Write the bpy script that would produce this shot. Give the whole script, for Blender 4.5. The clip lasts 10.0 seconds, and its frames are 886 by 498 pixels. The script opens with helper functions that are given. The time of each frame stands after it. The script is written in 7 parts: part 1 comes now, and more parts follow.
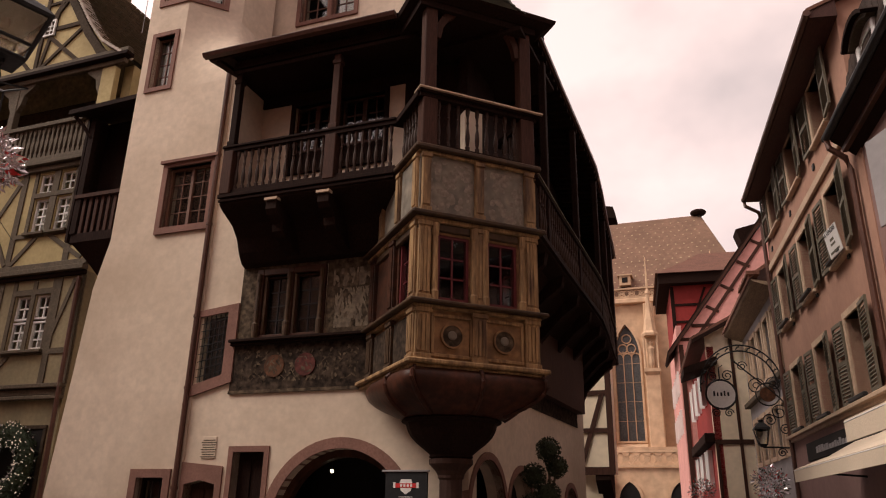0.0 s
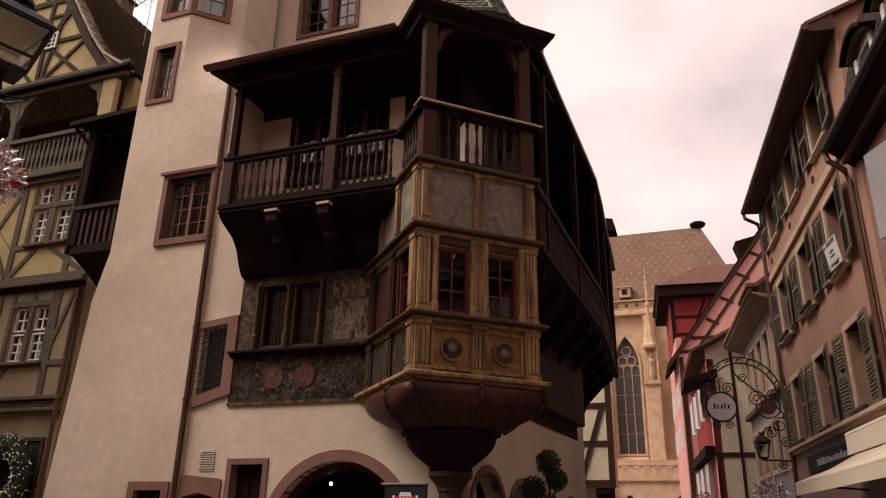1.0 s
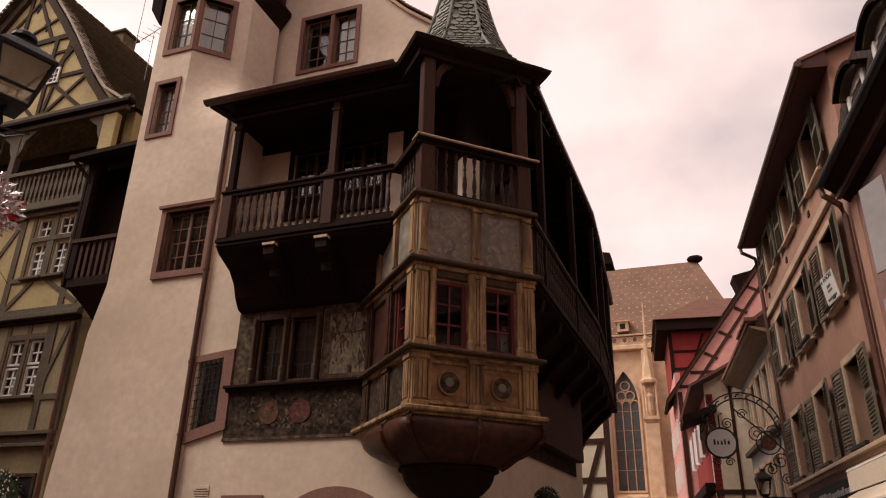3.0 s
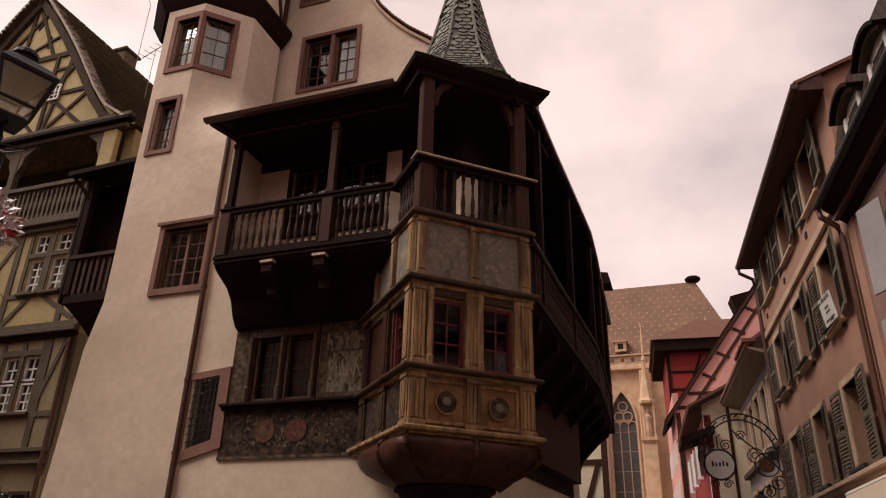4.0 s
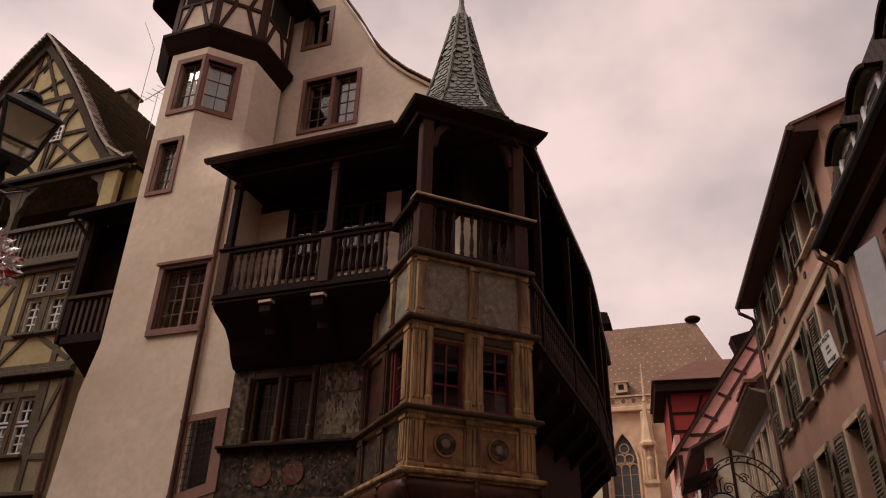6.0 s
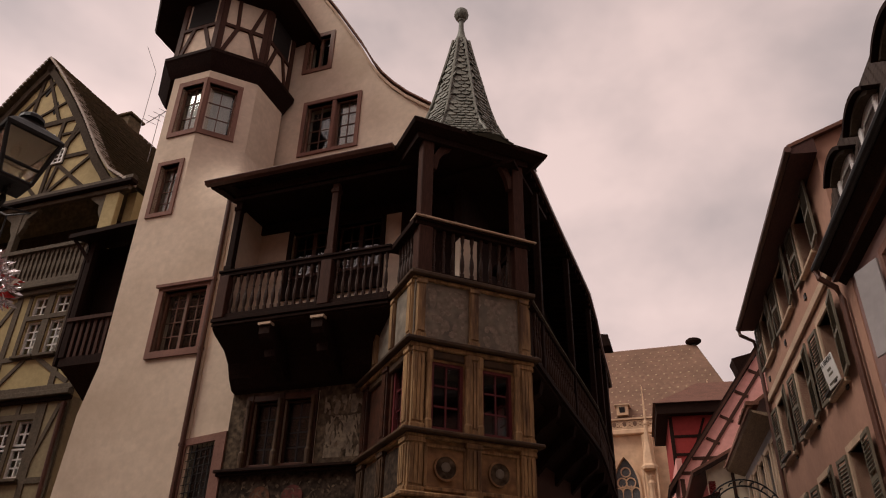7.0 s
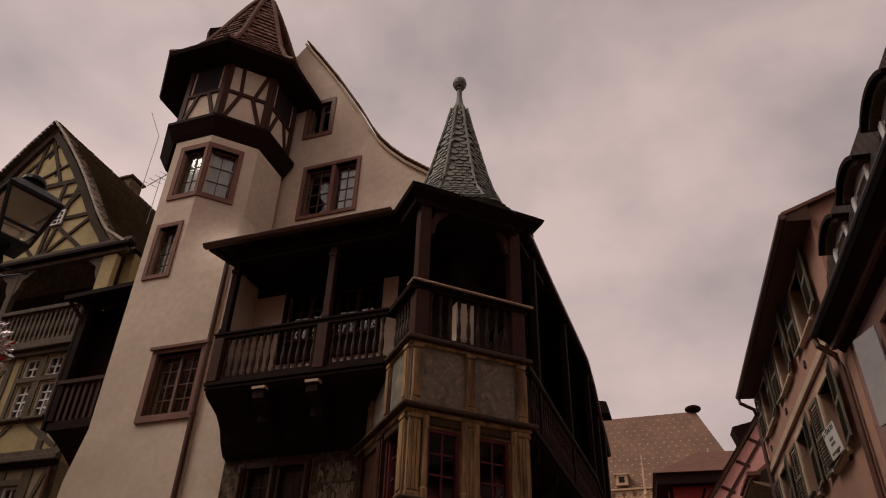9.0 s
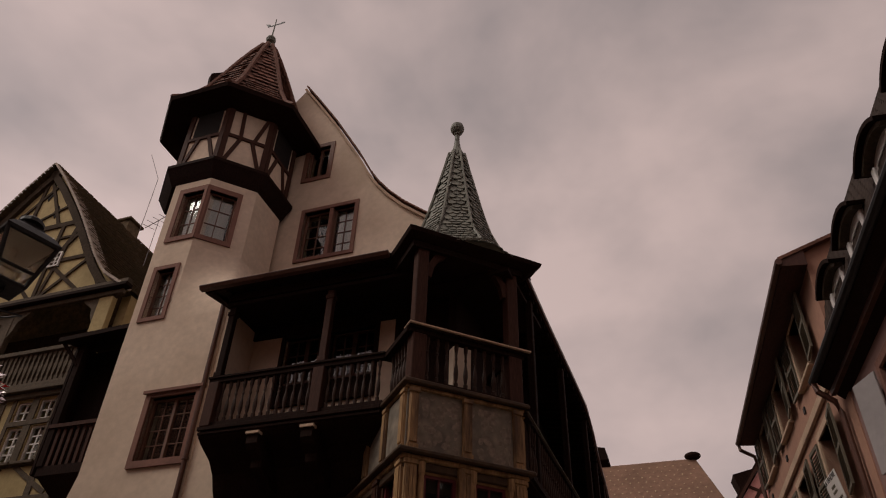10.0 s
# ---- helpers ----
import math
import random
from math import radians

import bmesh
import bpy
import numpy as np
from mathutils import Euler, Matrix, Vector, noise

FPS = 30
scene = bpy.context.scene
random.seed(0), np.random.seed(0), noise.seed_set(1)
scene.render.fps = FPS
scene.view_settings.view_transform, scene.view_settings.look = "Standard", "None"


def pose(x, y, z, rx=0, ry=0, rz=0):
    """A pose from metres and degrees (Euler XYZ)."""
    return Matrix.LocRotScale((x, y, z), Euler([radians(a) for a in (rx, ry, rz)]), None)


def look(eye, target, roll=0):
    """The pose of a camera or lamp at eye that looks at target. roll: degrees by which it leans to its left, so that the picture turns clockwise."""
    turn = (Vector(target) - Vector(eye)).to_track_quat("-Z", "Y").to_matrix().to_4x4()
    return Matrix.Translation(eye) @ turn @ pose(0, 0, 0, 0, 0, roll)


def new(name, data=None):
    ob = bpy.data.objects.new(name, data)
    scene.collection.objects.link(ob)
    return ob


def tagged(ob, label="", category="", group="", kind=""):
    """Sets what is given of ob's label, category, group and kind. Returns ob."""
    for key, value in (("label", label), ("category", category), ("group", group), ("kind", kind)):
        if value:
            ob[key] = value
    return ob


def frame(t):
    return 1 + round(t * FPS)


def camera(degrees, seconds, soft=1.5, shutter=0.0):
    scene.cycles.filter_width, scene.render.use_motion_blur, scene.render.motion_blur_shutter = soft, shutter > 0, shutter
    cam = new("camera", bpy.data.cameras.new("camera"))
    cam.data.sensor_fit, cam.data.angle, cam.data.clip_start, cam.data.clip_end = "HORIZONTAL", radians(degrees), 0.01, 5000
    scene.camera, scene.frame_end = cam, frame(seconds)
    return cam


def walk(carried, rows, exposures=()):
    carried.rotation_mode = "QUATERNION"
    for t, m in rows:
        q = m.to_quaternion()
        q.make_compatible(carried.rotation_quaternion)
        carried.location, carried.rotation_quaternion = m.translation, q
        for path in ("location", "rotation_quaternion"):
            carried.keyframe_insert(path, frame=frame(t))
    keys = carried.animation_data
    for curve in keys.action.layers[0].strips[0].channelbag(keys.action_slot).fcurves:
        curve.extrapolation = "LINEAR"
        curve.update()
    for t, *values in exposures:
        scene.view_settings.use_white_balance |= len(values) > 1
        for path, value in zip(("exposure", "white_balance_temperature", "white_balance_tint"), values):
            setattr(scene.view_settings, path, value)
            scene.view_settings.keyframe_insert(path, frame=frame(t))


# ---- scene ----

cam = camera(62.0, 10.0, soft=1.1)
EYE = (0.0, 0.0, 1.6)
ROWS = [
    (0.0, 109.613, -0.994, -0.348), (0.5, 110.015, -1.004, -0.364), (1.0, 110.528, -1.047, -0.392),
    (1.5, 111.092, -1.095, -0.438), (2.0, 111.758, -1.083, -0.486), (2.5, 112.444, -0.966, -0.501),
    (4.0, 114.611, -1.359, -0.9), (4.5, 115.352, -1.213, -0.881), (5.0, 116.171, -1.248, -0.916),
    (5.5, 116.929, -1.318, -0.955), (7.0, 119.415, -1.268, -0.941), (7.5, 120.371, -1.293, -0.993),
    (8.0, 121.614, -1.327, -1.066), (8.5, 122.956, -1.498, -1.242), (9.0, 124.404, -1.53, -1.366),
    (9.5, 126.111, -1.733, -1.606), (10.0, 127.782, -1.601, -1.683),
]
STOPS = [(0.0, 0.2), (2.5, 0.2), (4.5, -0.05), (5.5, -0.15), (7.5, -0.4), (9.0, -0.72), (10.0, -0.9)]
walk(cam, [(t, pose(*EYE, rx, ry, rz)) for t, rx, ry, rz in ROWS], STOPS)

# ---- light ----
SUN_EL, SUN_AZ = 50.0, 256.0
world = bpy.data.worlds.new("overcast_sky")
scene.world = world
world.use_nodes = True
wn, wl = world.node_tree.nodes, world.node_tree.links
wn.clear()
w_out, w_bg = wn.new("ShaderNodeOutputWorld"), wn.new("ShaderNodeBackground")
w_sky = wn.new("ShaderNodeTexSky")
w_sky.sky_type, w_sky.sun_disc = "NISHITA", False
w_sky.sun_elevation, w_sky.sun_rotation = radians(SUN_EL), radians(SUN_AZ)
w_tc, w_map = wn.new("ShaderNodeTexCoord"), wn.new("ShaderNodeMapping")
w_map.inputs["Scale"].default_value, w_map.inputs["Location"].default_value = (1.0, 1.0, 1.6), (2.7, 1.4, 0.6)
w_n = wn.new("ShaderNodeTexNoise")
w_n.inputs["Scale"].default_value, w_n.inputs["Detail"].default_value, w_n.inputs["Roughness"].default_value = 2.6, 5.0, 0.5
w_n.inputs["Distortion"].default_value = 0.15
w_ramp = wn.new("ShaderNodeValToRGB")
w_ramp.color_ramp.elements[0].position, w_ramp.color_ramp.elements[0].color = 0.34, (0.44, 0.37, 0.365, 1)
w_ramp.color_ramp.elements[1].position, w_ramp.color_ramp.elements[1].color = 0.64, (0.88, 0.675, 0.63, 1)
# the cloud deck thins towards the horizon and the western side, where the sun stands behind it
w_sep, w_rise, w_side = wn.new("ShaderNodeSeparateXYZ"), wn.new("ShaderNodeMapRange"), wn.new("ShaderNodeMapRange")
w_rise.inputs["From Min"].default_value, w_rise.inputs["From Max"].default_value = 0.30, 0.80
w_rise.inputs["To Min"].default_value, w_rise.inputs["To Max"].default_value = 1.06, 0.92
w_side.inputs["From Min"].default_value, w_side.inputs["From Max"].default_value = -0.55, 0.25
w_side.inputs["To Min"].default_value, w_side.inputs["To Max"].default_value = 1.22, 1.0
w_thin, w_deck = wn.new("ShaderNodeMath"), wn.new("ShaderNodeVectorMath")
w_thin.operation, w_deck.operation = "MULTIPLY", "SCALE"
wl.new(w_tc.outputs["Generated"], w_sep.inputs["Vector"])
wl.new(w_sep.outputs["Z"], w_rise.inputs["Value"])
wl.new(w_sep.outputs["X"], w_side.inputs["Value"])
wl.new(w_rise.outputs["Result"], w_thin.inputs[0])
wl.new(w_side.outputs["Result"], w_thin.inputs[1])
wl.new(w_thin.outputs["Value"], w_deck.inputs["Scale"])
wl.new(w_ramp.outputs["Color"], w_deck.inputs[0])
w_mix, w_scale = wn.new("ShaderNodeMix"), wn.new("ShaderNodeVectorMath")
w_mix.data_type = "RGBA"
w_mix.inputs["Factor"].default_value = 0.93
w_scale.operation = "SCALE"
w_scale.inputs["Scale"].default_value = 0.06
wl.new(w_tc.outputs["Generated"], w_map.inputs["Vector"])
wl.new(w_map.outputs["Vector"], w_n.inputs["Vector"])
wl.new(w_n.outputs["Fac"], w_ramp.inputs["Fac"])
wl.new(w_sky.outputs["Color"], w_scale.inputs[0])
wl.new(w_scale.outputs["Vector"], w_mix.inputs["A"])
wl.new(w_deck.outputs["Vector"], w_mix.inputs["B"])
wl.new(w_mix.outputs["Result"], w_bg.inputs["Color"])
w_bg.inputs["Strength"].default_value = 1.27
wl.new(w_bg.outputs["Background"], w_out.inputs["Surface"])

sun_data = bpy.data.lights.new("sun", "SUN")
sun_data.energy, sun_data.angle, sun_data.color = 2.8, radians(30), (1.0, 0.91, 0.82)
sun = new("sun", sun_data)
sun.matrix_world = look((-14.4, 8.4, 21.7), (0, 12, 4))


# ---- materials ----
def material(name, base, rough=0.8, metal=0.0, grain=12.0, vary=0.25, stain=0.3, stain_scale=0.6, bump=0.15,
             stain_col=None, stretch=(1, 1, 1), spec=0.3, per_object=0.0):
    """Base colour with fine grain, large stains and a little relief, all in object space."""
    m = bpy.data.materials.new(name)
    m.use_nodes = True
    n, l = m.node_tree.nodes, m.node_tree.links
    b = n["Principled BSDF"]
    tc, mp = n.new("ShaderNodeTexCoord"), n.new("ShaderNodeMapping")
    mp.inputs["Scale"].default_value = stretch
    l.new(tc.outputs["Object"], mp.inputs["Vector"])
    fine, big = n.new("ShaderNodeTexNoise"), n.new("ShaderNodeTexNoise")
    fine.inputs["Scale"].default_value, fine.inputs["Detail"].default_value = grain, 5.0
    big.inputs["Scale"].default_value, big.inputs["Detail"].default_value = stain_scale, 6.0
    big.inputs["Roughness"].default_value = 0.62
    l.new(mp.outputs["Vector"], fine.inputs["Vector"])
    l.new(mp.outputs["Vector"], big.inputs["Vector"])
    dark = tuple(c * (1 - vary) for c in base)
    light = tuple(min(1, c * (1 + vary)) for c in base)
    r1 = n.new("ShaderNodeValToRGB")
    r1.color_ramp.elements[0].position, r1.color_ramp.elements[0].color = 0.3, (*dark, 1)
    r1.color_ramp.elements[1].position, r1.color_ramp.elements[1].color = 0.7, (*light, 1)
    l.new(fine.outputs["Fac"], r1.inputs["Fac"])
    r2 = n.new("ShaderNodeValToRGB")
    r2.color_ramp.elements[0].position, r2.color_ramp.elements[0].color = 0.42, (0, 0, 0, 1)
    r2.color_ramp.elements[1].position, r2.color_ramp.elements[1].color = 0.7, (stain, stain, stain, 1)
    l.new(big.outputs["Fac"], r2.inputs["Fac"])
    mx = n.new("ShaderNodeMix")
    mx.data_type = "RGBA"
    l.new(r2.outputs["Color"], mx.inputs["Factor"])
    l.new(r1.outputs["Color"], mx.inputs["A"])
    mx.inputs["B"].default_value = (*(stain_col or tuple(c * 0.45 for c in base)), 1)
    out = mx.outputs["Result"]
    if per_object:
        info, mr, hv = n.new("ShaderNodeObjectInfo"), n.new("ShaderNodeMapRange"), n.new("ShaderNodeHueSaturation")
        mr.inputs["To Min"].default_value, mr.inputs["To Max"].default_value = 1 - per_object, 1 + per_object
        l.new(info.outputs["Random"], mr.inputs["Value"])
        l.new(mr.outputs["Result"], hv.inputs["Value"])
        l.new(out, hv.inputs["Color"])
        out = hv.outputs["Color"]
    l.new(out, b.inputs["Base Color"])
    if bump:
        bp = n.new("ShaderNodeBump")
        bp.inputs["Strength"].default_value, bp.inputs["Distance"].default_value = bump, 0.02
        l.new(fine.outputs["Fac"], bp.inputs["Height"])
        l.new(bp.outputs["Normal"], b.inputs["Normal"])
    b.inputs["Roughness"].default_value, b.inputs["Metallic"].default_value = rough, metal
    b.inputs["Specular IOR Level"].default_value = spec
    return m


def glass_material(name, tint=(0.85, 0.9, 0.88)):
    m = bpy.data.materials.new(name)
    m.use_nodes = True
    b = m.node_tree.nodes["Principled BSDF"]
    b.inputs["Base Color"].default_value = (*tint, 1)
    b.inputs["Transmission Weight"].default_value = 1.0
    b.inputs["Roughness"].default_value = 0.03
    b.inputs["IOR"].default_value = 1.5
    return m


WOODV = (6, 6, 0.6)
PLASTER = material("pale_plaster", (0.65, 0.52, 0.405), 0.9, grain=7, vary=0.08, stain=0.75, stain_scale=0.4, bump=0.12, stain_col=(0.43, 0.325, 0.235))
SANDSTONE = material("red_sandstone", (0.22, 0.11, 0.083), 0.85, grain=25, vary=0.15, stain=0.4, stain_scale=1.5, bump=0.15)
# near-black for the dark timber; the galleries' deep shade is put into it too
DARKWOOD = material("near_black_wood", (0.02, 0.0098, 0.0072), 0.8, grain=10, vary=0.4, stain=0.4, stretch=(4, 4, 1), bump=0.25, spec=0.06)
BROWNWOOD = material("red_brown_wood", (0.055, 0.023, 0.015), 0.75, spec=0.15, grain=10, vary=0.3, stain=0.5, stain_scale=1.5, stretch=WOODV, bump=0.2)
OCHRE = material("weathered_ochre_oak", (0.34, 0.205, 0.095), 0.7, grain=9, vary=0.3, stain=0.95, stain_scale=1.6, stretch=(3, 3, 0.5), bump=0.25, stain_col=(0.07, 0.035, 0.02))
OCHRE_FLAT = material("weathered_oak_boards", (0.29, 0.16, 0.072), 0.7, grain=9, vary=0.28, stain=0.9, stain_scale=1.7, bump=0.2, stain_col=(0.085, 0.045, 0.025))
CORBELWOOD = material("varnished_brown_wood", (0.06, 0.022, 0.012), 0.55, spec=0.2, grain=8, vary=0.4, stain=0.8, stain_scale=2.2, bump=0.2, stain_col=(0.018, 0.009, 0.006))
REDFRAME = material("dark_red_paint", (0.125, 0.02, 0.024), 0.5, grain=30, vary=0.15, stain=0.3)
FRAMEBROWN = material("brown_window_paint", (0.16, 0.075, 0.05), 0.55, grain=20, vary=0.15, stain=0.3, stretch=WOODV)
MURAL = material("faded_mural", (0.10, 0.072, 0.048), 0.9, spec=0.1, grain=9, vary=0.75, stain=0.9, stain_scale=3.0, bump=0.05, stain_col=(0.026, 0.016, 0.011))
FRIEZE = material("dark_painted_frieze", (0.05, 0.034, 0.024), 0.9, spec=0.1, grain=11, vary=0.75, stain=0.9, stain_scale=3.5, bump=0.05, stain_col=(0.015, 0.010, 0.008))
GREYPANEL = material("faded_grey_painted_panel", (0.21, 0.175, 0.135), 0.8, grain=4.5, vary=0.35, stain=0.8, stain_scale=2.4, bump=0.08, stain_col=(0.10, 0.088, 0.075))
PALEPAINT = material("pale_worn_paint", (0.21, 0.165, 0.118), 0.9, spec=0.1, grain=14, vary=0.35, stain=0.9, stain_scale=4.0, stain_col=(0.10, 0.075, 0.06))
REDPAINT = material("faded_red_paint", (0.10, 0.026, 0.02), 0.85, grain=12, vary=0.4, stain=0.7, stain_scale=5)
OCHREPAINT = material("faded_ochre_paint", (0.10, 0.04, 0.018), 0.85, grain=12, vary=0.4, stain=0.7, stain_scale=5)
BALWOOD = material("worn_turned_wood", (0.04, 0.019, 0.012), 0.55, spec=0.18, grain=14, vary=0.4, stain=0.5, stain_scale=4.0, stretch=WOODV, bump=0.2)
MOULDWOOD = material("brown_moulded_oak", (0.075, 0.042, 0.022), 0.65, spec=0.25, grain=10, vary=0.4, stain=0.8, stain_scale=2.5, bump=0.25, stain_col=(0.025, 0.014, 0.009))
BOWLWOOD = material("polished_red_brown_wood", (0.06, 0.019, 0.010), 0.5, spec=0.2, grain=8, vary=0.45, stain=0.9, stain_scale=2.4, bump=0.2, stain_col=(0.02, 0.008, 0.005))
# greyer limewash, with the dimming low on the left put into the colour
GREYFILL = material("dimmed_grey_limewash", (0.27, 0.215, 0.125), 0.9, grain=10, vary=0.12, stain=0.6, stain_scale=0.9, bump=0.1, stain_col=(0.15, 0.12, 0.075))
GLASS = glass_material("window_glass")
# near-black for rooms and openings: their darkness is put into the colour
INSIDE = material("near_black_matt", (0.012, 0.009, 0.008), 0.95, grain=3, vary=0.3, stain=0.3, bump=0)
CURTAIN = material("white_net_curtain", (0.62, 0.58, 0.54), 0.95, grain=14, vary=0.15, stain=0.4, stain_scale=2, stretch=(4, 1, 0.3), bump=0.1)
LEAD = material("verdigris_lead", (0.175, 0.172, 0.142), 0.6, metal=0.0, grain=8, vary=0.2, stain=0.6, stain_scale=2.5, bump=0.15, stain_col=(0.085, 0.085, 0.07), per_object=0.22)
TILE = material("red_brown_roof_tile", (0.17, 0.075, 0.05), 0.85, grain=20, vary=0.3, stain=0.5, stain_scale=2, bump=0.2, per_object=0.3)
MOSSTILE = material("mossy_old_tile", (0.10, 0.068, 0.038), 0.9, grain=6, vary=0.4, stain=0.7, stain_scale=1.2, bump=0.2, stain_col=(0.045, 0.04, 0.015), per_object=0.3)
DARKTILE = material("dark_plain_tile", (0.05, 0.034, 0.027), 0.85, grain=14, vary=0.35, stain=0.5, stain_scale=1.5, bump=0.2, spec=0.15)
IRON = material("black_wrought_iron", (0.018, 0.017, 0.017), 0.55, grain=30, vary=0.2, stain=0.2)
PIPE = material("brown_painted_pipe", (0.10, 0.045, 0.032), 0.45, grain=20, vary=0.15, stain=0.4, stain_scale=3)
GREYTIMBER = material("grey_weathered_timber", (0.105, 0.078, 0.052), 0.85, grain=11, vary=0.3, stain=0.5, stain_scale=1.4, stretch=(2, 2, 2), bump=0.25)
YELLOWFILL = material("yellow_limewash", (0.43, 0.335, 0.165), 0.9, grain=10, vary=0.1, stain=0.6, stain_scale=0.9, bump=0.1, stain_col=(0.24, 0.18, 0.08))
WHITEPAINT = material("white_window_paint", (0.72, 0.68, 0.65), 0.5, grain=30, vary=0.06, stain=0.2)
CHURCHSTONE = material("yellow_sandstone", (0.56, 0.38, 0.245), 0.9, grain=1.6, vary=0.18, stain=0.55, stain_scale=0.25, bump=0.1, stain_col=(0.38, 0.22, 0.13), per_object=0.12)
CHURCHROOF = material("church_roof_tile", (0.185, 0.105, 0.07), 0.9, grain=3, vary=0.2, stain=0.45, stain_scale=0.35, bump=0.1)
PALETILE = material("pale_glazed_tile", (0.36, 0.27, 0.16), 0.7, grain=10, vary=0.2, stain=0.3)
PINKWALL = material("pink_brown_render", (0.40, 0.22, 0.155), 0.9, grain=7, vary=0.07, stain=0.55, stain_scale=0.5, bump=0.08, stain_col=(0.24, 0.13, 0.095))
CREAMTRIM = material("cream_stone_trim", (0.52, 0.37, 0.26), 0.85, grain=15, vary=0.12, stain=0.4, stain_scale=1.5)
SHUTTER = material("grey_olive_shutter_paint", (0.135, 0.115, 0.082), 0.6, grain=25, vary=0.15, stain=0.4, stain_scale=3)
SOFFIT = material("brown_soffit_boards", (0.07, 0.028, 0.021), 0.75, grain=8, vary=0.25, stain=0.4, stretch=(1, 5, 5))
MAUVEWALL = material("mauve_render", (0.27, 0.16, 0.14), 0.9, grain=7, vary=0.07, stain=0.4, stain_scale=0.6)
CREAMWALL = material("cream_render", (0.78, 0.64, 0.47), 0.9, grain=6, vary=0.06, stain=0.35, stain_scale=0.6)
GREYWALL = material("blue_grey_render", (0.32, 0.29, 0.29), 0.9, grain=6, vary=0.08, stain=0.4, stain_scale=0.7)
REDWALL = material("red_limewash", (0.27, 0.032, 0.028), 0.9, grain=6, vary=0.1, stain=0.35, stain_scale=0.8)
ROSEWALL = material("rose_limewash", (0.66, 0.32, 0.28), 0.9, grain=6, vary=0.08, stain=0.3, stain_scale=0.7)
AWNING = material("cream_awning_cloth", (0.62, 0.50, 0.38), 0.9, grain=40, vary=0.05, stain=0.2, stain_scale=0.8)
PAVING = material("grey_stone_paving", (0.12, 0.105, 0.095), 0.85, grain=9, vary=0.25, stain=0.5, stain_scale=0.7, per_object=0.15)
DARKSTONE = material("dark_red_stone", (0.055, 0.026, 0.018), 0.8, grain=20, vary=0.2, stain=0.6, stain_scale=2.5)
SOFFITGREY = material("weathered_soffit_boards", (0.30, 0.21, 0.14), 0.85, grain=9, vary=0.3, stain=0.5, stain_scale=1.5, stretch=(1, 6, 6))
CHURCHGLASS = material("grey_leaded_glass", (0.085, 0.085, 0.085), 0.35, grain=9, vary=0.4, stain=0.4, stain_scale=2)
LAMPGLASS = glass_material("old_lamp_glass", (1.0, 0.97, 0.80))
LEAF = material("clipped_box_leaf", (0.028, 0.034, 0.014), 0.7, grain=10, vary=0.4, stain=0.4, stain_scale=6)
FIR = material("fir_garland", (0.03, 0.042, 0.02), 0.8, grain=10, vary=0.4, stain=0.3, stain_scale=6)
SILVER = material("silver_tinsel", (0.75, 0.68, 0.68), 0.25, metal=0.7, grain=15, vary=0.2, stain=0.2)
REDBOW = material("red_ribbon", (0.5, 0.03, 0.03), 0.5, grain=12, vary=0.2, stain=0.2)
BLACKBOARD = material("black_sign_board", (0.014, 0.014, 0.015), 0.5, grain=12, vary=0.2, stain=0.2)


# ---- building helpers ----
def box(bm, x0, x1, y0, y1, z0, z1, m=None):
    vs = [bm.verts.new(((m @ Vector(p)) if m else p)) for p in
          ((x0, y0, z0), (x1, y0, z0), (x1, y1, z0), (x0, y1, z0), (x0, y0, z1), (x1, y0, z1), (x1, y1, z1), (x0, y1, z1))]
    for f in ((0, 3, 2, 1), (4, 5, 6, 7), (0, 1, 5, 4), (1, 2, 6, 5), (2, 3, 7, 6), (3, 0, 4, 7)):
        bm.faces.new([vs[i] for i in f])


def boxes(*rows):
    bm = bmesh.new()
    for r in rows:
        box(bm, *r)
    return bm


def bevelled(bm, w=0.012):
    bmesh.ops.bevel(bm, geom=bm.edges[:], offset=w, segments=1, affect="EDGES", profile=0.6)
    return bm


def bar(bm, a, b, y0, y1, w):
    """A straight timber from (x, z) a to b of width w, between the depths y0 and y1."""
    d = Vector((b[0] - a[0], 0, b[1] - a[1]))
    n = Vector((-d.z, 0, d.x)).normalized() * (w / 2)
    p = [Vector((a[0], 0, a[1])) - n, Vector((b[0], 0, b[1])) - n, Vector((b[0], 0, b[1])) + n, Vector((a[0], 0, a[1])) + n]
    lo = [bm.verts.new((q.x, y0, q.z)) for q in p]
    hi = [bm.verts.new((q.x, y1, q.z)) for q in p]
    bm.faces.new(lo)
    bm.faces.new(hi[::-1])
    for i in range(4):
        bm.faces.new((lo[i], hi[i], hi[(i + 1) % 4], lo[(i + 1) % 4]))


def slab(outer, holes, y0, y1):
    """A wall in the x-z plane with outline and holes, from depth y0 to y1."""
    bm = bmesh.new()
    edges = []
    for loop in (outer, *holes):
        vs = [bm.verts.new((x, y0, z)) for x, z in loop]
        edges += [bm.edges.new((vs[i], vs[(i + 1) % len(vs)])) for i in range(len(vs))]
    got = bmesh.ops.triangle_fill(bm, use_beauty=True, use_dissolve=False, edges=edges)
    faces = [g for g in got["geom"] if isinstance(g, bmesh.types.BMFace)]
    ext = bmesh.ops.extrude_face_region(bm, geom=faces)
    bmesh.ops.translate(bm, vec=(0, y1 - y0, 0), verts=[g for g in ext["geom"] if isinstance(g, bmesh.types.BMVert)])
    bmesh.ops.recalc_face_normals(bm, faces=bm.faces[:])
    return bm


def rect(x0, x1, z0, z1):
    return [(x0, z0), (x1, z0), (x1, z1), (x0, z1)]


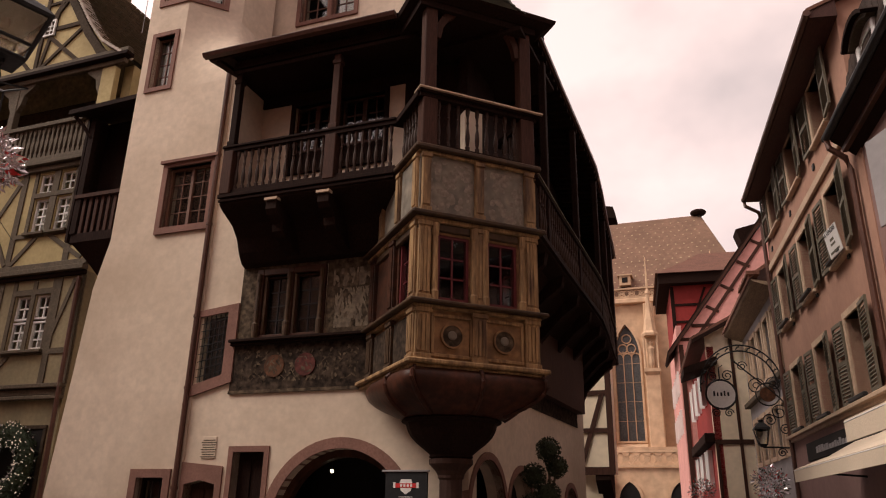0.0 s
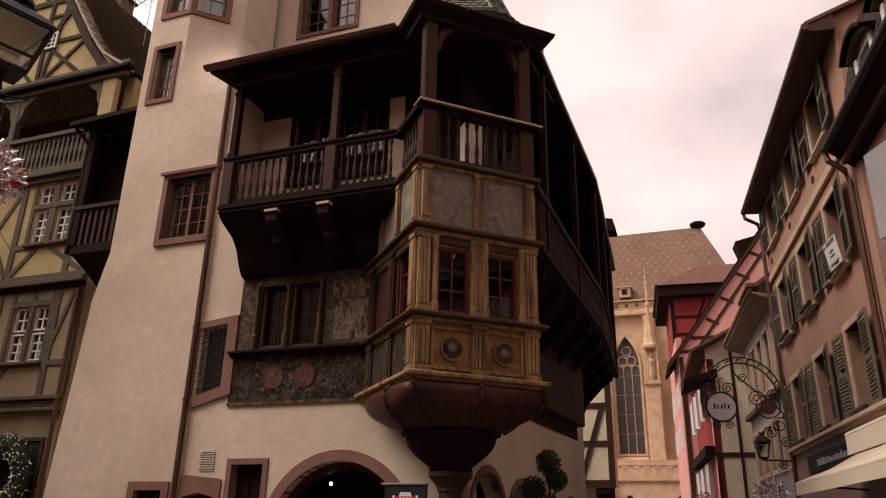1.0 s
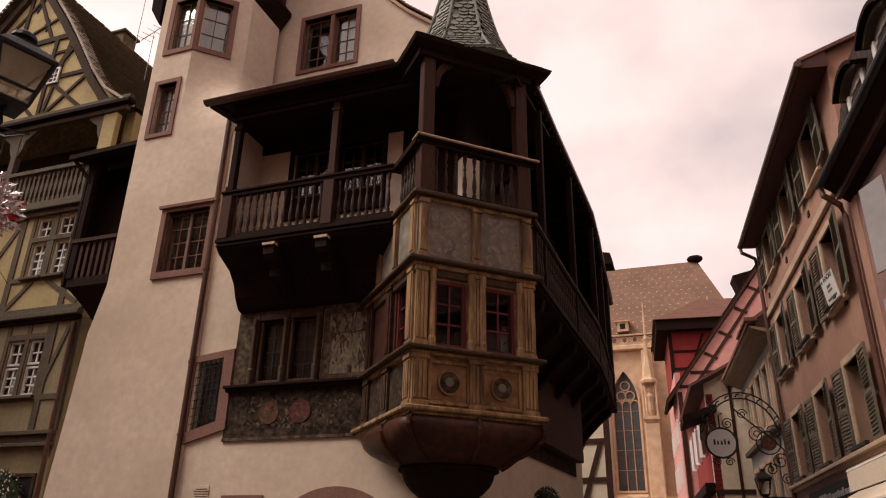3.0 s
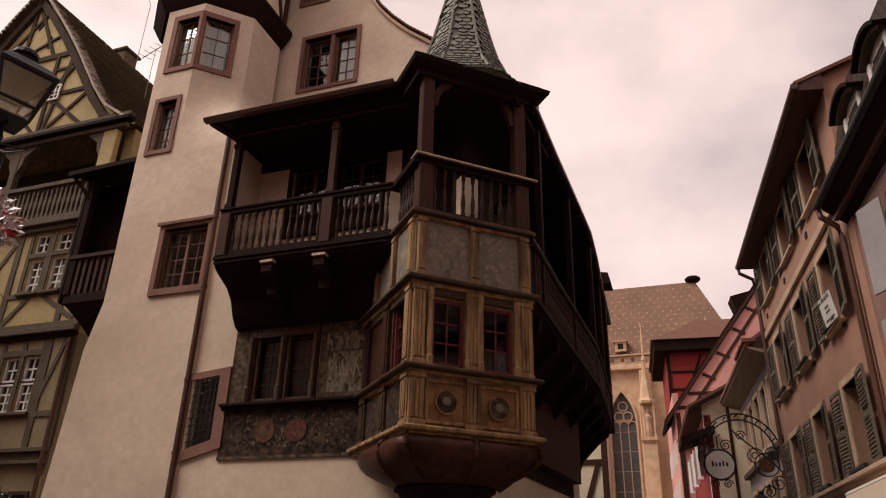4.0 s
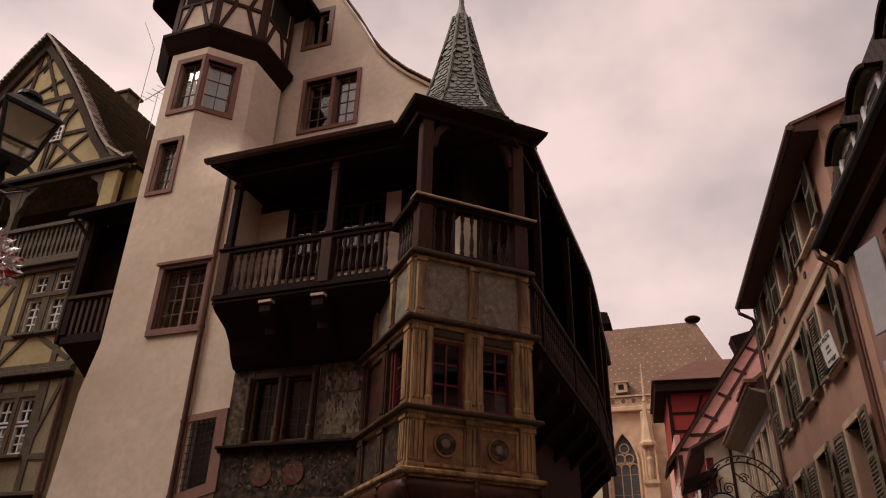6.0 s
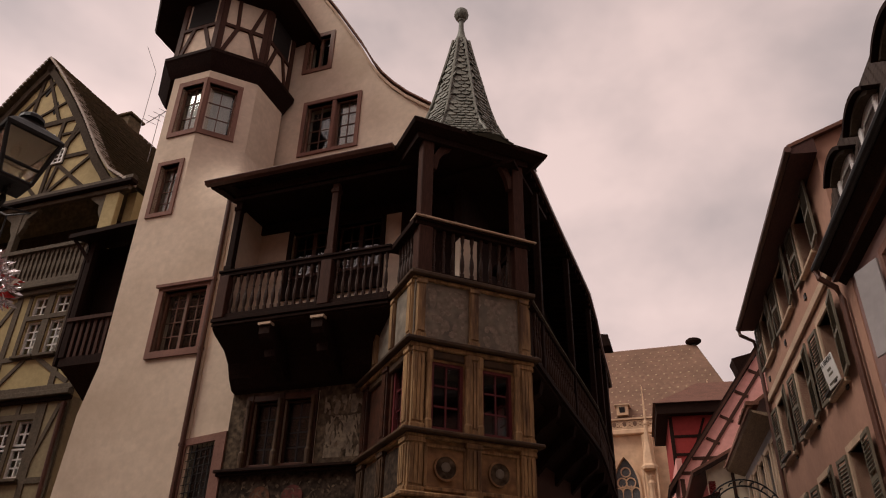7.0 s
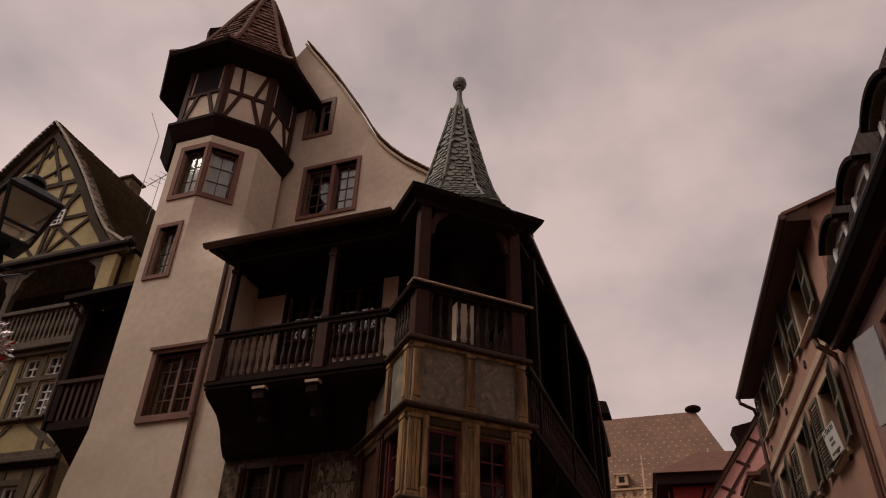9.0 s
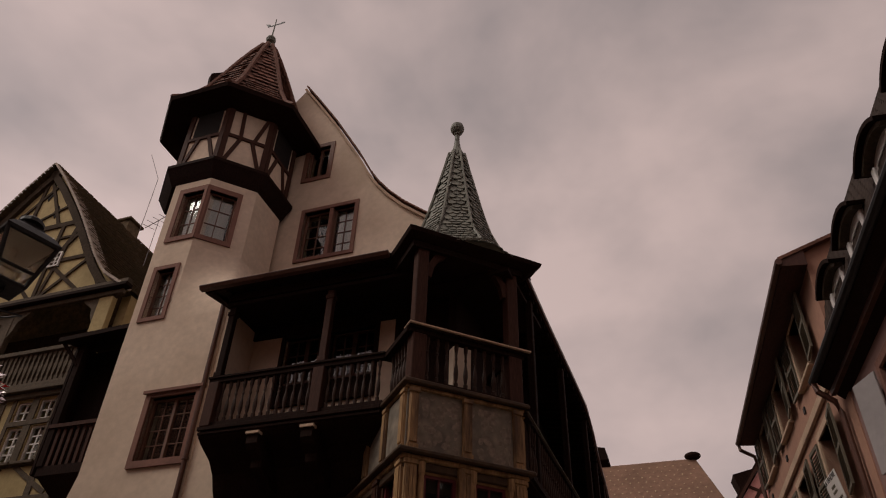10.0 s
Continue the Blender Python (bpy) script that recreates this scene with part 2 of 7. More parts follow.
def prism(poly, z0, z1, bm=None):
    """An upright prism over a plan polygon."""
    bm = bm or bmesh.new()
    lo = [bm.verts.new((x, y, z0)) for x, y in poly]
    hi = [bm.verts.new((x, y, z1)) for x, y in poly]
    bm.faces.new(lo[::-1])
    bm.faces.new(hi)
    k = len(poly)
    for i in range(k):
        bm.faces.new((lo[i], lo[(i + 1) % k], hi[(i + 1) % k], hi[i]))
    return bm


def loft(rings, cap=True, bm=None):
    bm = bm or bmesh.new()
    rs = [[bm.verts.new(p) for p in ring] for ring in rings]
    k = len(rs[0])
    for a, b in zip(rs, rs[1:]):
        for i in range(k):
            bm.faces.new((a[i], a[(i + 1) % k], b[(i + 1) % k], b[i]))
    if cap:
        bm.faces.new(rs[0][::-1])
        bm.faces.new(rs[-1])
    bmesh.ops.recalc_face_normals(bm, faces=bm.faces[:])
    return bm


def lathe(profile, seg=10, bm=None, at=(0, 0, 0)):
    return loft([[(at[0] + r * math.cos(2 * math.pi * i / seg), at[1] + r * math.sin(2 * math.pi * i / seg), at[2] + z)
                  for i in range(seg)] for r, z in profile], True, bm)


def sweep(profile, x0, x1):
    """A (y, z) profile drawn along x."""
    return loft([[(x0, y, z) for y, z in profile], [(x1, y, z) for y, z in profile]])


def tube(points, r, seg=8, bm=None):
    pts = [Vector(p) for p in points]
    rings = []
    for i, p in enumerate(pts):
        d = (pts[min(i + 1, len(pts) - 1)] - pts[max(i - 1, 0)]).normalized()
        s = d.cross(Vector((0, 0, 1)) if abs(d.z) < 0.9 else Vector((1, 0, 0))).normalized()
        q = s.cross(d)
        rings.append([p + (s * math.cos(2 * math.pi * k / seg) + q * math.sin(2 * math.pi * k / seg)) * r for k in range(seg)])
    return loft(rings, True, bm)


def thing(name, m, label, category, kind="", group=""):
    e = new(name)
    e.matrix_world = m
    return tagged(e, label, category, group, kind)


def part(name, bm, mat, parent, label="", m=None, kind=""):
    if isinstance(bm, bmesh.types.BMesh):
        me = bpy.data.meshes.new(name)
        bm.to_mesh(me)
        bm.free()
        me.materials.append(mat)
    else:
        me = bm
    ob = new(name, me)
    ob.parent = parent
    if m:
        ob.matrix_basis = m
    return tagged(ob, label, kind=kind)


def window(parent, x0, x1, z0, z1, y, frame_mat, bar_mat, cols=2, rows=3, fw=0.06, bw=0.022, depth=0.09, m=None, label="",
           leaves=1, curtain=False, name="window"):
    """A glazed window filling an opening: frame, one pane a leaf, glazing bars. y: its outer face."""
    bm = boxes((x0, x0 + fw, y, y + depth, z0, z1), (x1 - fw, x1, y, y + depth, z0, z1),
               (x0 + fw, x1 - fw, y, y + depth, z0, z0 + fw), (x0 + fw, x1 - fw, y, y + depth, z1 - fw, z1))
    w = part(name, bm, frame_mat, parent, label, m)
    xa, xb, za, zb = x0 + fw, x1 - fw, z0 + fw, z1 - fw
    step = (xb - xa) / leaves
    for i in range(leaves):
        a, b = xa + i * step, xa + (i + 1) * step
        if leaves > 1 and i:
            part("mullion", boxes((a - 0.035, a + 0.035, y - 0.004, y + depth, za, zb)), frame_mat, w)
        p = part("pane", boxes((a + 0.036 * (i > 0), b - 0.036 * (i < leaves - 1), y + 0.055, y + 0.061, za, zb)), GLASS, w)
        p.visible_shadow = False
        bm = bmesh.new()
        for c in range(1, cols):
            x = a + (b - a) * c / cols
            box(bm, x - bw / 2, x + bw / 2, y + 0.03, y + 0.07, za, zb)
        for r in range(1, rows):
            z = za + (zb - za) * r / rows
            box(bm, a + 0.03, b - 0.03, y + 0.033, y + 0.067, z - bw / 2, z + bw / 2)
        if cols * rows > 1:
            part("muntin_grid", bm, bar_mat, w)
        if curtain:
            part("curtain", boxes((a + 0.03, b - 0.03, y + 0.16, y + 0.17, za, zb)), CURTAIN, w)
    return w


def surround(parent, x0, x1, z0, z1, w, y0, y1, mat, name="window_surround", label="", m=None, foot=None):
    f = foot if foot is not None else w
    bm = boxes((x0 - w, x0, y0, y1, z0 - f, z1 + w), (x1, x1 + w, y0, y1, z0 - f, z1 + w),
               (x0, x1, y0, y1, z1, z1 + w))
    if f:
        box(bm, x0, x1, y0, y1, z0 - f, z0)
    return part(name, bm, mat, parent, label, m)


def arc(cx, cz, r, a0, a1, n):
    return [(cx + r * math.cos(radians(a0 + (a1 - a0) * i / n)), cz + r * math.sin(radians(a0 + (a1 - a0) * i / n))) for i in range(n + 1)]


def baluster_mesh(h, r=0.055):
    prof = [(0.9, 0), (0.9, 0.1), (0.5, 0.12), (0.75, 0.18), (1.0, 0.30), (0.85, 0.42), (0.45, 0.56), (0.42, 0.62), (0.7, 0.66), (0.45, 0.70), (0.55, 0.8), (0.9, 0.88), (0.9, 1.0)]
    bm = lathe([(r * a, h * b) for a, b in prof], 8)
    me = bpy.data.meshes.new("baluster")
    bm.to_mesh(me)
    bm.free()
    me.materials.append(BALWOOD)
    return me


# ---- ground ----
ground = part("ground", boxes((-400, 400, -300, 500, -0.3, 0.0)), PAVING, None)
tagged(ground, "grey stone paving of the street and square", "ground", kind="structure")

# ---- corner house ----
MF = Matrix.Translation((0.975, 12.976, 0)) @ pose(0, 0, 0, 0, 0, -20.5)
MO = MF.inverted() @ Matrix.Translation((-0.42, 11.49, 0)) @ pose(0, 0, 0, 0, 0, 22.65)
MR = MF.inverted() @ Matrix.Translation((1.72, 12.31, 0)) @ pose(0, 0, 0, 0, 0, 66.2)
house = thing("corner_house", MF, "pale plastered corner house with dark timber galleries, oriel and turret", "house")

G_BACK = 4.6
ARCH = (-2.98, 1.28, 1.386)
arch_hole = [(ARCH[0] - ARCH[2], 0.0), *arc(*ARCH, 180, 0, 24), (ARCH[0] + ARCH[2], 0.0)]
GDOOR = (-4.62, -2.42, 8.5, 10.1)
front_wall = part("front_wall", slab(
    [(-6.46, 0), (-6.36, 0), (-6.36, 2.02), (-6.0, 2.1), (-5.64, 2.02), (-5.64, 0), (-5.3, 0), (-5.3, 2.62), (-4.6, 2.62), (-4.6, 0), arch_hole[0], *arch_hole[1:-1], arch_hole[-1], (-0.5, 0), (-0.5, 11.6), (-6.46, 11.6)],
    [rect(-4.98, -4.41, 4.9, 6.16), rect(-4.27, -3.66, 4.9, 6.16), [(-6.40, 3.96), (-5.76, 4.14), (-5.76, 5.45), (-6.40, 5.385)],
     rect(*GDOOR)], 0.0, 0.45), PLASTER, house)
part("arch_surround", slab([(ARCH[0] - 1.586, 0), (ARCH[0] - 1.386, 0), *arc(*ARCH, 180, 0, 28), (ARCH[0] + 1.386, 0),
                            (ARCH[0] + 1.586, 0), *arc(ARCH[0], ARCH[1], 1.586, 0, 180, 28)], [], -0.03, 0.30), SANDSTONE, house, "red sandstone round arch")
part("inner_arch", slab([(ARCH[0] - 1.386, 0), (ARCH[0] - 1.25, 0), *arc(ARCH[0], ARCH[1], 1.25, 180, 0, 28), (ARCH[0] + 1.25, 0),
                         (ARCH[0] + 1.386, 0), *arc(*ARCH, 0, 180, 28)], [], 0.22, 0.42), CORBELWOOD, house, "dark wooden arch frame")
# near-black slabs added inside so that no sky shows through the windows
for z0, z1 in ((3.3, 3.6), (7.2, 7.45), (10.85, 11.0), (13.0, 13.2)):
    part("inner_floor", boxes((-6.4 if z0 < 10 else -5.9, -2.2, 0.46 if z0 < 12 else 1.95, 4.5, z0, z1)), INSIDE, house)
for z0 in (3.2, 5.8, 9.05, 12.75, 15.35):
    part("turret_floor", boxes((-8.9, -6.6 if z0 < 10 else -8.2, 0.4 if z0 < 10 else 0.8, 2.5, z0, z0 + 0.15)), INSIDE, house)
part("turret_blackout", boxes((-8.95, -8.9, 0.4, 2.7, 0.0, 15.4)), INSIDE, house)
# near-black sheets close behind the glass: the rooms' darkness put into the colour
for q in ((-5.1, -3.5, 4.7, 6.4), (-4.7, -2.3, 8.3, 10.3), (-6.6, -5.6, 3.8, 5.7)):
    part("window_backing", boxes((q[0], q[1], 0.2, 0.22, q[2], q[3])), INSIDE, house, "near-black sheet standing for the dark room behind the window")
part("inner_blackout", boxes((-8.95, -0.9, 2.6, 2.75, 0.0, 10.8)), INSIDE, house)
part("arch_back", boxes((-4.6, -1.3, 1.9, 2.0, 0, 3.2)), INSIDE, house, "near-black sheet standing for the dark shop behind the arch")
surround(house, -5.3, -4.6, 0, 2.62, 0.11, -0.03, 0.3, SANDSTONE, "door_surround", foot=0)
part("side_door", bevelled(boxes((-5.3, -4.6, 0.2, 0.28, 0, 2.62), (-5.2, -4.99, 0.17, 0.2, 0.2, 1.2), (-4.91, -4.7, 0.17, 0.2, 0.2, 1.2),
                                 (-5.2, -4.99, 0.17, 0.2, 1.4, 2.5), (-4.91, -4.7, 0.17, 0.2, 1.4, 2.5)), 0.01), DARKWOOD, house)

part("low_door_lintel", slab([(-6.46, 0), (-6.36, 0), (-6.36, 2.02), (-6.0, 2.1), (-5.64, 2.02), (-5.64, 0), (-5.5, 0), (-5.5, 2.34), (-5.53, 2.36), (-6.46, 2.44)], [], -0.04, 0.3), SANDSTONE, house, "red sandstone door surround with a heavy lintel")
part("low_door", bevelled(boxes((-6.36, -5.64, 0.2, 0.27, 0, 2.1), (-6.3, -6.02, 0.17, 0.2, 0.15, 1.95), (-5.98, -5.7, 0.17, 0.2, 0.15, 1.95)), 0.01), BROWNWOOD, house)

# plaque beside the door: lines of small writing
plaque = part("plaque", bevelled(boxes((-6.05, -5.72, -0.018, 0.0, 2.50, 2.92)), 0.006), PLASTER, house, "worn painted inscription on the plaster")
bm = bmesh.new()
for i in range(8):
    w = 0.14 + 0.02 * ((i * 5) % 3)
    box(bm, -5.885 - w, -5.885 + w, -0.022, -0.0175, 2.86 - i * 0.045 - 0.018, 2.86 - i * 0.045)
part("writing_bars", bm, GREYTIMBER, plaque)

# raked stair window beside the downpipe
bm = slab([(-6.62, 3.68), (-5.52, 3.98), (-5.52, 5.62), (-6.62, 5.5)], [[(-6.45, 3.95), (-5.76, 4.14), (-5.76, 5.45), (-6.45, 5.38)]], -0.06, 0.2)
stair_w = part("stair_window", bm, SANDSTONE, house, "raked red sandstone stair window with leaded panes")
part("pane", slab([(-6.45, 3.95), (-5.76, 4.14), (-5.76, 5.45), (-6.45, 5.38)], [], 0.02, 0.026), GLASS, stair_w).visible_shadow = False
bm = bmesh.new()
for i in range(1, 6):
    bar(bm, (-6.45 + 0.115 * i, 3.95), (-6.45 + 0.115 * i, 5.42), 0.0, 0.015, 0.014)
for i in range(1, 9):
    bar(bm, (-6.45, 3.95 + 0.16 * i), (-5.76, 4.1 + 0.155 * i), -0.002, 0.017, 0.014)
part("leaded_grid", bm, IRON, stair_w)

# two-light window, mural and frieze on the first floor
two = part("two_light_window", bevelled(boxes((-5.14, -4.98, -0.07, 0.12, 4.82, 6.3), (-4.41, -4.27, -0.07, 0.12, 4.82, 6.3), (-3.66, -3.52, -0.07, 0.12, 4.82, 6.3),
           (-4.98, -4.41, -0.06, 0.12, 6.16, 6.3), (-4.27, -3.66, -0.06, 0.12, 6.16, 6.3), (-4.98, -4.41, -0.05, 0.12, 4.82, 4.9), (-4.27, -3.66, -0.05, 0.12, 4.82, 4.9)), 0.012),
           CORBELWOOD, house, "brown timber window with two lights")
for x in (-4.34, -3.59, -5.06):
    bm = lathe([(0.06, 4.84), (0.065, 4.94), (0.07, 5.12), (0.042, 5.16), (0.04, 6.02), (0.055, 6.06), (0.055, 6.18)], 10, at=(x, -0.085, 0))
    part("colonnette", bm, MOULDWOOD, two)
for a, b in ((-4.98, -4.41), (-4.27, -3.66)):
    window(two, a, b, 4.9, 6.16, 0.08, CORBELWOOD, IRON, 2, 4, fw=0.035)
part("mural", boxes((-3.50, -2.33, -0.02, 0.0, 4.82, 6.42)), MURAL, house, "faded mural of pale figures on dark ground")
def strokes(x0, x1, z0, z1, n, y, wmin, wmax, hmin, hmax, seed, lean=0.25):
    """Many small worn strokes of paint on a flat ground."""
    rnd_ = random.Random(seed)
    bm_ = bmesh.new()
    for k in range(n):
        x, z, w, h = rnd_.uniform(x0, x1), rnd_.uniform(z0, z1), rnd_.uniform(wmin, wmax), rnd_.uniform(hmin, hmax)
        q, ph = rnd_.gauss(0, lean), rnd_.uniform(0, 6)
        vs = []
        for j in range(9):
            a = 2 * math.pi * j / 9
            r_ = 1 + 0.3 * math.sin(2 * a + ph) + rnd_.uniform(-0.15, 0.15)
            dx, dz = w * math.cos(a) * r_, h * 0.5 * math.sin(a) * r_
            vs.append(bm_.verts.new((min(max(x + dx + q * dz, x0), x1), y - 0.00006 * k, min(max(z + dz, z0), z1))))
        bm_.faces.new(vs)
    return bm_
part("mural_painting", strokes(-3.36, -2.5, 5.78, 6.16, 26, -0.0205, 0.025, 0.05, 0.12, 0.3, 2, 0.1), PALEPAINT, house, "pale worn row of painted figures", kind="stuff")
part("mural_drapery", strokes(-3.3, -2.45, 4.95, 5.75, 80, -0.0205, 0.015, 0.045, 0.12, 0.42, 5, 0.3), PALEPAINT, house, "pale worn painted drapery", kind="stuff")
part("painted_strip", boxes((-5.52, -5.14, -0.02, 0.0, 4.82, 6.42)), MURAL, house)
part("mural_head", boxes((-5.14, -3.50, -0.02, 0.0, 6.3, 6.42)), MURAL, house)
fr = part("frieze", boxes((-5.56, -1.35, -0.03, 0.0, 3.76, 4.7)), FRIEZE, house, "dark painted frieze with round shields and foliage")
part("painted_foliage", strokes(-5.42, -2.7, 3.95, 4.6, 170, -0.031, 0.012, 0.035, 0.04, 0.11, 9, 0.7), MURAL, fr, "worn painted foliage", kind="stuff")
for x, mat in ((-4.55, OCHREPAINT), (-3.85, REDPAINT)):
    part("shield", slab(arc(x, 4.26, 0.225, 0, 345, 23), [], -0.05, -0.03), mat, fr, "round painted shield")
    part("shield_painting", strokes(x - 0.17, x + 0.17, 4.1, 4.42, 16, -0.0505, 0.012, 0.03, 0.04, 0.14, int(-x * 10), 0.8), MURAL, fr, kind="stuff")
part("frieze_base", boxes((-5.57, -1.35, -0.045, 0.0, 3.74, 3.80)), MURAL, house)
part("sill_moulding", bevelled(boxes((-5.58, -1.45, -0.13, 0.0, 4.70, 4.76), (-5.6, -1.45, -0.19, 0.0, 4.76, 4.82)), 0.01), DARKWOOD, house, "dark wooden sill moulding")

# gallery over the first floor: cove, floor beam, corbels, balustrade, posts, eaves
cove = [(0.0, 6.36), (-0.16, 6.42), (-0.3, 6.62), (-0.42, 6.9), (-0.62, 7.12), (-0.86, 7.24), (-1.02, 7.32), (-1.12, 7.40), (-1.12, 7.60), (0.0, 7.60)]
gallery = part("gallery", sweep(cove, -5.5, -1.4), DARKWOOD, house, "dark timber gallery with coved underside")
part("floor_moulding", bevelled(boxes((-5.53, -1.62, -1.19, -1.12, 7.52, 7.60), (-5.52, -1.62, -1.16, -1.12, 7.44, 7.50)), 0.008), DARKWOOD, gallery)
for x in (-4.2, -3.05):
    prof = [(-0.25, 6.45), (-0.48, 6.5), (-0.62, 6.62), (-0.78, 6.66), (-0.9, 6.76), (-0.93, 6.9), (-1.02, 6.98), (-1.14, 7.02), (-1.21, 7.12), (-1.21, 7.30), (-0.25, 7.30)]
    part("corbel", sweep(prof, x - 0.12, x + 0.12), DARKWOOD, gallery, "carved timber corbel")
    part("corbel_cap", boxes((x - 0.14, x + 0.14, -1.25, -1.10, 7.30, 7.35)), CREAMTRIM, gallery)
RAILZ = 8.66
for x0, x1, y in ((-5.56, -1.62, -1.08),):
    rail = part("handrail", bevelled(boxes((x0, x1, y - 0.10, y + 0.08, RAILZ, RAILZ + 0.05), (x0 + 0.02, x1, y - 0.07, y + 0.05, RAILZ - 0.09, RAILZ)), 0.008), DARKWOOD, gallery)
part("bottom_rail", boxes((-5.5, -1.62, -1.14, -1.02, 7.61, 7.70)), DARKWOOD, gallery)
BAL = baluster_mesh(RAILZ - 0.09 - 7.70, 0.043)
for x0, x1, n in ((-5.28, -3.13, 13), (-2.87, -1.66, 8)):
    for i in range(n):
        part("baluster", BAL, None, gallery, m=Matrix.Translation((x0 + (x1 - x0) * (i + 0.5) / n, -1.08, 7.70)))
for x in (-5.38, -3.0):
    part("lower_post", bevelled(boxes((x - 0.12, x + 0.12, -1.2, -0.98, 7.6, RAILZ - 0.09)), 0.012), BROWNWOOD, gallery, "red-brown turned gallery post")
    part("upper_post", bevelled(boxes((x - 0.075, x + 0.075, -1.15, -1.01, RAILZ + 0.05, 10.55), (x - 0.095, x + 0.095, -1.17, -0.99, RAILZ + 0.05, RAILZ + 0.16),
         (x - 0.10, x + 0.10, -1.17, -0.99, 10.2, 10.3)), 0.012), BROWNWOOD if x > -5 else DARKWOOD, gallery)
part("end_wall", boxes((-5.62, -5.48, -0.95, 0.0, 7.6, 10.6)), PLASTER, house)
gwin = part("gallery_window", bevelled(boxes((-4.72, -4.62, -0.06, 0.3, 8.42, 10.22), (-2.42, -2.32, -0.06, 0.3, 8.42, 10.22), (-4.62, -2.42, -0.06, 0.3, 10.1, 10.22),
      (-4.62, -2.42, -0.07, 0.3, 8.42, 8.5), (-3.58, -3.46, -0.02, 0.3, 8.5, 10.1)), 0.01), DARKWOOD, house, "wide dark timber window under the gallery roof")
for a, b in ((-4.62, -4.1), (-4.1, -3.58), (-3.46, -2.94), (-2.94, -2.42)):
    window(gwin, a, b, 9.0, 10.1, 0.08, CORBELWOOD, CORBELWOOD, 2, 3, fw=0.05, name="casement")
    part("apron_board", bevelled(boxes((a + 0.01, b - 0.01, 0.08, 0.14, 8.5, 9.0)), 0.012), DARKWOOD, gwin)

# eaves of the gallery, with boarded underside and a roof up to the gable
EZ = 10.80
prof = [(-1.45, EZ), (-1.47, EZ + 0.05), (2.5, 13.6), (2.5, 13.45), (-0.2, EZ + 0.15), (-1.4, EZ - 0.06)]
lean = part("gallery_roof", sweep(prof, -6.02, -1.5), DARKWOOD, house, "dark boarded eaves and tiled gallery roof")
part("gutter", sweep([(-1.45, EZ - 0.05), (-1.56, EZ - 0.04), (-1.60, EZ + 0.03), (-1.58, EZ + 0.06), (-1.45, EZ + 0.05)], -6.08, -1.56), PIPE, lean)
for i in range(13):
    x = -5.8 + i * 0.34
    part("rafter_foot", loft([[(x + a, y, z) for a in (-0.045, 0.045) for y, z in ((-1.36, EZ - 0.10), (-1.36, EZ - 0.02))][:2] + [(x + 0.045, -1.36, EZ - 0.02), (x + 0.045, -1.36, EZ - 0.10)],
                              [(x - 0.045, 0.0, EZ + 0.02), (x - 0.045, 0.0, EZ + 0.12), (x + 0.045, 0.0, EZ + 0.12), (x + 0.045, 0.0, EZ + 0.02)]]), DARKWOOD, lean)
part("wall_plate", boxes((-5.5, -1.5, -1.2, -0.96, 10.55, 10.75)), DARKWOOD, lean)

# gable behind the gallery, set back behind the turret
EYE_L = MF.inverted() @ Vector(EYE)
GS = Matrix.Translation(EYE_L) @ Matrix.Scale(1.07, 4) @ Matrix.Translation(-EYE_L)
earlier = set(bpy.data.objects)
G = 1.5
verge = [(-6.6, 21.1), (-5.95, 20.1), (-5.24, 18.96), (-4.3, 17.3), (-3.85, 16.4), (-3.52, 15.86), (-3.15, 15.38), (-2.68, 14.88), (-2.0, 14.3), (-1.2, 13.72)]
left_v = [(-7.3, 20.18), (-8.04, 19.0), (-8.4, 18.4)]
GW, AW = (-5.76, -4.16, 13.70, 15.39), (-5.98, -5.28, 16.8, 18.05)
gable = part("gable_wall", slab([(-8.4, 10.9), (-1.2, 10.9), *reversed(verge), *left_v], [rect(*GW), rect(*AW)], G, G + 0.4), PLASTER, house, "pale plastered curved gable")
surround(house, *GW, 0.11, G - 0.05, G + 0.15, SANDSTONE)
part("stone_mullion", bevelled(boxes((-4.96, -4.84, G - 0.03, G + 0.18, GW[2], GW[3])), 0.015), SANDSTONE, house)
window(house, GW[0], -4.96, GW[2], GW[3], G + 0.12, FRAMEBROWN, FRAMEBROWN, 2, 4, fw=0.05, curtain=False)
window(house, -4.84, GW[1], GW[2], GW[3], G + 0.12, FRAMEBROWN, FRAMEBROWN, 2, 4, fw=0.05, curtain=True)
surround(house, *AW, 0.14, G - 0.04, G + 0.15, FRAMEBROWN)
window(house, *AW, G + 0.1, FRAMEBROWN, IRON, 1, 1, fw=0.05, leaves=2)
bm = bmesh.new()
for p, q in zip(verge, verge[1:]):
    bm = bmesh.new()
    bar(bm, p, q, G - 0.10, G + 0.5, 0.075)
    part("verge_board", bm, CREAMTRIM, house, "pale verge along the gable")
bm = bmesh.new()
for p, q in zip(verge, verge[1:]):
    d = Vector((q[0] - p[0], q[1] - p[1]))
    n = max(1, round(d.length / 0.16))
    for i in range(n):
        a, b = Vector(p) + d * (i / n), Vector(p) + d * ((i + 1) / n)
        o = Vector((-d.y, d.x)).normalized() * 0.09
        bar(bm, a + o * 1.0, b + o * 1.25, G - 0.17, G + 0.3, 0.035)
part("verge_tiles", bm, TILE, house, "brown tile ends along the gable", kind="stuff")
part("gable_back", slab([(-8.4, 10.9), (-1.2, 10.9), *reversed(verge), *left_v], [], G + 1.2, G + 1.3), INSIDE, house)
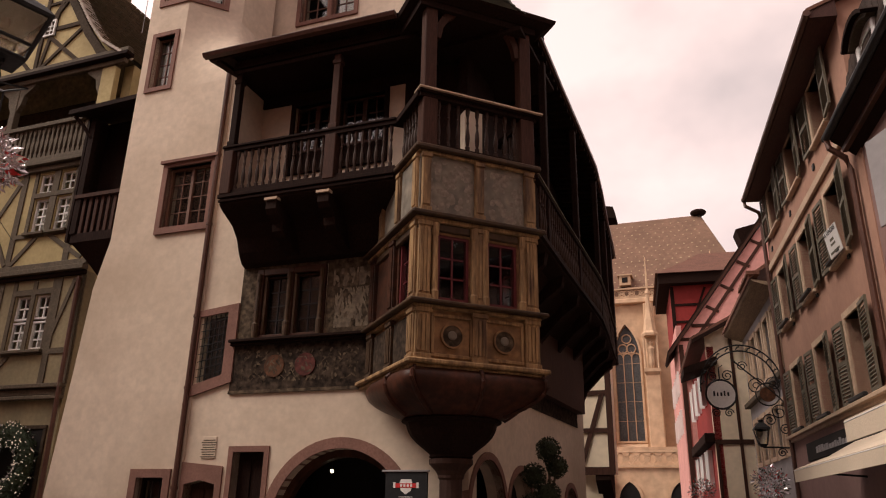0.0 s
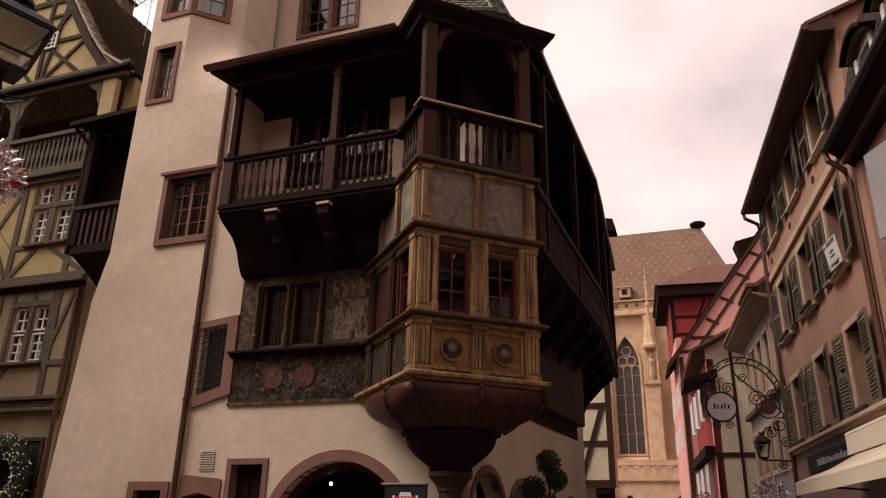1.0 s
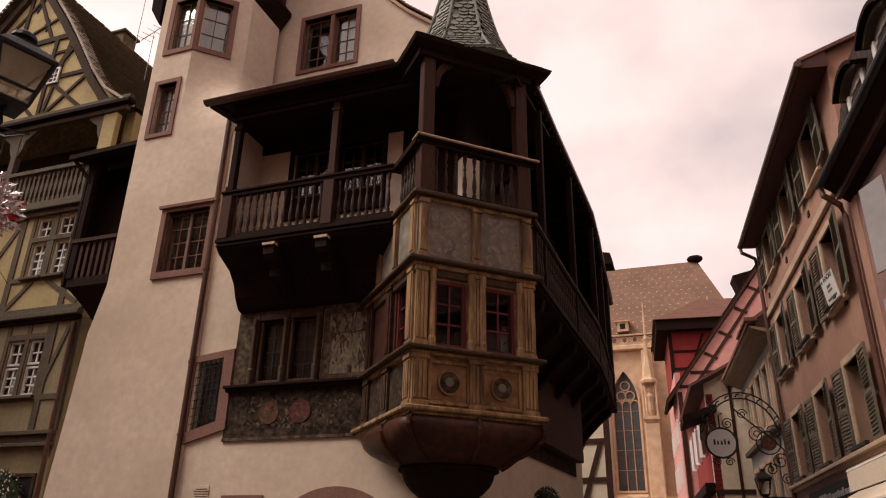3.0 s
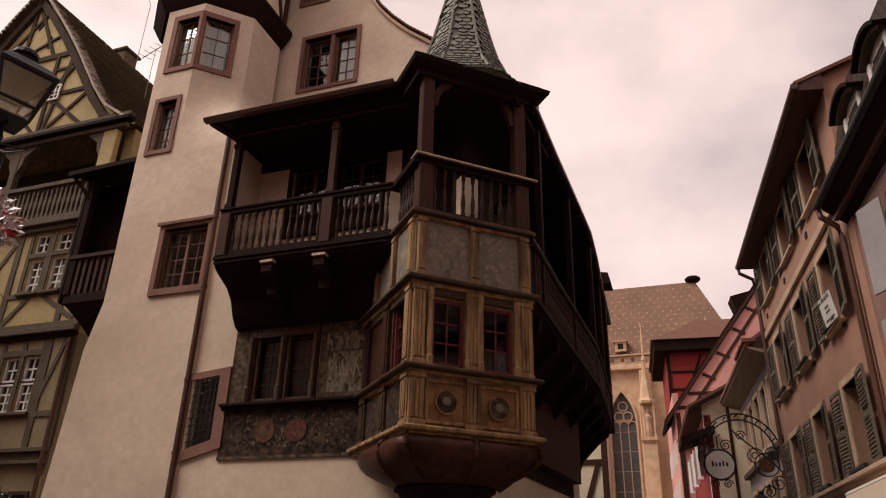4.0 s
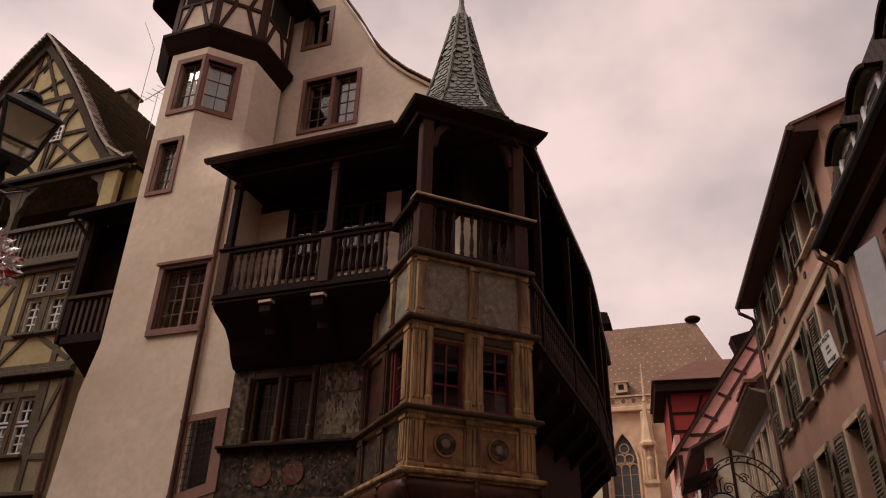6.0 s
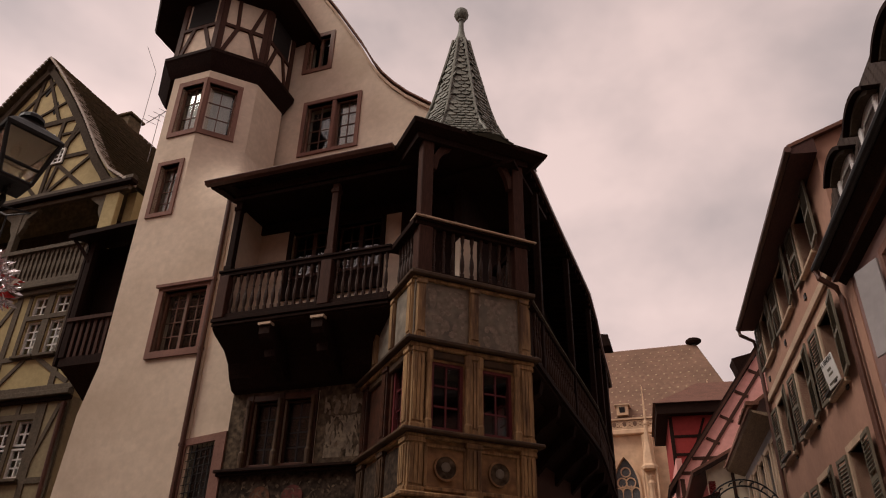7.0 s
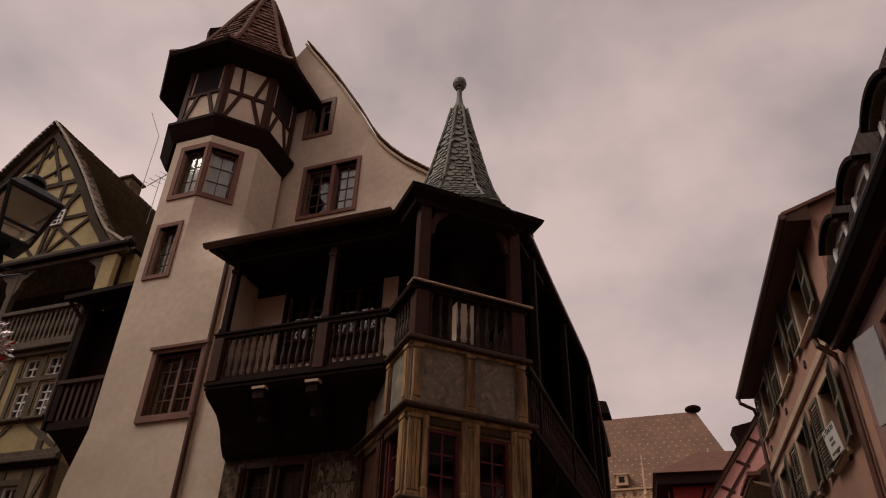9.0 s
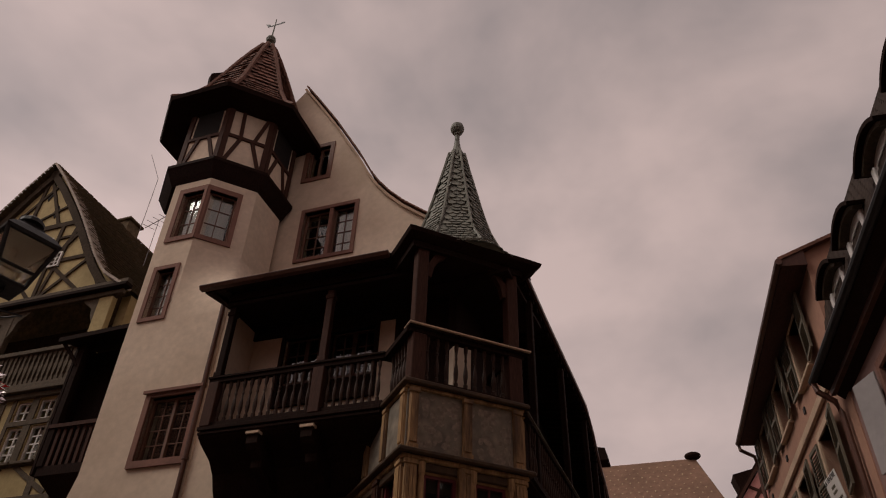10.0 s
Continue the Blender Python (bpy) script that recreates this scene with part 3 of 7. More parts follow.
# main roof behind the gable
for side in (verge, left_v):
    s = [(x, z) for x, z in side]
    if side is left_v:
        s = [verge[0]] + s
    bm = bmesh.new()
    f = [bm.verts.new((x, G + 0.3, z + 0.02)) for x, z in s]
    b = [bm.verts.new((x, G + 1.3, z + 0.02)) for x, z in s]
    for i in range(len(s) - 1):
        bm.faces.new((f[i], f[i + 1], b[i + 1], b[i]))
    bmesh.ops.solidify(bm, geom=bm.faces[:], thickness=0.1)
    part("main_roof", bm, TILE, house)

for ob_ in set(bpy.data.objects) - earlier:
    if ob_.parent == house:
        ob_.matrix_basis = GS @ ob_.matrix_basis
# near-black band and lining over the plaster: gallery shade put into the colour
part("gallery_shade_band", boxes((-5.48, -1.95, -0.06, -0.004, 10.2, 10.42)), DARKWOOD, house)
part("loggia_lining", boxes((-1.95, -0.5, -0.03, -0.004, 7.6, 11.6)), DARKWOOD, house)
# flat low ceiling added to keep light out of the gallery
part("gallery_shade_ceiling", boxes((-5.5, -1.2, -1.2, 0.0, 10.42, 10.5)), DARKWOOD, house)

# stair turret, flush with the front wall
TS = Matrix.Translation(EYE_L) @ Matrix.Scale(1.0395, 4) @ Matrix.Translation(-EYE_L)
P0 = -0.5
SIDE, TC = 1.30, (-8.33, 1.07)
def octagon(apothem, n=8, c=TC):
    r = apothem / math.cos(math.pi / 8)
    return [(c[0] + r * math.cos(radians(-112.5 + 45 * i)), c[1] + r * math.sin(radians(-112.5 + 45 * i))) for i in range(n)]
LOWW = (-7.48, -6.30, 7.34, 8.80)
SMW = (-8.50, -7.93, 11.06, 12.51)
CELW = (-7.10, -6.46, 1.5, 2.12)
tower_front = part("turret_front_wall", slab(
    [(-9.55, 0), (-6.06, 0), (-6.06, 10.9), (-7.68, 10.9), (-7.68, 15.74), (-8.84, 15.74), (-8.84, 10.0), (-8.84, 7.2), (-9.1, 6.1), (-9.22, 4.25)],
    [rect(*LOWW), rect(*SMW), rect(*CELW), rect(-8.44, -7.75, 13.56, 15.12)], P0, P0 + 0.35), PLASTER, house, m=TS)
part("turret_left_wall", loft([[(x0, P0 + 0.35, z), (x0 + 0.3, P0 + 0.35, z), (x0 + 0.3, 3.5, z), (x0, 3.5, z)] for x0, z in ((-9.55, 0), (-9.22, 4.25), (-8.84, 7.2), (-8.84, 15.74))]), PLASTER, house, m=TS)
o = octagon(1.57)
M45 = Matrix.Translation((o[1][0], o[1][1], 0)) @ pose(0, 0, 0, 0, 0, 45)
part("turret_oblique_wall", slab(rect(0, 1.30, 13.2, 15.74), [rect(0.07, 0.82, 13.56, 15.12)], 0, 0.33), PLASTER, house, m=TS @ M45)
# smooth broach from the flat front up to the oblique side
bm = bmesh.new()
grid = []
for r in range(9):
    f = r / 8
    f2 = f * f * (3 - 2 * f)
    row = []
    for c in range(9):
        g = c / 8
        lo_ = Vector((-7.68 + 1.62 * g, P0, 0))
        hi_ = Vector((-7.68 + (o[2][0] + 7.68) * g, P0 + (o[2][1] - P0) * g, 0))
        q = lo_.lerp(hi_, f2)
        row.append(bm.verts.new((q.x, q.y, 10.9 + 2.3 * f)))
    row.append(bm.verts.new((row[-1].co.x, 1.6, 10.9 + 2.3 * f)))
    grid.append(row)
for r in range(8):
    for c in range(9):
        bm.faces.new((grid[r][c], grid[r][c + 1], grid[r + 1][c + 1], grid[r + 1][c]))
for f_ in bm.faces:
    f_.smooth = True
broach = part("turret_broach", bm, PLASTER, house, m=TS)
M90 = Matrix.Translation((o[2][0], o[2][1], 0)) @ pose(0, 0, 0, 0, 0, 90)
part("turret_return_wall", boxes((0, 1.30, 0, 0.3, 11.0, 15.74)), PLASTER, house, m=TS @ M90)
surround(house, *LOWW, 0.13, P0 - 0.06, P0 + 0.16, SANDSTONE, foot=0.15, label="red sandstone window surround", m=TS)
part("window_label", boxes((LOWW[0] - 0.18, LOWW[1] + 0.18, P0 - 0.12, P0 - 0.06, LOWW[3] + 0.08, LOWW[3] + 0.15)), SANDSTONE, house, m=TS)
window(house, *LOWW, P0 + 0.1, FRAMEBROWN, FRAMEBROWN, 2, 4, fw=0.05, bw=0.018, leaves=2, m=TS)
surround(house, *SMW, 0.11, P0 - 0.04, P0 + 0.16, SANDSTONE, foot=0.11, m=TS)
# the white curtain stands in for a pale reflection in these panes
window(house, *SMW, P0 + 0.12, FRAMEBROWN, FRAMEBROWN, 2, 4, fw=0.04, curtain=True, m=TS)
surround(house, *CELW, 0.16, P0 - 0.04, P0 + 0.16, SANDSTONE, foot=0.2, m=TS)
window(house, *CELW, P0 + 0.15, DARKWOOD, IRON, 3, 1, fw=0.05, m=TS)
bm = boxes((-8.58, -8.44, P0 - 0.04, P0 + 0.16, 13.42, 15.28), (-8.44, -7.75, P0 - 0.04, P0 + 0.16, 15.12, 15.28), (-8.44, -7.75, P0 - 0.04, P0 + 0.16, 13.42, 13.56),
           (-7.75, -7.66, P0 - 0.045, P0 + 0.16, 13.42, 15.28))
part("corner_window_surround", bm, SANDSTONE, house, "red sandstone window wrapping the turret corner", m=TS)
window(house, -8.44, -7.75, 13.56, 15.12, P0 + 0.1, FRAMEBROWN, FRAMEBROWN, 2, 3, fw=0.045, curtain=True, m=TS)
part("corner_window_surround", boxes((0.0, 0.07, -0.04, 0.16, 13.42, 15.28), (0.82, 0.95, -0.04, 0.16, 13.42, 15.28), (0.07, 0.82, -0.04, 0.16, 15.12, 15.28), (0.07, 0.82, -0.04, 0.16, 13.42, 13.56)), SANDSTONE, house, m=TS @ M45)
window(house, 0.07, 0.82, 13.56, 15.12, 0.1, FRAMEBROWN, FRAMEBROWN, 2, 3, fw=0.045, curtain=True, m=TS @ M45)

def ring8(apo, z):
    return [(x, y, z) for x, y in octagon(apo)]
turret_band = part("turret_band", loft([ring8(1.57, 15.55), ring8(1.68, 15.74), ring8(1.80, 15.98), ring8(1.84, 16.04), ring8(1.84, 16.14), ring8(1.60, 16.16)]), DARKWOOD, house, "dark projecting timber band round the turret", m=TS)
part("turret_infill", loft([ring8(1.60, 16.15), ring8(1.60, 18.75)]), PLASTER, house, "cream infill of the turret's timber storey", m=TS)
o2 = octagon(1.62)
for i in (7, 0, 1, 2, 3):
    s = 2 * 1.62 * math.tan(math.pi / 8)
    mm = Matrix.Translation((o2[i][0], o2[i][1], 0)) @ pose(0, 0, 0, 0, 0, 45 * i)
    bm = bmesh.new()
    for a, b, w in (((0.07, 16.16), (0.07, 18.7), 0.15), ((s - 0.07, 16.16), (s - 0.07, 18.7), 0.15), ((0, 16.24), (s, 16.24), 0.15), ((0, 18.55), (s, 18.55), 0.2), ((0.14, 17.3), (s - 0.14, 17.3), 0.11)):
        bar(bm, a, b, -0.035, 0.03, w)
    for a, b in (((0.18, 16.3), (0.48, 17.26)), ((s - 0.18, 16.3), (s - 0.5, 17.26))):
        bar(bm, a, b, -0.03, 0.03, 0.11)
    if i in (1,):
        bar(bm, (0.48, 17.34), (0.42, 18.46), -0.03, 0.03, 0.11)
        bar(bm, (s - 0.45, 17.34), (s - 0.16, 18.46), -0.03, 0.03, 0.11)
    part("turret_timber_frame", bm, BROWNWOOD, house, m=TS @ mm)
    # no hole here: the opening's darkness is put into a near-black panel
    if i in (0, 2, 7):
        part("turret_opening", boxes((0.24, s - 0.24, -0.012, 0.0, 17.4, 18.4)), INSIDE, house, "near-black panel standing for a dark unglazed opening", m=TS @ mm)
part("turret_eave", loft([ring8(1.62, 18.35), ring8(2.37, 18.46), ring8(2.42, 18.58), ring8(2.2, 18.8), ring8(1.9, 19.1)]), DARKWOOD, house, "dark wide eaves of the turret", m=TS)
# turret roof: concave octagonal cone with tiles
cone = [(2.36, 18.62), (1.9, 19.1), (1.5, 19.9), (1.15, 20.9), (0.82, 21.9), (0.5, 22.8), (0.2, 23.55)]
tcone = part("turret_roof", loft([ring8(a, z) for a, z in cone]), TILE, house, "steep octagonal turret roof of red-brown scale tiles", m=TS)
part("finial", lathe([(0.24, 23.3), (0.13, 23.7), (0.05, 23.86), (0.05, 23.9), (0.15, 23.96), (0.185, 24.07), (0.15, 24.18), (0.03, 24.24), (0.02, 25.3), (0.005, 25.35)], 12, at=(TC[0], TC[1], 0)), LEAD, house, "lead finial with ball", m=TS)
bm = bmesh.new()
box(bm, TC[0] - 0.3, TC[0] + 0.42, TC[1] - 0.012, TC[1] + 0.012, 24.95, 24.99)
bm.faces.new([bm.verts.new((TC[0] + x, TC[1] - 0.014, 24.97 + z)) for x, z in ((0.42, 0), (0.25, 0.09), (0.27, 0), (0.25, -0.09))])
bm.faces.new([bm.verts.new((TC[0] + x, TC[1] - 0.014, 24.97 + z)) for x, z in ((-0.3, 0), (-0.42, 0.2), (-0.22, 0.12), (-0.16, 0.03))])
part("weather_vane", bm, IRON, house, "thin iron weather vane", m=TS)

# dormer on the turret roof
dm = Matrix.Translation((TC[0], TC[1], 0)) @ pose(0, 0, 0, 0, 0, -45)
part("turret_dormer", loft([[(-0.4, -1.5, 20.0), (0.4, -1.5, 20.0), (0.48, -1.55, 20.75), (0.0, -1.6, 21.0), (-0.48, -1.55, 20.75)],
                            [(-0.5, -0.4, 20.1), (0.5, -0.4, 20.1), (0.58, -0.4, 21.5), (0.0, -0.4, 21.9), (-0.58, -0.4, 21.5)]]), DARKWOOD, house, "small dark dormer on the turret roof", m=TS @ dm)

# downpipe
PX0, pipe_y = -6.54, -0.08
pipe = part("downpipe", tube([(-6.06, 0.0, EZ + 0.85), (-6.3, -0.04, EZ + 0.8), (PX0, pipe_y, EZ + 0.6), (PX0, pipe_y, 10.5), (PX0, pipe_y, 8), (PX0, pipe_y, 5), (PX0, pipe_y, 0.2)], 0.057, 10), PIPE, house, "brown painted downpipe")
for z in (9.2, 7.5, 5.4, 3.9, 1.95):
    part("pipe_clip", lathe([(0.072, z - 0.03), (0.072, z + 0.03)], 10, at=(PX0, pipe_y, 0)), PIPE, pipe)

# ---- oriel on the corner ----
W, D = 2.22, 2.9
PALEPANEL = material("pale_rubbed_paint", (0.255, 0.205, 0.165), 0.9, spec=0.1, grain=14, vary=0.35, stain=0.9, stain_scale=5.0, stain_col=(0.16, 0.135, 0.105))
def band(z0, z1, over, mat, name, label="", d=D):
    return part(name, bevelled(boxes((-over, W + over, -over, d, z0, z1)), min(0.02, (z1 - z0) * 0.3)), mat, house, label, m=MO)
oriel = part("oriel", boxes((0.03, W - 0.03, 0.03, D, 3.85, 4.72)), OCHRE_FLAT, house, "ochre oak corner oriel on a carved corbel", m=MO)
band(3.78, 3.86, 0.17, OCHRE, "oriel_base_moulding", "ochre oak base moulding")
band(3.72, 3.78, 0.10, OCHRE, "oriel_base_moulding")
band(4.70, 4.76, 0.07, OCHRE, "oriel_sill")
band(4.76, 4.83, 0.17, MOULDWOOD, "oriel_sill")
band(6.06, 6.20, 0.02, MOULDWOOD, "oriel_head")
band(6.20, 6.28, 0.07, OCHRE, "oriel_head")
band(6.28, 6.36, 0.16, MOULDWOOD, "oriel_cornice")
band(7.47, 7.53, 0.04, OCHRE, "oriel_cornice")
band(7.53, 7.62, 0.12, MOULDWOOD, "oriel_cornice")
# parapet pilasters, panels and medallions
PX = (0.11, 1.12, 2.11)
def pilaster(x, z0, z1, mat=OCHRE, w=0.26, m=MO, parent=oriel, y=0.0):
    p = part("pilaster", bevelled(boxes((x - w / 2, x + w / 2, y - 0.05, y + 0.05, z0, z1), (x - w / 2 - 0.02, x + w / 2 + 0.02, y - 0.075, y, z0, z0 + 0.09),
             (x - w / 2 - 0.02, x + w / 2 + 0.02, y - 0.075, y, z1 - 0.08, z1)), 0.008), mat, house, m=m)
    bm = bmesh.new()
    for k in (-0.28, 0.0, 0.28):
        box(bm, x + k * w - 0.025, x + k * w + 0.025, y - 0.072, y - 0.05, z0 + 0.13, z1 - 0.12)
    part("flute", bm, mat, p)
for x in PX:
    pilaster(x, 3.86, 4.70)
for xa, xb in ((0.27, 1.02), (1.22, 1.97)):
    part("panel_frame", bevelled(boxes((xa, xb, -0.005, 0.03, 3.92, 3.98), (xa, xb, -0.005, 0.03, 4.58, 4.64), (xa, xa + 0.06, -0.005, 0.03, 3.98, 4.58), (xb - 0.06, xb, -0.005, 0.03, 3.98, 4.58)), 0.008), OCHRE, oriel)
    cx = (xa + xb) / 2
    med = part("medallion", slab(arc(cx, 4.28, 0.205, 0, 350, 28), [arc(cx, 4.28, 0.175, 0, 350, 28)], -0.025, 0.03), OCHRE_FLAT, oriel, "round carved medallion")
    part("medallion_field", slab(arc(cx, 4.28, 0.175, 0, 350, 28), [], -0.002, 0.03), MURAL, med)
    part("medallion_relief", lathe([(0.07, 0), (0.08, 0.012), (0.055, 0.028), (0.015, 0.035)], 10), GREYPANEL, med, m=Matrix.Translation((cx, -0.002, 4.29)) @ pose(0, 0, 0, 90, 0, 0))
# windows of the oriel
part("oriel_wall", slab(rect(0.03, W - 0.03, 4.83, 6.2), [rect(0.37, 0.95, 4.88, 6.02), rect(1.29, 1.87, 4.88, 6.02)], 0.03, 0.16), OCHRE_FLAT, oriel)
for x in PX:
    pilaster(x, 4.83, 6.2, w=0.22)
for x in (0.30, 1.01, 1.23, 1.94):
    part("colonnette", lathe([(0.07, 4.84), (0.075, 4.98), (0.055, 5.02), (0.06, 5.2), (0.048, 5.95), (0.065, 6.0), (0.07, 6.18)], 10, at=(x, -0.03, 0)), OCHRE, oriel)
for xa, xb in ((0.37, 0.95), (1.29, 1.87)):
    window(oriel, xa, xb, 4.88, 6.02, 0.05, REDFRAME, REDFRAME, 2, 3, fw=0.05, bw=0.03, label="dark red casement window")
# side faces of the oriel
ML = MO @ pose(0, 0, 0, 0, 0, -90) @ Matrix.Translation((-D, 0, 0))
MQ = MO @ Matrix.Translation((W, 0, 0)) @ pose(0, 0, 0, 0, 0, 90)
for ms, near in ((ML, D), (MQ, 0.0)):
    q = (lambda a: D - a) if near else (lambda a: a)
    # darker browns past the corner pilaster: shade and age put into the colour
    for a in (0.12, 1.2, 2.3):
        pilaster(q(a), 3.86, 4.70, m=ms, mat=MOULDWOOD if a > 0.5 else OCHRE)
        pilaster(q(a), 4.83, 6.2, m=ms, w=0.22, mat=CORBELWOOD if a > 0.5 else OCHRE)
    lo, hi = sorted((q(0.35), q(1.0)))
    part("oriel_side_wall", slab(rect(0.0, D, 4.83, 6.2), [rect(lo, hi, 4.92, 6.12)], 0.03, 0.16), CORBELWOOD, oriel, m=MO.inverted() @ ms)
    window(oriel, lo, hi, 4.92, 6.12, 0.06, REDFRAME, REDFRAME, 2, 3, m=MO.inverted() @ ms)
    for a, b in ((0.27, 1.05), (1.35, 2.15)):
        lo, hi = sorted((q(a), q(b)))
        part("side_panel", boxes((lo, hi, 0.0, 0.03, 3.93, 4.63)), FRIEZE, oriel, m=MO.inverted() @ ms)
    part("side_panel_upper", boxes((0.0, D, 0.0, 0.04, 6.4, 7.46)), GREYPANEL, oriel, m=MO.inverted() @ ms)
    for a in (0.12, 1.0, 1.9):
        pilaster(q(a), 6.37, 7.47, m=ms, w=0.16)
# painted upper panels
part("upper_panel", boxes((0.03, W - 0.03, 0.03, D, 6.36, 7.47)), GREYPANEL, oriel, "grey faded painted panels above the oriel windows")
for x in PX:
    pilaster(x, 6.37, 7.47, w=0.16)
for xa, xb, sd in ((0.22, 1.02, 21), (1.22, 2.0, 22)):
    part("worn_painting", strokes(xa, xb, 6.45, 7.38, 30, 0.0295, 0.04, 0.10, 0.08, 0.30, sd, 0.12), PALEPANEL, oriel, "worn pale painted shapes", kind="stuff")
# balustrade of the oriel loggia
BO = baluster_mesh(8.58 - 7.70, 0.046)
orail = part("loggia_balustrade", boxes((0.0, W, 0.0, 0.12, 7.62, 7.70)), DARKWOOD, house, "dark turned balustrade of the oriel loggia", m=MO)
part("handrail", bevelled(boxes((-0.08, W + 0.16, -0.10, 0.16, 8.66, 8.70), (-0.05, W + 0.05, -0.04, 0.12, 8.58, 8.66)), 0.006), DARKWOOD, orail)
part("handrail_cap", bevelled(boxes((-0.10, W + 0.18, -0.14, 0.17, 8.70, 8.735)), 0.006), CREAMTRIM, orail, "pale weathered rail cap")
for x in (0.15, W - 0.11):
    part("loggia_post", bevelled(boxes((x - 0.14, x + 0.14, -0.04, 0.24, 7.62, 8.58)), 0.012), BROWNWOOD, orail)
    part("loggia_column", bevelled(boxes((x - 0.12, x + 0.12, 0.0, 0.22, 8.725, 10.75), (x - 0.15, x + 0.15, -0.03, 0.25, 8.725, 8.82)), 0.014), BROWNWOOD, orail, "red-brown wooden loggia post")
for x, s in ((0.28, 1), (W - 0.24, -1)):
    bm = bmesh.new()
    pts = [(x, 9.95), (x + s * 0.05, 10.2), (x + s * 0.16, 10.42), (x + s * 0.36, 10.6)]
    for a, b in zip(pts, pts[1:]):
        bar(bm, a, b, 0.04, 0.16, 0.14)
    part("curved_brace", bm, BROWNWOOD, orail)
for i in range(9):
    part("baluster", BO, None, orail, m=Matrix.Translation((0.25 + (W - 0.5) * (i + 0.5) / 9, 0.06, 7.70)))
for ms, near in ((ML, D), (MQ, 0.0)):
    q = (lambda a: D - a) if near else (lambda a: a)
    lo, hi = sorted((q(0.0), q(1.25)))
    mi = MO.inverted() @ ms
    part("side_rail", bevelled(boxes((lo, hi, -0.10, 0.14, 8.58, 8.70)), 0.008), DARKWOOD, orail, m=mi)
    part("side_bottom_rail", boxes((lo, hi, 0.0, 0.12, 7.62, 7.70)), DARKWOOD, orail, m=mi)
    for i in range(6):
        part("baluster", BO, None, orail, m=mi @ Matrix.Translation((q(0.28 + 0.15 * i), 0.06, 7.70)))
# ceiling added to close the gap of sky between the roofs
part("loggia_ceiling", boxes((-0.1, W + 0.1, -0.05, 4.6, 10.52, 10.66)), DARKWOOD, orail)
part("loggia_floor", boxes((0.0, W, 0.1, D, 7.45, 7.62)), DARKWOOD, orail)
part("corner_pier", boxes((1.22, 1.6, 0.85, 1.2, 7.62, 9.05)), PLASTER, orail, "pale plastered corner of the wall behind the balusters")

# corbel below the oriel
def oring(s, z, cx=1.11, cy=1.05, over=0.1, r=0.35, n=32):
    ring = []
    for k in range(n):
        a = 2 * math.pi * k / n
        ca, sa = math.cos(a), math.sin(a)
        hx, hy = (W / 2 + over), (1.05 + over)
        t_box = min(hx / max(1e-6, abs(ca)), hy / max(1e-6, abs(sa)))
        t_round = 1 / math.sqrt((ca / hx) ** 2 + (sa / hy) ** 2)
        f = max(0.0, min(1.0, r))
        t_ = (t_box * (1 - f) + t_round * f) * s
        ring.append((cx + t_ * ca, cy + t_ * sa, z))
    return ring
BOWL = [(1.0, 3.73, 0.05), (1.06, 3.66, 0.1), (1.08, 3.56, 0.15), (1.06, 3.45, 0.22), (1.01, 3.34, 0.35), (0.93, 3.24, 0.55), (0.84, 3.16, 0.75), (0.76, 3.10, 0.9), (0.68, 3.07, 1)]
PENDANT = [(0.70, 3.075, 1), (0.72, 3.05, 1), (0.70, 3.01, 1), (0.65, 3.0, 1), (0.63, 2.90, 1), (0.58, 2.79, 1), (0.49, 2.68, 1), (0.37, 2.57, 1), (0.30, 2.50, 1), (0.31, 2.46, 1), (0.26, 2.42, 1)]
corb = part("oriel_corbel", loft([oring(s_, z_, r=r_) for s_, z_, r_ in BOWL]), BOWLWOOD, house, "carved brown wooden corbel bowl", m=MO)
part("corbel_pendant", loft([oring(s_, z_, r=r_, n=16) for s_, z_, r_ in PENDANT]), DARKWOOD, house, "dark stepped pendant below the bowl", m=MO)
for pl in corb.data.polygons:
    pl.use_smooth = True
for k in (17, 20, 24, 28, 31):
    pts = [oring(s_ * 1.004, z_, r=r_)[k] for s_, z_, r_ in BOWL[:8]]
    part("corbel_rib", tube(pts, 0.042, 8), BOWLWOOD, house, m=MO)
part("corner_column", lathe([(0.22, 0), (0.22, 0.3), (0.185, 0.36), (0.19, 2.1), (0.22, 2.13), (0.22, 2.17), (0.26, 2.24), (0.35, 2.33), (0.37, 2.35), (0.37, 2.43)], 16, at=(1.11, 1.05, 0)), DARKSTONE, house, "dark red stone corner column", m=MO)

# oriel roof eaves and spire
def oeave(over, z, back=1.6):
    return [(-over, -over, z), (W + 0.2 + over, -over, z), (W + 0.2 + over, back, z), (-over, back, z)]
part("oriel_eave", loft([oeave(0.08, 10.66), oeave(0.24, 10.74), oeave(0.27, 10.82), oeave(0.1, 10.98)]), DARKWOOD, house, "dark boarded eaves over the loggia", m=MO)
SC = (1.37, 1.25)
def sring(a, z):
    r = a / math.cos(math.pi / 8)
    ring = []
    for i in range(8):
        t_ = radians(-135 + 45 * i)
        ring.append((SC[0] + r * math.cos(t_), SC[1] + r * math.sin(t_), z))
    return ring
flare = [(1.58, 10.80), (1.22, 11.15), (0.94, 11.6), (0.76, 12.05), (0.64, 12.5), (0.53, 13.0), (0.405, 13.6), (0.28, 14.2), (0.17, 14.78)]
spire = part("spire", loft([sring(a, z) for a, z in flare]), LEAD, house, "grey-green shingled octagonal spire", m=MO)
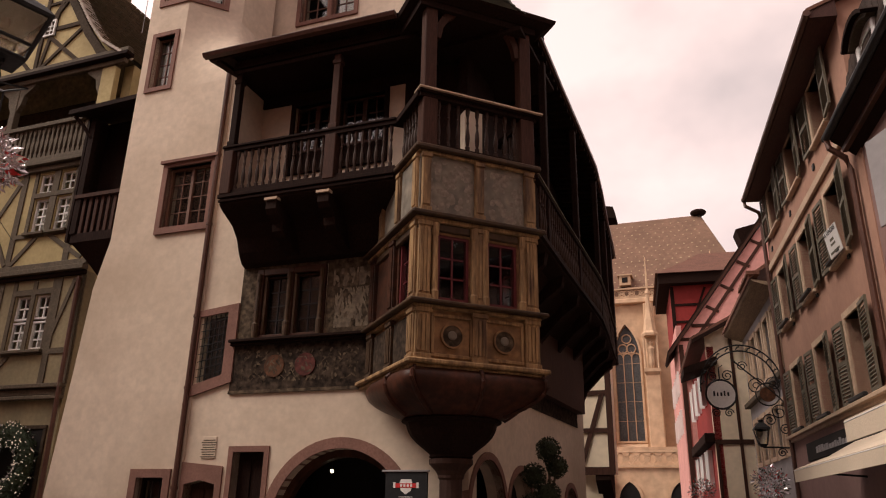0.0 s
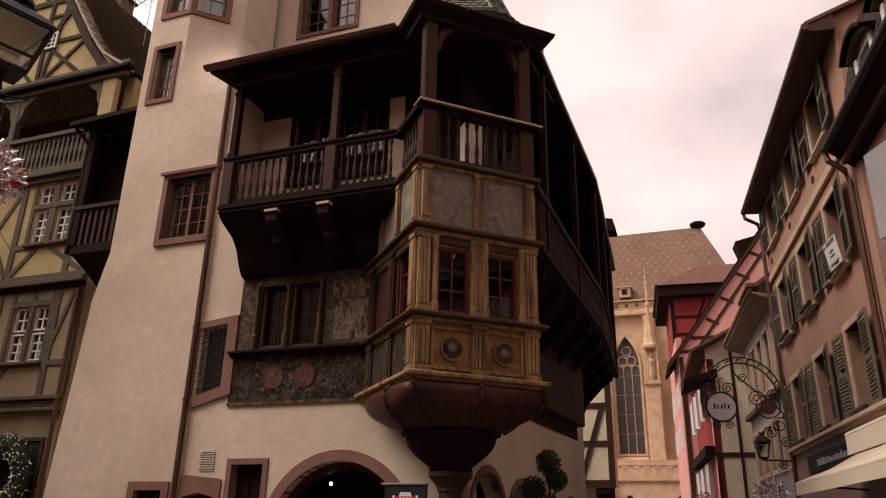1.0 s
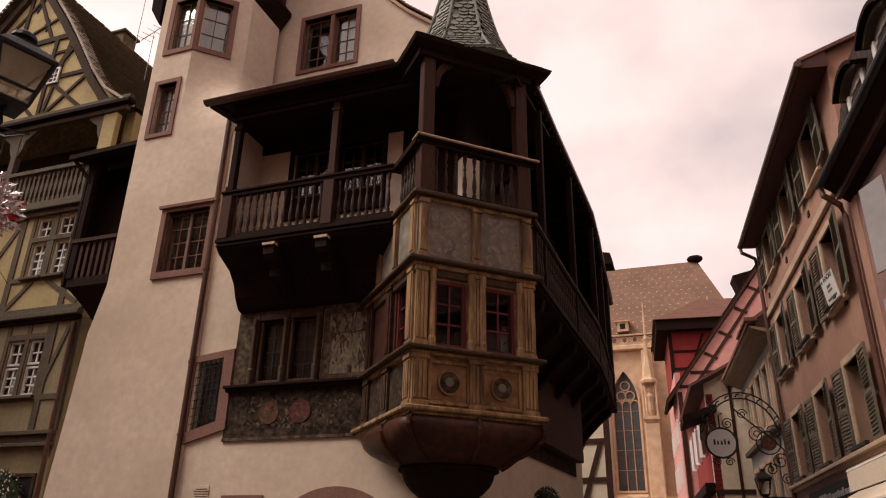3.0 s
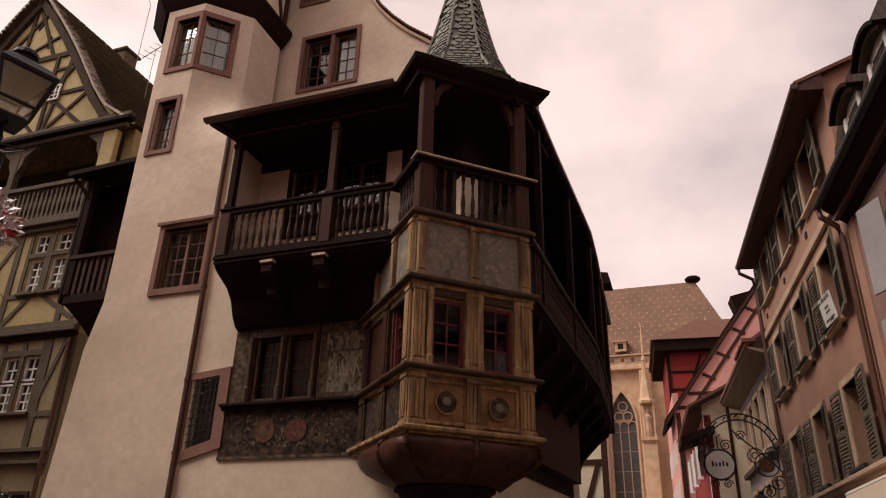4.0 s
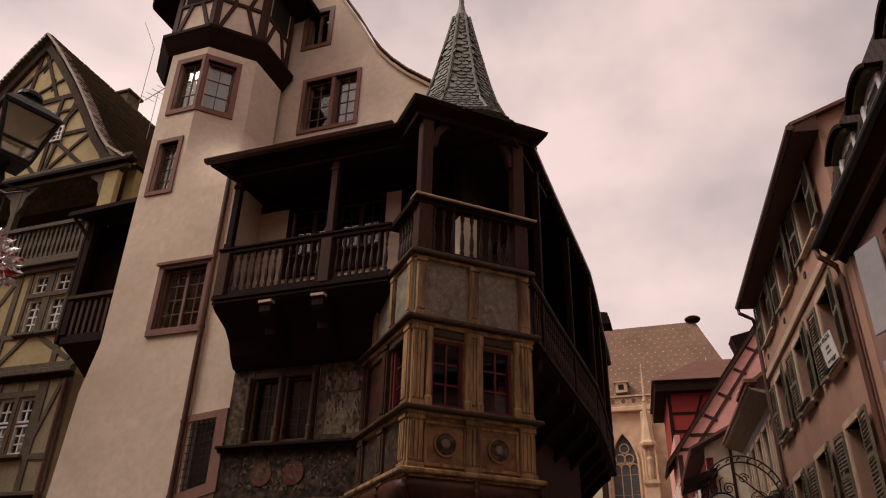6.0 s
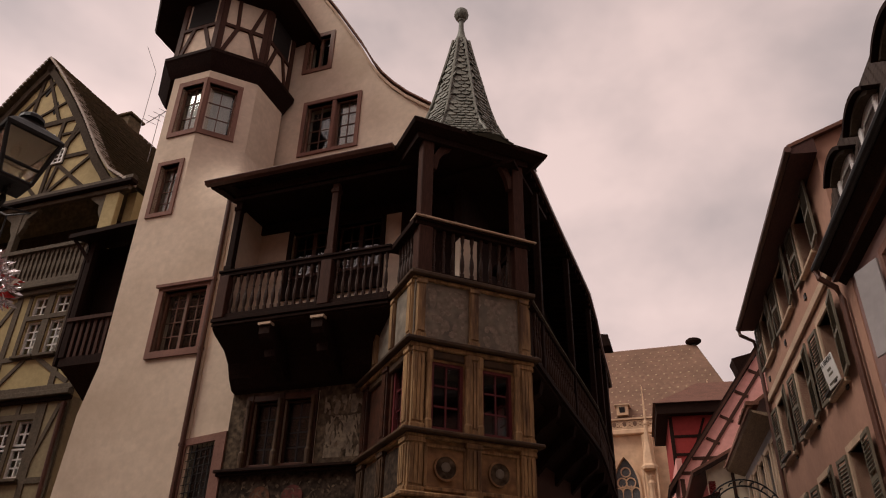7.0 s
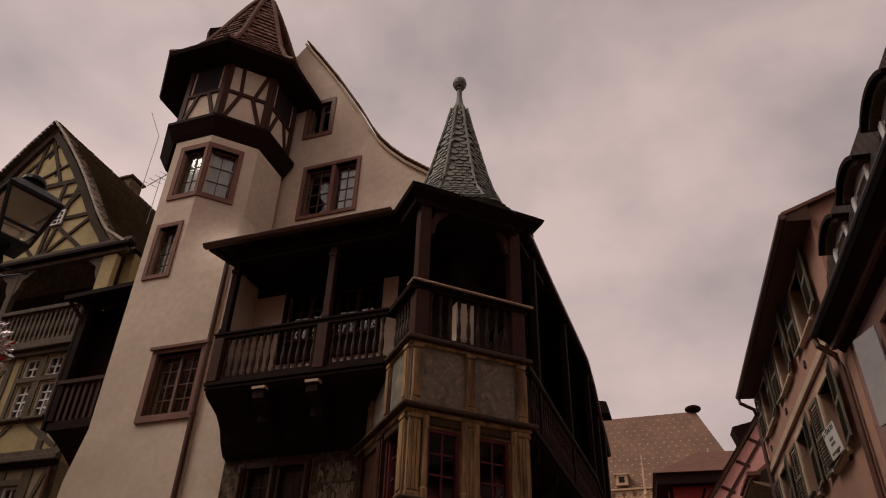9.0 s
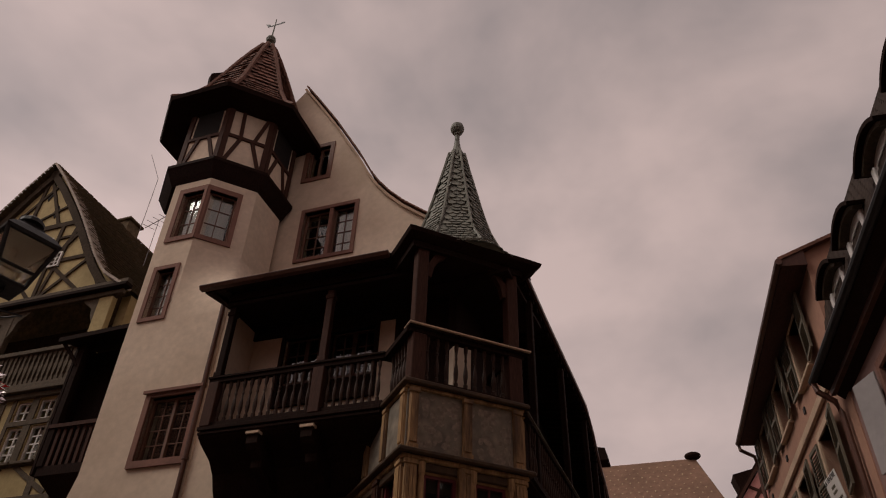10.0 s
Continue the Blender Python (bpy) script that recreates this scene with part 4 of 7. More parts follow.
part("spire_top", lathe([(0.165, 14.74), (0.185, 14.80), (0.11, 14.98), (0.065, 15.25), (0.06, 15.5), (0.085, 15.52), (0.085, 15.56), (0.13, 15.6), (0.175, 15.69), (0.18, 15.75), (0.155, 15.85), (0.08, 15.92), (0.02, 15.94)], 14, at=(SC[0], SC[1], 0)), LEAD, house, "lead spire tip with ball", m=MO)

# ---- gallery along the side street ----
S1, S2, S3 = (1.27, 1.59, 0.93), (3.23, 1.57, 0.83), (7.3, 1.6, 0.62)
def arch_path(c):
    return [(c[0] - c[2], 0), *arc(c[0], c[1], c[2], 180, 0, 16), (c[0] + c[2], 0)]
side_wall = part("side_wall", slab([(0.28, 0), *arch_path(S1), *arch_path(S2), *arch_path(S3), (9.0, 0), (9.0, 6.4), (0.28, 6.4)], [], 1.45, 1.8), PLASTER, house, m=MR)
for c in (S1, S2, S3):
    part("side_arch_surround", slab([*arc(c[0], c[1], c[2] + 0.13, 0, 180, 16), (c[0] - c[2] - 0.13, 0), (c[0] - c[2], 0), *arc(c[0], c[1], c[2], 180, 0, 16), (c[0] + c[2], 0), (c[0] + c[2] + 0.13, 0)], [], 1.42, 1.6), SANDSTONE, house, m=MR)
part("side_arch_back", boxes((0.4, 9.0, 2.6, 2.7, 0, 3.4)), INSIDE, house, m=MR)
part("side_frieze", boxes((0.8, 8.2, 1.42, 1.45, 3.8, 4.15)), FRIEZE, house, m=MR)
part("side_upper_wall", boxes((0.9, 8.2, 1.2, 1.45, 4.15, 6.3)), BROWNWOOD, house, "dark boarded upper wall", m=MR)
# plan line of the gallery's front, bending away up the side street
SG = [(-0.05, 0.0), (2.3, 0.11), (5.2, 0.22), (6.8, 0.29), (8.6, 0.5), (10.9, 0.82), (13.15, 1.09), (14.7, 1.3)]
def front_y(x):
    for (xa, ya), (xb, yb) in zip(SG, SG[1:]):
        if x <= xb:
            break
    return ya + (yb - ya) * (x - xa) / (xb - xa)
def along(profile, x0, x1):
    """A (depth, z) profile drawn along the gallery's front."""
    xs = [x0, *[x for x, _ in SG if x0 < x < x1], x1]
    return loft([[(x, front_y(x) + d, z) for d, z in profile] for x in xs])
gal2 = part("side_gallery", along([(1.45, 5.2), (1.0, 5.6), (0.62, 5.95), (0.4, 6.2), (0.06, 6.3), (0.06, 6.45), (1.45, 6.45)], 0.25, 12.6), DARKWOOD, house, "long dark timber gallery along the side street", m=MR)
part("edge_moulding", along([(0.0, 6.36), (0.0, 6.45), (0.06, 6.45), (0.06, 6.36)], 0.25, 12.6), DARKWOOD, gal2)
part("handrail", along([(0.0, 7.42), (0.0, 7.5), (0.12, 7.5), (0.12, 7.42)], 0.0, 12.6), DARKWOOD, gal2)
part("rail_edge", along([(-0.025, 7.475), (-0.025, 7.505), (0.02, 7.505), (0.02, 7.475)], 0.0, 12.6), GREYTIMBER, gal2, "pale worn edge of the handrail")
BS = baluster_mesh(0.97, 0.04)
for i in range(62):
    x = 0.4 + i * 0.195
    part("baluster", BS, None, gal2, m=Matrix.Translation((x, front_y(x) + 0.07, 6.45)))
for i in range(8):
    x = 1.0 + 1.55 * i
    y = front_y(x)
    if i % 2 == 0:
        part("gallery_post", bevelled(boxes((x - 0.07, x + 0.07, y + 0.02, y + 0.16, 6.45, 10.5)), 0.012), DARKWOOD, gal2)
    part("side_bracket", loft([[(x + k, y + d, z) for d, z in ((1.3, 4.6), (1.0, 5.3), (0.5, 5.8), (0.15, 6.05), (0.1, 6.3), (1.3, 6.3))] for k in (-0.09, 0.09)]), DARKWOOD, gal2)
side_roof = part("side_roof", along([(0.0, 10.68), (-0.02, 10.76), (2.4, 11.5), (2.4, 11.35), (0.9, 10.82)], 0.3, 14.7), DARKWOOD, house, "dark eaves bending along the side street", m=MR)
part("gutter", along([(-0.06, 10.70), (-0.07, 10.77), (0.0, 10.78), (0.0, 10.70)], 0.3, 14.7), PIPE, side_roof)
for i in range(40):
    x = 0.5 + i * 0.35
    y = front_y(x)
    part("rafter_foot", loft([[(x - 0.04, y + d, z), (x + 0.04, y + d, z), (x + 0.04, y + d, z + 0.1), (x - 0.04, y + d, z + 0.1)] for d, z in ((0.02, 10.58), (1.3, 10.78))]), DARKWOOD, side_roof)
# near-black back wall: the depth of shade in the side gallery is in its colour
part("gallery_back_wall", along([(1.4, 6.45), (1.4, 11.0), (1.6, 11.0), (1.6, 6.45)], 0.6, 13.6), DARKWOOD, house, "near-black back wall of the side gallery", m=MR)
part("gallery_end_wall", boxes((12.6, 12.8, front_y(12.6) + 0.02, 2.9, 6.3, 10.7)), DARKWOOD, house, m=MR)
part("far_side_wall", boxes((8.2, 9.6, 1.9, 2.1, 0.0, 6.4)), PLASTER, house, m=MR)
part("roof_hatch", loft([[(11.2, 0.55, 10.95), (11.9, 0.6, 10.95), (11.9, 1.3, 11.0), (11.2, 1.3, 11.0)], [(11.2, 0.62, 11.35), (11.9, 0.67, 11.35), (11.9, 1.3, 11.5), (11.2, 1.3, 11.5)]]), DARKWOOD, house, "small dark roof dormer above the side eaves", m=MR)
# near-black lining and low ceiling added to darken the loggia's street side
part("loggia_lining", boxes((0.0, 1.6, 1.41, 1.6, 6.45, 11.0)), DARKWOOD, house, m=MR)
part("side_shade_ceiling", boxes((-0.4, 2.0, 0.15, 1.9, 10.42, 10.5)), DARKWOOD, house, m=MR)
part("oriel_core", boxes((0.3, W - 0.3, 0.9, 1.0, 3.9, 7.4)), INSIDE, oriel)
# timber-framed end of the next building, beyond the side gallery
ME = Matrix.Translation((1.72, 12.31, 0)) @ pose(0, 0, 0, 0, 0, 66.2) @ Matrix.Translation((8.2, 0, 0)) @ pose(0, 0, 0, 0, 0, -90)
ME = Matrix.Translation(EYE) @ Matrix.Scale(1.42, 4) @ Matrix.Translation(-Vector(EYE)) @ ME
jetty = thing("jettied_house", ME, "cream and brown timber-framed house end behind the gallery", "house")
part("wall", boxes((-1.5, -0.5, 0.02, 0.5, 2.6, 5.6)), CREAMWALL, jetty)
part("lower_wall", boxes((-1.5, -0.9, 0.3, 0.6, 0.47, 2.6)), CREAMWALL, jetty)
for a, b, w in (((-1.42, 2.6), (-1.42, 5.6), 0.16), ((-0.55, 2.6), (-0.55, 5.6), 0.15), ((-1.4, 2.68), (-0.5, 2.68), 0.2), ((-1.4, 3.72), (-0.5, 3.72), 0.12), ((-1.4, 4.72), (-0.5, 4.72), 0.12), ((-1.35, 2.8), (-0.72, 4.7), 0.12)):
    bm = bmesh.new()
    bar(bm, a, b, -0.02 - 0.002 * w, 0.06, w)
    part("timber", bm, BROWNWOOD, jetty)
part("bracket", sweep([(0.0, 2.6), (0.0, 2.45), (0.4, 2.0), (0.5, 2.0), (0.5, 2.6)], -1.0, -0.6), DARKWOOD, jetty)

# ---- timber-framed house beyond the turret ----
LV = 2.0
VERGE = material("pale_lime_mortar", (0.45, 0.38, 0.32), 0.9, grain=14, vary=0.25, stain=0.6, stain_scale=2.0)
DARKTIMBER = material("dark_weathered_timber", (0.06, 0.042, 0.028), 0.9, spec=0.1, grain=11, vary=0.3, stain=0.5, stain_scale=1.4, bump=0.25)
MLH = MF @ Matrix.Translation((0, LV, 0))
lh = thing("timber_framed_house", MLH, "tall yellow timber-framed house with a galleried gable", "house")
XR = -12.1
apex = (-17.4, 20.95)
rv = [apex, (-16.45, 19.85), (-15.5, 18.6), (-14.72, 17.5), (-13.55, 15.7), (-12.9, 14.9), (-12.05, 14.3)]
lv = [(2 * apex[0] - x, z) for x, z in rv]
UW = [(-14.55, -14.0), (-13.72, -13.18)]
LW = [(-14.45, -13.9), (-13.72, -13.2)]
holes = [rect(a, b, 10.2, 10.8) for a, b in UW] + [rect(a, b, 8.95, 10.0) for a, b in UW] + [rect(a, b, 5.52, 7.02) for a, b in LW]
part("wall", slab([(-23.2, 7.6), (XR, 7.6), (XR, 11.2), (-23.2, 11.2)], holes[:4], 0.0, 0.35), YELLOWFILL, lh, "yellow limewashed infill")
# lower storeys are both greyer and dimmed in their colour
part("lower_wall", slab([(-23.2, 0), (XR, 0), (XR, 7.598), (-23.2, 7.598)], holes[4:], 0.0, 0.35), GREYFILL, lh, "grey-ochre limewashed lower storeys with the dimming low down put into the colour")
part("side_wall", boxes((XR - 0.35, XR, 0.35, 12.0, 0, 14.3)), YELLOWFILL, lh)
part("inner_wall", boxes((-23.0, XR - 0.4, 1.6, 1.7, 0, 14.3)), INSIDE, lh)
for a, b in UW:
    window(lh, a, b, 8.95, 10.0, 0.06, WHITEPAINT, WHITEPAINT, 2, 4, fw=0.05, bw=0.042, curtain=True)
    window(lh, a, b, 10.2, 10.8, 0.06, WHITEPAINT, WHITEPAINT, 2, 2, fw=0.05, bw=0.042)
for a, b in LW:
    window(lh, a, b, 5.52, 6.3, 0.06, WHITEPAINT, WHITEPAINT, 2, 3, fw=0.05, bw=0.042, curtain=True)
    window(lh, a, b, 6.36, 7.02, 0.06, WHITEPAINT, WHITEPAINT, 2, 2, fw=0.05, bw=0.042)
def timber(a, b, w=0.17, y=-0.03, mat=GREYTIMBER, parent=None, d=0.08):
    bm = bmesh.new()
    bar(bm, a, b, y - 0.0015 * (abs(a[0] * 7 + b[1] * 3) % 5), y + d, w)
    part("timber", bm, mat, parent or lh)
def moulding(z0, z1, out, x0=-23.2, x1=XR + 0.05, mat=GREYTIMBER):
    part("beam", bevelled(boxes((x0, x1, -out, 0.0, z0, z1)), 0.015), mat, lh)
moulding(4.14, 4.24, 0.16); moulding(4.25, 4.42, 0.10); moulding(4.43, 4.54, 0.2)
moulding(7.48, 7.60, 0.10, mat=DARKWOOD); moulding(7.61, 7.76, 0.2); moulding(7.77, 7.93, 0.12)
moulding(10.86, 11.02, 0.12); moulding(11.03, 11.14, 0.24); moulding(11.15, 11.30, 0.16)
moulding(14.10, 14.26, 0.14, x1=XR + 0.1); moulding(14.27, 14.40, 0.30, x1=XR + 0.3, mat=DARKWOOD); moulding(14.41, 14.58, 0.22, x1=XR + 0.25)
for x in (-12.2, -12.95, -15.1, -17.0, -18.6, -20.5, -22.5):
    timber((x, 7.93), (x, 10.86), 0.2)
    timber((x, 4.54), (x, 7.48), 0.2)
for x0, x1 in ((-15.0, -12.3),):
    timber((x0, 8.86), (-12.3, 8.86), 0.14); timber((x0, 5.42), (-12.3, 5.42), 0.15)
    timber((-14.65, 8.9), (-14.65, 10.86), 0.13); timber((-13.86, 8.9), (-13.86, 10.86), 0.24); timber((-13.08, 8.9), (-13.08, 10.86), 0.13)
    timber((-14.6, 10.1), (-13.1, 10.1), 0.14, -0.045)
    timber((-14.55, 5.45), (-14.55, 7.48), 0.13); timber((-13.81, 5.45), (-13.81, 7.48), 0.14); timber((-13.1, 5.45), (-13.1, 7.48), 0.13)
    timber((-14.5, 7.12), (-13.1, 7.12), 0.16, -0.04)
timber((-15.0, 8.0), (-14.2, 8.8), 0.13); timber((-13.7, 8.8), (-12.4, 8.0), 0.13); timber((-12.9, 9.0), (-12.3, 10.7), 0.12)
timber((-16.9, 8.0), (-15.2, 10.7), 0.14); timber((-15.2, 8.0), (-16.9, 10.7), 0.14, -0.045); timber((-15.05, 4.6), (-14.3, 5.35), 0.13); timber((-13.0, 5.6), (-12.4, 7.4), 0.12)
for a, b in (UW[0], UW[1]):
    part("window_sill", bevelled(boxes((a - 0.12, b + 0.12, -0.14, 0.02, 8.84, 8.92)), 0.01), GREYTIMBER, lh)
for a, b in LW:
    part("window_sill", bevelled(boxes((a - 0.12, b + 0.12, -0.14, 0.02, 5.4, 5.48)), 0.01), GREYTIMBER, lh)
# gallery under the gable
# back wall coloured dark: the shade inside the gallery put into its colour
part("gallery_back", boxes((-23.2, XR, 1.5, 1.6, 11.2, 14.2)), DARKTIMBER, lh)
part("gallery_floor", boxes((-23.2, XR, 0.0, 1.5, 11.15, 11.3)), GREYTIMBER, lh)
part("handrail", bevelled(boxes((-23.2, -13.0, -0.1, 0.08, 12.42, 12.56)), 0.01), GREYTIMBER, lh)
part("bottom_rail", boxes((-23.2, -13.0, -0.06, 0.06, 11.32, 11.4)), GREYTIMBER, lh)
me = bpy.data.meshes.new("gallery_slat")
bm = slab([(-0.06, 0), (0.06, 0), (0.06, 0.1), (0.03, 0.2), (0.065, 0.5), (0.03, 0.8), (0.06, 0.92), (0.06, 1.02), (-0.06, 1.02), (-0.06, 0.92), (-0.03, 0.8), (-0.065, 0.5), (-0.03, 0.2), (-0.06, 0.1)], [], -0.02, 0.02)
bm.to_mesh(me); bm.free(); me.materials.append(GREYTIMBER)
for i in range(34):
    part("gallery_slat", me, None, lh, m=Matrix.Translation((-13.15 - i * 0.185, 0, 11.4)))
for x in (-12.62, -16.3, -20.0):
    w = 0.27 if x > -13 else 0.12
    part("gallery_post", bevelled(boxes((x - w, x + w, -0.08, 0.12, 11.3, 14.1)), 0.015), YELLOWFILL if x > -13 else GREYTIMBER, lh)
    for s in (-1, 1):
        if x > -13 and s > 0:
            continue
        part("post_bracket", slab([(x + s * w, 13.2), (x + s * (w + 0.14), 13.45), (x + s * (w + 0.2), 13.75), (x + s * (w + 0.55), 14.0), (x + s * (w + 0.6), 14.1), (x + s * w, 14.1)], [], -0.06, 0.1), GREYTIMBER, lh)
part("window_backing", boxes((-15.8, -15.35, 0.02, 0.045, 15.9, 16.5)), INSIDE, lh)
window(lh, -15.8, -15.35, 15.9, 16.5, -0.05, WHITEPAINT, WHITEPAINT, 2, 3, fw=0.05, bw=0.03, depth=0.06)
part("chimney", bevelled(boxes((-17.75, -17.05, 3.6, 4.3, 20.6, 21.25), (-17.85, -16.95, 3.5, 4.4, 21.25, 21.37), (-17.6, -17.2, 3.75, 4.15, 21.37, 21.6)), 0.03), MOSSTILE, lh, "small brick chimney on the ridge")
# gable
part("gable_wall", slab([(-23.0, 14.5), *[(x, z) for x, z in reversed(lv[:-1])], *rv[1:-1], (-12.2, 14.5)], [], 0.05, 0.35), YELLOWFILL, lh)
for pts, s in ((rv, 1), (lv, -1)):
    bm = bmesh.new()
    for a, b in zip(pts, pts[1:]):
        bar(bm, (a[0] - s * 0.22, a[1] - 0.15), (b[0] - s * 0.22, b[1] - 0.15), -0.10, 0.08, 0.26)
    part("barge_timber", bm, DARKTIMBER, lh)
    bm = bmesh.new()
    for a, b in zip(pts, pts[1:]):
        d = Vector(b) - Vector(a)
        n = max(1, round(d.length / 0.18))
        for i in range(n):
            q, r = Vector(a) + d * (i / n), Vector(a) + d * ((i + 1) / n)
            bar(bm, (q.x, q.y + 0.05), (r.x, r.y + 0.09), -0.30, 0.2, 0.085)
    part("verge_mortar", bm, VERGE if s > 0 else MOSSTILE, lh, "pale mortared verge", kind="stuff")
    bm = bmesh.new()
    f = [bm.verts.new((x, -0.25, z + 0.06)) for x, z in pts]
    b_ = [bm.verts.new((x, 13.0, z + 0.06)) for x, z in pts]
    for i in range(len(pts) - 1):
        bm.faces.new((f[i], f[i + 1], b_[i + 1], b_[i]))
    bmesh.ops.solidify(bm, geom=bm.faces[:], thickness=-0.12)
    part("roof", bm, MOSSTILE, lh, "steep roof of mossy brown tiles")
G1 = [((-17.63, 20.9), (-17.63, 17.9), 0.16), ((-20.4, 17.85), (-14.9, 17.85), 0.22), ((-16.2, 17.9), (-17.4, 20.2), 0.14), ((-19.0, 17.9), (-17.0, 20.0), 0.13), ((-17.3, 18.3), (-15.6, 18.95), 0.1),
      ((-15.9, 17.75), (-15.9, 14.6), 0.16), ((-19.3, 17.75), (-19.3, 14.6), 0.16), ((-17.6, 17.75), (-17.6, 14.6), 0.14), ((-22.0, 16.15), (-13.9, 16.15), 0.16), ((-15.2, 17.75), (-15.75, 14.6), 0.13), ((-15.8, 16.1), (-14.0, 14.6), 0.15), ((-15.75, 14.65), (-14.0, 16.1), 0.13),
      ((-15.75, 16.2), (-15.0, 17.7), 0.13), ((-14.75, 17.6), (-15.8, 16.2), 0.11), ((-16.0, 14.6), (-17.5, 16.1), 0.13), ((-14.9, 17.2), (-15.8, 17.2), 0.1), ((-13.2, 14.6), (-14.2, 16.1), 0.12)]
for a, b, w in G1:
    timber(a, b, w * 0.9, 0.0, DARKTIMBER)
for x, z in ((-16.6, 18.6), (-17.3, 19.6), (-18.3, 18.6)):
    part("diamond_vent", slab([(x - 0.16, z), (x, z - 0.3), (x + 0.16, z), (x, z + 0.3)], [], 0.02, 0.06), INSIDE, lh)
window(lh, -16.95, -16.15, 16.25, 17.3, 0.0, WHITEPAINT, WHITEPAINT, 2, 3, fw=0.06, bw=0.03)
part("chimney", bevelled(boxes((-17.4, -16.7, 9.4, 10.1, 20.3, 21.9), (-17.5, -16.6, 9.3, 10.2, 21.9, 22.05)), 0.02), TILE, lh)
# courses of tiles on the visible slope
bm = bmesh.new()
acc = [0.0]
for a, b in zip(rv, rv[1:]):
    acc.append(acc[-1] + (Vector(b) - Vector(a)).length)
def on(pts, acc, s):
    for i in range(len(pts) - 1):
        if s <= acc[i + 1] or i == len(pts) - 2:
            f_ = (s - acc[i]) / (acc[i + 1] - acc[i])
            return Vector(pts[i]).lerp(Vector(pts[i + 1]), f_), (Vector(pts[i + 1]) - Vector(pts[i])).normalized()
rows_n = int(acc[-1] / 0.2)
for r in range(rows_n):
    (p0, d0), (p1, _) = on(rv, acc, r * 0.2), on(rv, acc, (r + 1) * 0.2 + 0.04)
    nrm = Vector((-d0.y, d0.x)) if d0.x < 0 else Vector((-d0.y, d0.x))
    for k in range(46):
        y0 = -0.25 + k * 0.28 + (r % 2) * 0.14
        j = random.uniform(0, 0.025)
        q = [Vector((p0.x, y0, p0.y + 0.08)), Vector((p1.x, y0, p1.y + 0.115 + j)), Vector((p1.x, y0 + 0.265, p1.y + 0.115 + j)), Vector((p0.x, y0 + 0.265, p0.y + 0.08))]
        lo = [bm.verts.new(v) for v in q]
        t2 = [bm.verts.new(v + Vector((0.02, 0, 0.03))) for v in (q[1], q[2])]
        bm.faces.new(lo)
        bm.faces.new((lo[1], t2[0], t2[1], lo[2]))
part("roof_tiles", bm, MOSSTILE, lh, "courses of mossy brown tiles", kind="stuff")

# dark balcony between the two houses
MB = MF @ Matrix.Translation((0, 0.8, 0))
bal = thing("side_balcony", MB, "small dark timber balcony with its own roof between the houses", "balcony")
part("floor", boxes((-11.55, -9.0, 0.0, 1.4, 7.9, 8.14)), DARKWOOD, bal)
part("bracket", loft([[(-11.5, 0.0, 7.9), (-9.0, 0.0, 7.9), (-9.0, 1.4, 7.9), (-11.5, 1.4, 7.9)], [(-11.2, 0.3, 7.5), (-9.0, 0.3, 7.5), (-9.0, 1.4, 7.5), (-11.2, 1.4, 7.5)], [(-10.7, 0.8, 6.7), (-9.0, 0.8, 6.7), (-9.0, 1.4, 6.7), (-10.7, 1.4, 6.7)], [(-10.4, 1.0, 6.5), (-9.0, 1.0, 6.5), (-9.0, 1.4, 6.5), (-10.4, 1.4, 6.5)]]), DARKWOOD, bal)
part("handrail", boxes((-11.62, -9.0, -0.06, 0.08, 9.12, 9.22)), BROWNWOOD, bal)
for x in (-11.5, -9.9):
    part("post", boxes((x - 0.09, x + 0.09, -0.03, 0.13, 8.14, 11.5)), DARKWOOD, bal)
for i in range(11):
    part("slat", boxes((-11.3 + i * 0.2 - 0.045, -11.3 + i * 0.2 + 0.045, 0.0, 0.04, 8.14, 9.12)), BROWNWOOD, bal)
# near-black back and side sheets added, the balcony's dark interior in their colour
part("back_wall", boxes((-12.05, -9.0, 0.95, 1.0, 8.1, 11.9)), DARKWOOD, bal)
part("side_shade_sheet", boxes((-12.08, -12.0, 0.3, 0.95, 8.1, 11.9)), DARKWOOD, bal)
part("roof", loft([[(-12.1, -0.35, 11.55), (-8.9, -0.35, 11.65), (-8.9, 1.4, 12.2), (-12.1, 1.4, 12.1)], [(-12.1, -0.35, 11.68), (-8.9, -0.35, 11.78), (-8.9, 1.4, 12.35), (-12.1, 1.4, 12.25)]]), DARKWOOD, bal)
part("brace", tube([(-11.5, 0.0, 10.9), (-11.75, -0.1, 11.25), (-12.0, -0.2, 11.55)], 0.05), DARKWOOD, bal)
part("rain_pipe", tube([(XR - 0.1, 1.1, 7.4), (XR - 0.02, 1.05, 4.5), (XR + 0.1, 1.0, 0.1)], 0.06), PIPE, bal)

# ---- houses along the far side of the street ----
MH = Matrix.Translation((9.54, 20.93, 0)) @ pose(0, 0, 0, 0, 0, 255.7)
rh = thing("shuttered_house", MH, "pink-brown rendered house with grey louvred shutters", "house")
X0, X1, TOP = 1.35, 10.1, 10.2
WX = (2.78, 5.42, 8.08)
FL = ((3.62, 5.18), (6.25, 7.72), (8.88, 10.12))
holes = [rect(x - 0.5, x + 0.5, a, b) for x in WX for a, b in FL]
part("wall", slab([(X0, 0), (X1, 0), (X1, TOP), (X0, TOP)], holes, 0.0, 0.4), PINKWALL, rh)
